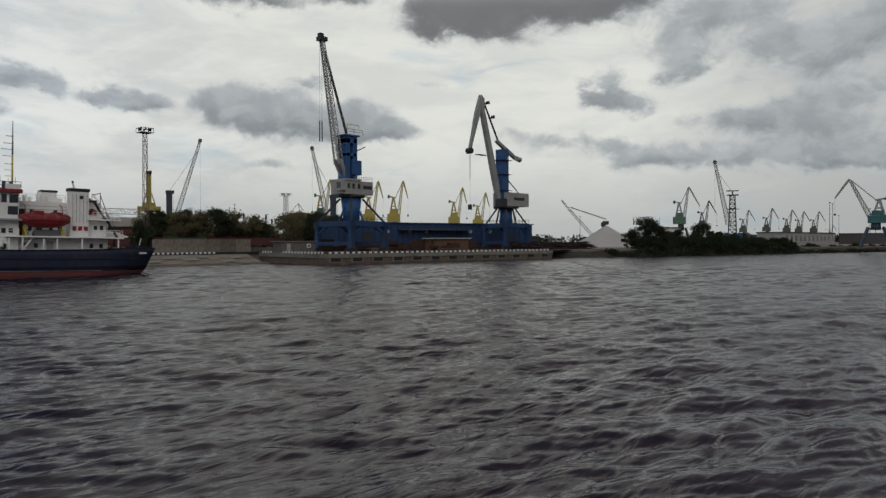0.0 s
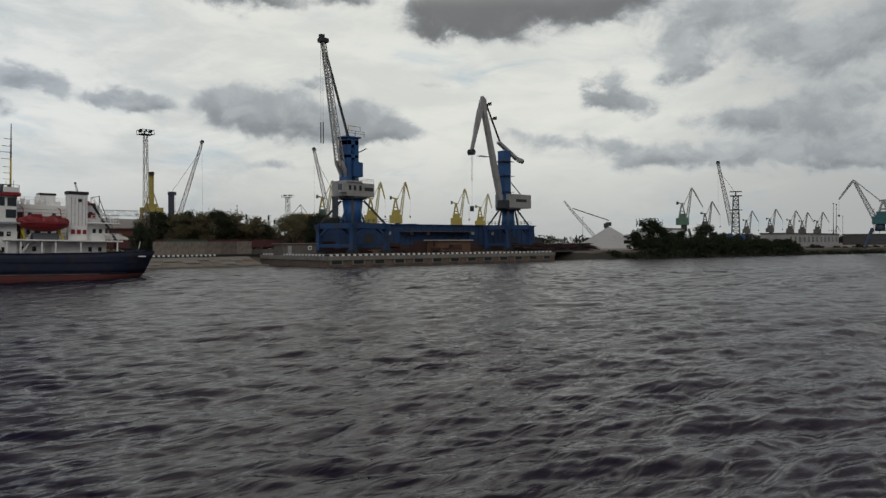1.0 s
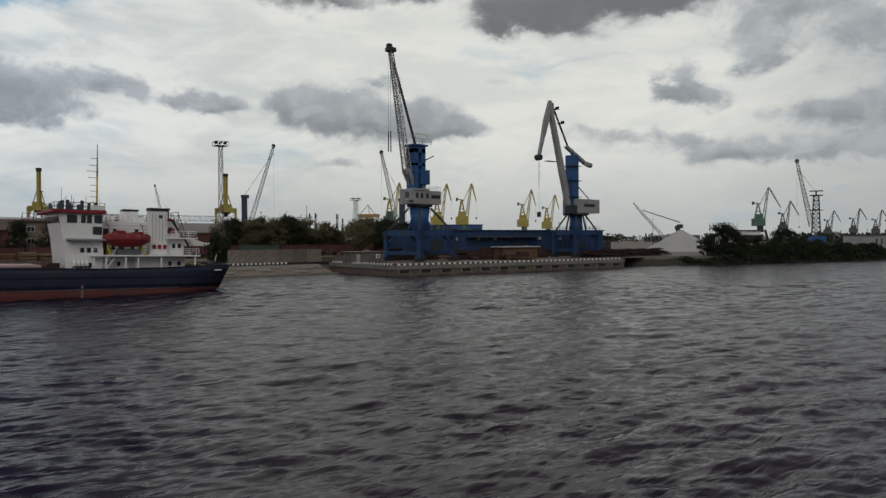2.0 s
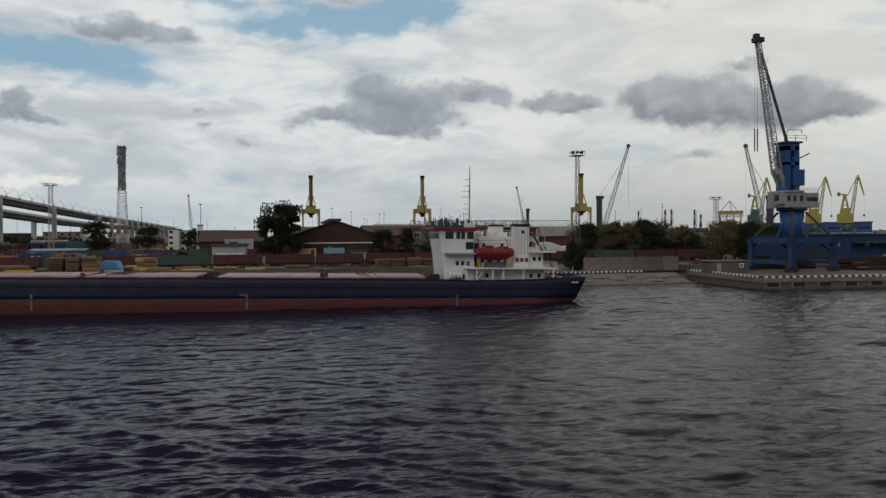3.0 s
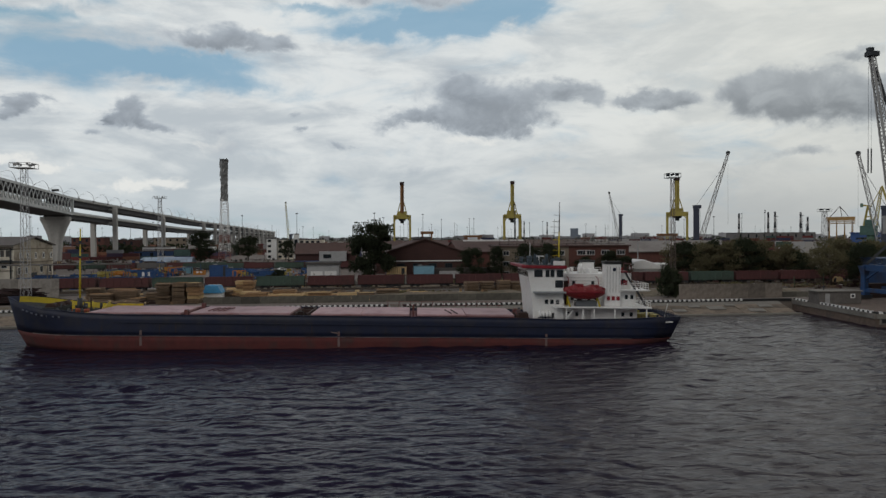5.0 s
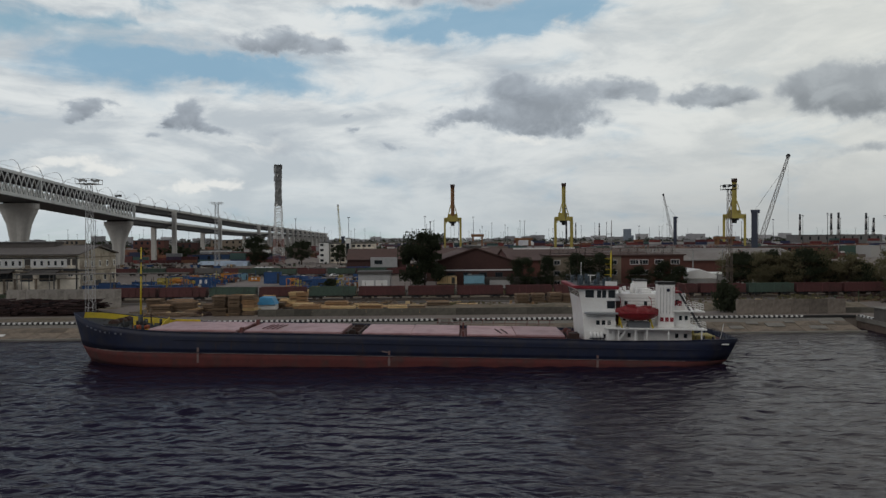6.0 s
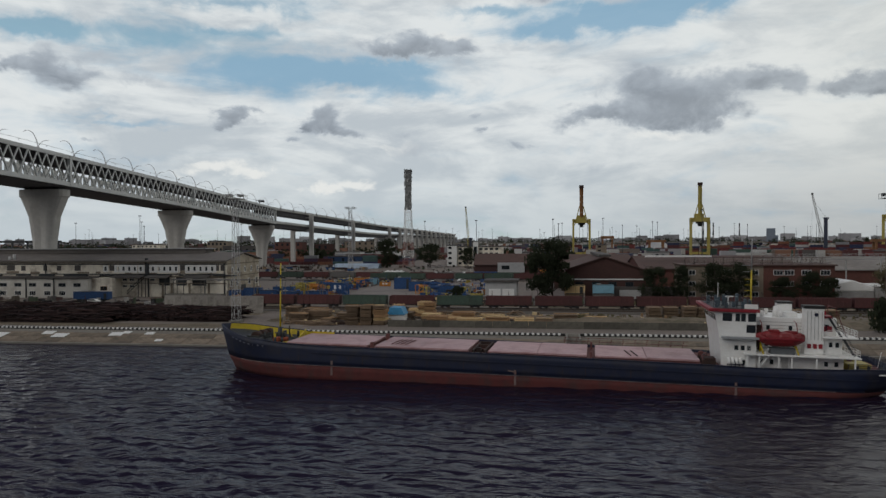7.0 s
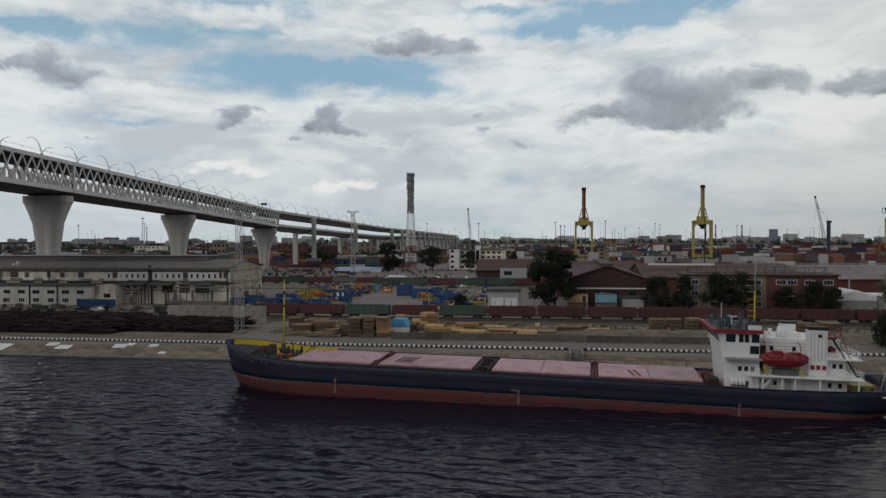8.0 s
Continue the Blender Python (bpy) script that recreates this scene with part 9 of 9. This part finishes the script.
strew((-70, -6, 196.5, 199), "ppqq", 9, 1)
strew((-34, 0, 170, 171.5), "ppq", 5, 2, (0.7, 1.0))
strew((-32, 0, 184, 192), "ppq", 6, 22, (0.7, 1.0))
strew((-66, -50, 169, 174), "qqt", 4, 3)
strew((-44, -8, 222, 234), "trdtcqo", 12, 4, (0.7, 1.1))
strew((-112, -84, 252, 262), "bysyt", 7, 5, (0.7, 1.1), 2.6)
strew((-46, -26, 250, 268), "bytr", 8, 21, (0.6, 0.9), 2.6)
strew((-112, -82, 300, 342), "bytrytro", 18, 6, (0.8, 1.2))
strew((-58, -44, 312, 340), "btrs", 4, 16, (0.8, 1.1))
strew((-125, -30, 375, 400), "trsqtc", 16, 7, (1.0, 1.4))
strew((-210, -120, 415, 520), "trrstc", 18, 8, (1.0, 1.6), 6)
strew((-8, 112, 224, 235), "trqtqdc", 22, 9, (0.8, 1.2))
strew((-205, -150, 214, 226), "trrqt", 8, 10, (0.6, 0.9))
strew((-145, -112, 222, 242), "trtq", 7, 11, (0.6, 0.9))
strew((120, 195, 188, 204), "trqtsd", 14, 12, (1.0, 1.5))
strew((100, 165, 162, 168), "trqt", 8, 13, (1.0, 1.4))
strew((-105, -76, 224, 227), "bys", 4, 14, (0.8, 1.0))
strew((-30, 60, 400, 560), "trsqto", 16, 15, (1.2, 1.8), 7)
for k, p in protos.items():
    if k not in placed:
        p.matrix_basis = pose(-60 - 4 * len(k), 345, GZ)

# red and white lattice frames beside the tent
for i, x in enumerate((108, 112.5)):
    lt = thing("light_tower", "red and white lattice frame tower", "tower", pose(x, 250, GZ), group="frame towers")
    bm = bmesh.new()
    lattice(bm, (0, 0, 0), (0, 0, 13), 1.3, 1.1, 8, 0.07)
    part("lattice", bm, bpy.data.materials["mast_red"] if i else M_WHITE, lt)
    part("foot", boxes((-1, 1, -1, 1, -0.1, 0.3)), M_CONC, lt)
lt = thing("steel_walkway", "pale grey lattice gallery on posts behind the brick office", "walkway", pose(104, 262, GZ))
bm = bmesh.new()
lattice(bm, (-32, 0, 14.0), (10, 0, 14.0), 1.9, 1.9, 20, 0.09)
part("lattice", bm, M_CGREY, lt)
for x in (-15, -4, 7):
    part("post", beams(0.3, ((x, 0, -0.1), (x, 0, 13.1))), M_CGREY, lt)


def small_goods(name, label, zones, paints, seed, size):
    """Small loose stock too fine to pick apart: boxes, bars, drums and pallets, as one object."""
    m = material(name + "_paint", (0.2, 0.2, 0.2), None, 0.7, 0, 0.5, 2, 0.05, 0.4)
    N, L = m.node_tree.nodes, m.node_tree.links
    ramp = N.new("ShaderNodeValToRGB")
    ramp.color_ramp.interpolation = "CONSTANT"
    el = ramp.color_ramp.elements
    for i, c in enumerate(paints):
        e = el[i] if i < 2 else el.new(i / len(paints))
        e.position = i / len(paints)
        e.color = (*c, 1)
    L.new(N.new("ShaderNodeNewGeometry").outputs["Random Per Island"], ramp.inputs[0])
    L.new(ramp.outputs[0], N["Principled BSDF"].inputs["Base Color"])
    rnd = random.Random(seed)
    bm = bmesh.new()
    for x0, x1, y0, y1, n in zones:
        for i in range(n):
            x, y = rnd.uniform(x0, x1), rnd.uniform(y0, y1)
            turn = rnd.choice((0, 0, 90, 15, -20, 40))
            k = rnd.random()
            if k < 0.45:
                w, d, h = rnd.uniform(0.5, 2.2) * size, rnd.uniform(0.4, 1.2) * size, rnd.uniform(0.4, 1.8) * size
                quad_box(bm, pose(x, y, GZ + h / 2, 0, 0, turn) @ Matrix.Diagonal((w, d, h, 1)))
            elif k < 0.75:
                quad_box(bm, pose(x, y, GZ + 0.15 + rnd.random() * 0.5, 0, rnd.uniform(-8, 8), turn) @ Matrix.Diagonal((rnd.uniform(2, 5) * size, 0.2, 0.25, 1)))
            elif k < 0.9:
                tube(bm, (x, y, GZ), (x, y, GZ + 0.9 * size), 0.35 * size, None, 8)
            elif size > 1:
                h = rnd.uniform(2, 4.4)
                quad_box(bm, pose(x, y, GZ + h / 2) @ Matrix.Diagonal((0.16, 0.16, h, 1)))
    tagged(part(name, bm, m), label, "stock", kind="stuff")


YARD = ((0.02, 0.075, 0.22), (0.035, 0.04, 0.05), (0.36, 0.27, 0.045), (0.02, 0.06, 0.16), (0.12, 0.06, 0.045), (0.02, 0.08, 0.25), (0.20, 0.20, 0.20), (0.30, 0.12, 0.03), (0.5, 0.5, 0.48), (0.03, 0.025, 0.025))
DARK = ((0.05, 0.03, 0.025), (0.03, 0.03, 0.032), (0.10, 0.08, 0.06), (0.16, 0.15, 0.14), (0.05, 0.07, 0.04), (0.07, 0.035, 0.03), (0.35, 0.34, 0.32), (0.02, 0.02, 0.02))
small_goods("yard_goods", "small blue and yellow plant parts scattered over the yard", ((-114, -80, 250, 262, 130), (-108, -79, 264, 345, 420), (-46, -24, 252, 282, 150), (-108, -76, 226, 240, 90), (-84, -77, 308, 345, 60), (-48, -22, 285, 350, 50)), YARD, 71, 1.15)
small_goods("rail_side_goods", "dark odds and ends lying beside the rails", ((-50, -8, 220, 240, 130), (-6, 112, 218, 241, 260), (-300, -112, 190, 228, 420), (112, 190, 185, 215, 120), (-130, -30, 370, 405, 130), (-230, -120, 410, 560, 260), (-110, 40, 408, 540, 160)), DARK, 72, 1.1)
small_goods("timber_litter", "timber offcuts and litter on the trodden earth", ((-70, -2, 169, 198, 380), (0, 112, 170, 198, 260)), ((0.5, 0.36, 0.18), (0.14, 0.10, 0.07), (0.3, 0.19, 0.1), (0.07, 0.055, 0.045), (0.6, 0.46, 0.26), (0.2, 0.17, 0.13)), 73, 0.6)
dm = thing("storage_dome", "white half-round storage dome among containers", "dome", pose(125, 870, GZ))
bm = bmesh.new()
rings = [[bm.verts.new((17 * math.cos(6.28319 * k / 24) * math.cos(e), 17 * math.sin(6.28319 * k / 24) * math.cos(e), 17 * math.sin(e))) for k in range(24)] for e in [1.5 * i / 7 for i in range(8)]]
for p, q in zip(rings, rings[1:]):
    for k in range(24):
        bm.faces.new((p[k], p[(k + 1) % 24], q[(k + 1) % 24], q[k]))
bm.faces.new(rings[-1])
part("shell", bm, M_GREYW, dm, smooth=True)

# ---- trees and bushes ----
def leaf_material(name, col, col2):
    m = material(name, col, col2, 0.75, 0, 0.25, 1.2, 0, 0.4, tuple(c * 0.6 for c in col), island=0.3)
    N, L = m.node_tree.nodes, m.node_tree.links
    b, thin, both = N["Principled BSDF"], N.new("ShaderNodeBsdfTranslucent"), N.new("ShaderNodeMixShader")
    thin.inputs["Color"].default_value = (*col, 1)
    both.inputs[0].default_value = 0.4
    L.new(b.outputs[0], both.inputs[1])
    L.new(thin.outputs[0], both.inputs[2])
    L.new(both.outputs[0], N["Material Output"].inputs["Surface"])
    return m


M_LEAF = leaf_material("foliage", (0.034, 0.045, 0.019), (0.025, 0.034, 0.015))
M_LEAFY = leaf_material("foliage_pale", (0.160, 0.140, 0.072), (0.115, 0.105, 0.055))
M_BARK = material("bark", (0.09, 0.07, 0.055), None, 0.95, 0, 1, 6, 0.4)


def tree_thing(seed, height, width, leaves, mat, label, trunk=True, size=0.40, low=0.14):
    """Tapered trunk, limbs, and a crown of many leaf sprays gathered in uneven clumps."""
    rnd = random.Random(seed)
    t = thing("tree", label, "tree", group="port trees")
    wood = bmesh.new()
    tube(wood, (0, 0, -0.2), (0.1, 0.05, height * 0.38), height * 0.026, height * 0.018, 8)
    tube(wood, (0.1, 0.05, height * 0.38), (rnd.uniform(-0.4, 0.4), rnd.uniform(-0.4, 0.4), height * 0.86), height * 0.018, height * 0.005, 7)
    clumps = []
    for i in range(44):
        a = rnd.uniform(0, 6.283)
        z = height * (low + 0.05 + (0.93 - low) * rnd.random() ** 0.85)
        f = (z / height - low) / (1 - low)
        r = width / 2 * (math.sin(math.pi * min(1, 0.14 + 0.80 * f)) ** 0.6) * rnd.uniform(0.3, 1.12)
        p = Vector((r * math.cos(a), r * math.sin(a), min(z, height * (0.97 - 0.25 * (2 * r / width) ** 2))))
        clumps.append((p, rnd.uniform(0.07, 0.19) * width, rnd.uniform(0.45, 0.9)))
        z0 = max(height * 0.16, z - r * 0.8)
        tube(wood, (0.05, 0, min(z0, height * 0.8)), p, height * 0.008, height * 0.002, 5)
    part("trunk", wood, M_BARK, t)
    n = leaves
    co, faces = np.empty((n * 4, 3)), np.arange(n * 4).reshape(n, 4)
    for k in range(n):
        c, r, flat = clumps[rnd.randrange(len(clumps))]
        d = Vector([max(-1.05, min(1.05, rnd.gauss(0, 0.58))) for _ in range(3)]) * r
        d.z *= flat
        q = Euler((rnd.uniform(0, 6.28), rnd.uniform(0, 6.28), rnd.uniform(0, 6.28))).to_matrix()
        s = size * rnd.uniform(0.5, 1.3)
        for j, (u, v) in enumerate(((-0.5, -0.35), (0.5, -0.25), (0.45, 0.4), (-0.4, 0.3))):
            co[k * 4 + j] = c + d + q @ Vector((u * s, v * s, 0.12 * s * (1 if j % 2 else -1)))
    me = bpy.data.meshes.new("crown")
    me.from_pydata(co.tolist(), [], faces.tolist())
    me.materials.append(mat)
    ob = new("crown", me)
    ob.parent = t
    ob["label"] = "uneven crown of small dark leaves"
    return t


kinds = [tree_thing(31, 13, 12, 7000, M_LEAF, "broad dark green deciduous tree"), tree_thing(32, 13, 10.5, 6600, M_LEAF, "tall dark green deciduous tree"), tree_thing(33, 12, 11.5, 4400, M_LEAFY, "olive green tree with open crown", low=0.27), tree_thing(34, 13, 11, 4200, M_LEAFY, "pale olive tree with ragged crown", low=0.32), tree_thing(35, 5, 7, 1600, M_LEAF, "dense dark green shrub beside the yard", low=0.02, size=0.45), tree_thing(36, 20, 19, 22000, M_LEAF, "big dense dark green tree", size=0.58, low=0.06)]
used = [False] * len(kinds)


def plant(k, x, y, h, turn, wide=1.0, z=GZ):
    base = (13, 13, 12, 13, 5, 20)[k]
    s = h / base
    slim, low = ((0.877, 0.923), (0.846, 0.846), (1.0, 1.0), (1.0, 1.0), (0.704, 0.88), (1.0, 1.0))[k]
    m = pose(x, y, z, 0, 0, turn) @ Matrix.Diagonal((s * wide * slim, s * wide * slim, s * low, 1))
    if used[k]:
        copy_thing(kinds[k], m @ Matrix.Diagonal([1 / v for v in kinds[k].scale] + [1]))
    else:
        kinds[k].matrix_basis = m
        used[k] = True


plant(5, 1.0, 240, 20, 0, 0.74)
for k, x, y, h, w in ((1, 33.8, 239.5, 13.0, 1.0), (1, 42.2, 240.5, 13.5, 0.6), (0, 52.2, 238, 13.0, 1.0), (0, 59.5, 238.5, 13.2, 0.8), (0, 73.0, 239, 8.6, 1.1), (0, 81.6, 238.5, 10.4, 0.95), (1, 86.4, 238, 9.4, 0.9)):
    plant(k, x, y, h, x * 40, w)
for k, x, y, h, w in ((1, -117.5, 512, 24, 1.0), (4, -117, 509, 9, 0.9), (0, -86, 515, 18, 1.3), (0, -60, 530, 15, 1.1), (1, -30, 560, 12, 1.0), (4, -31.5, 246, 5.0, 1.0)):
    plant(k, x, y, h, x * 40, w)
plant(4, 71.4, 167.0, 8.4, 20, 0.62)
plant(4, 72.6, 168.6, 7.0, 140, 0.7)
rnd = random.Random(61)
for i in range(44):
    x = 101 + 89 * i / 43 + rnd.uniform(-1.5, 1.5)
    y = (225 if x < 148 else 225 - (x - 148) * 0.42) + rnd.uniform(-5, 12)
    top = interp(x, [(92, 14.0), (103, 14.2), (108, 12.5), (113, 15.2), (120, 15.4), (127, 14.0), (131, 11.5), (136, 13.2), (141, 11.4), (147, 11.0), (149.5, 7.5), (153, 14.4), (160, 15.2), (168, 14.0), (190, 9.0)])
    plant(rnd.choice((0, 2, 2, 2, 3, 3, 3)), x, y, top * rnd.choice((0.58, 0.8, 0.88, 0.96)), rnd.uniform(0, 360), rnd.uniform(0.75, 1.0))
for i, (x, y) in enumerate(((108, 243), (117, 245), (128, 243), (139, 241))):
    container(x, y, 6.1, 2.6, (M_WHITE, M_GREYW)[i % 2], "white site cabin among the trees", 8 * (i % 3) - 6)
    if i % 2:
        container(x + 0.2, y, 6.1, 2.6, M_WHITE, "white site cabin stacked on another", 8 * (i % 3) - 6, GZ + 2.75)
for i in range(16):
    f = i / 15
    if f < 0.2:
        continue
    plant(4, 100 + 85 * f, 246 - 42 * f + rnd.uniform(-3, 3), rnd.uniform(3.5, 5.5), rnd.uniform(0, 360), 1.2)
for x, y, h in ((136, 188, 12.5), (141, 193, 13.0), (146, 190, 12.0), (131, 194, 11.5)):
    plant(rnd.choice((0, 2)), x, y, h, x * 33, 0.9)
for x, y, h, k in ((213, 118.5, 7.0, 0), (218.5, 116.5, 12.6, 1), (221, 114.5, 9.0, 0), (227, 114.5, 7, 0), (233, 112, 7.4, 0), (240, 109.5, 6.0, 0), (246, 109.5, 10.6, 1), (253, 106.5, 6.5, 0), (262, 105, 6, 0), (279, 101, 4.5, 0)):
    plant(k, x, y, h, x * 17, 1.15, GZ - 0.6)
for i in range(62):
    f = i / 61
    x = 213 + 82 * f
    y = interp(x, SHORE) + 2.2 + rnd.uniform(-0.6, 2.5)
    plant(4, x, y, rnd.uniform(3.4, 6.2) * (1.0 if x < 262 else 0.9), rnd.uniform(0, 360), 1.25, 1.3)
for i in range(30):
    x = 300 + i * 8 + rnd.uniform(-3, 3)
    plant(4, x, interp(x, SHORE) + 6, rnd.uniform(1.4, 2.8), rnd.uniform(0, 360), 1.9, 1.5)


def far_woods(name, spots, n, label, seed, mat, size=1.0):
    """Belts of trees too far to tell apart: uneven humps of loose leaf masses, as one object."""
    rnd = random.Random(seed)
    co = []
    for x0, y0, x1, y1, h in spots:
        L = math.hypot(x1 - x0, y1 - y0)
        humps = [(rnd.random(), rnd.uniform(0.55, 1.0), rnd.uniform(5, 12)) for _ in range(max(4, int(L / 9)))]
        for k in range(int(n * L / 100)):
            f, hh, w = rnd.choice(humps)
            u = f + rnd.gauss(0, w * 0.45) / L
            z = h * hh * rnd.random() ** 0.7
            c = Vector((x0 + (x1 - x0) * u, y0 + (y1 - y0) * u + rnd.uniform(-6, 6), GZ + z))
            s = size * rnd.uniform(1.2, 3.0)
            q = Euler((rnd.uniform(0, 6.28), rnd.uniform(0, 6.28), 0)).to_matrix()
            co += [c + q @ Vector((a * s, b * s, 0)) for a, b in ((-0.5, -0.4), (0.5, -0.3), (0.4, 0.5), (-0.5, 0.3))]
    me = bpy.data.meshes.new(name)
    me.from_pydata([tuple(c) for c in co], [], np.arange(len(co)).reshape(-1, 4).tolist())
    me.materials.append(mat)
    tagged(new(name, me), label, "trees", kind="stuff")


far_woods("far_woods", ((-1500, 1300, -260, 900, 13), (-1300, 2200, 1900, 2400, 22), (-700, 820, -300, 760, 11), (-420, 560, -130, 720, 12), (-800, 900, -100, 1000, 13), (-60, 800, 20, 700, 10), (-1200, 1500, -100, 1900, 14), (0, 1650, 900, 1500, 14), (700, 1500, 1700, 900, 14), (100, 1150, 520, 1100, 11), (560, 250, 1300, 330, 10), (-400, 470, -250, 500, 9), (900, 700, 1900, 350, 15), (-730, 955, -640, 1010, 20), (-600, 1020, -470, 1060, 15)), 420, "dark belts of distant trees behind the port", 12, M_LEAF, 1.15)
far_woods("scrub", ((-4, 186, 60, 190, 0.9), (60, 190, 110, 200, 1.1), (-20, 226, 60, 232, 1.6), (100, 200, 190, 190, 1.2)), 900, "low weeds and scrub along the rails", 13, M_LEAFY, 0.3)


def shore_scrub():
    """Low dark growth hanging over the rough bank down to the water, as one object."""
    rnd = random.Random(29)
    co = []
    for i in range(9000):
        x = 196 + 290 * rnd.random() ** 1.2
        y = interp(x, SHORE) + rnd.uniform(-2.6, 3.0)
        tall = 0.5 + 0.5 * math.sin(x * 0.55 + 1.7 * math.sin(x * 0.17))
        z = 0.15 + rnd.random() ** 0.8 * (1.2 + 1.8 * tall) * (1.0 if x < 292 else 0.4)
        sz = rnd.uniform(0.35, 0.9)
        q = Euler((rnd.uniform(0, 6.28), rnd.uniform(0, 6.28), 0)).to_matrix()
        co += [Vector((x, y, z)) + q @ Vector((a * sz, b * sz, 0)) for a, b in ((-0.5, -0.4), (0.5, -0.3), (0.4, 0.5), (-0.5, 0.3))]
    me = bpy.data.meshes.new("shore_scrub")
    me.from_pydata([tuple(c) for c in co], [], np.arange(len(co)).reshape(-1, 4).tolist())
    me.materials.append(M_LEAF)
    tagged(new("shore_scrub", me), "dark scrub overhanging the rough river bank", "bushes", kind="stuff")


shore_scrub()
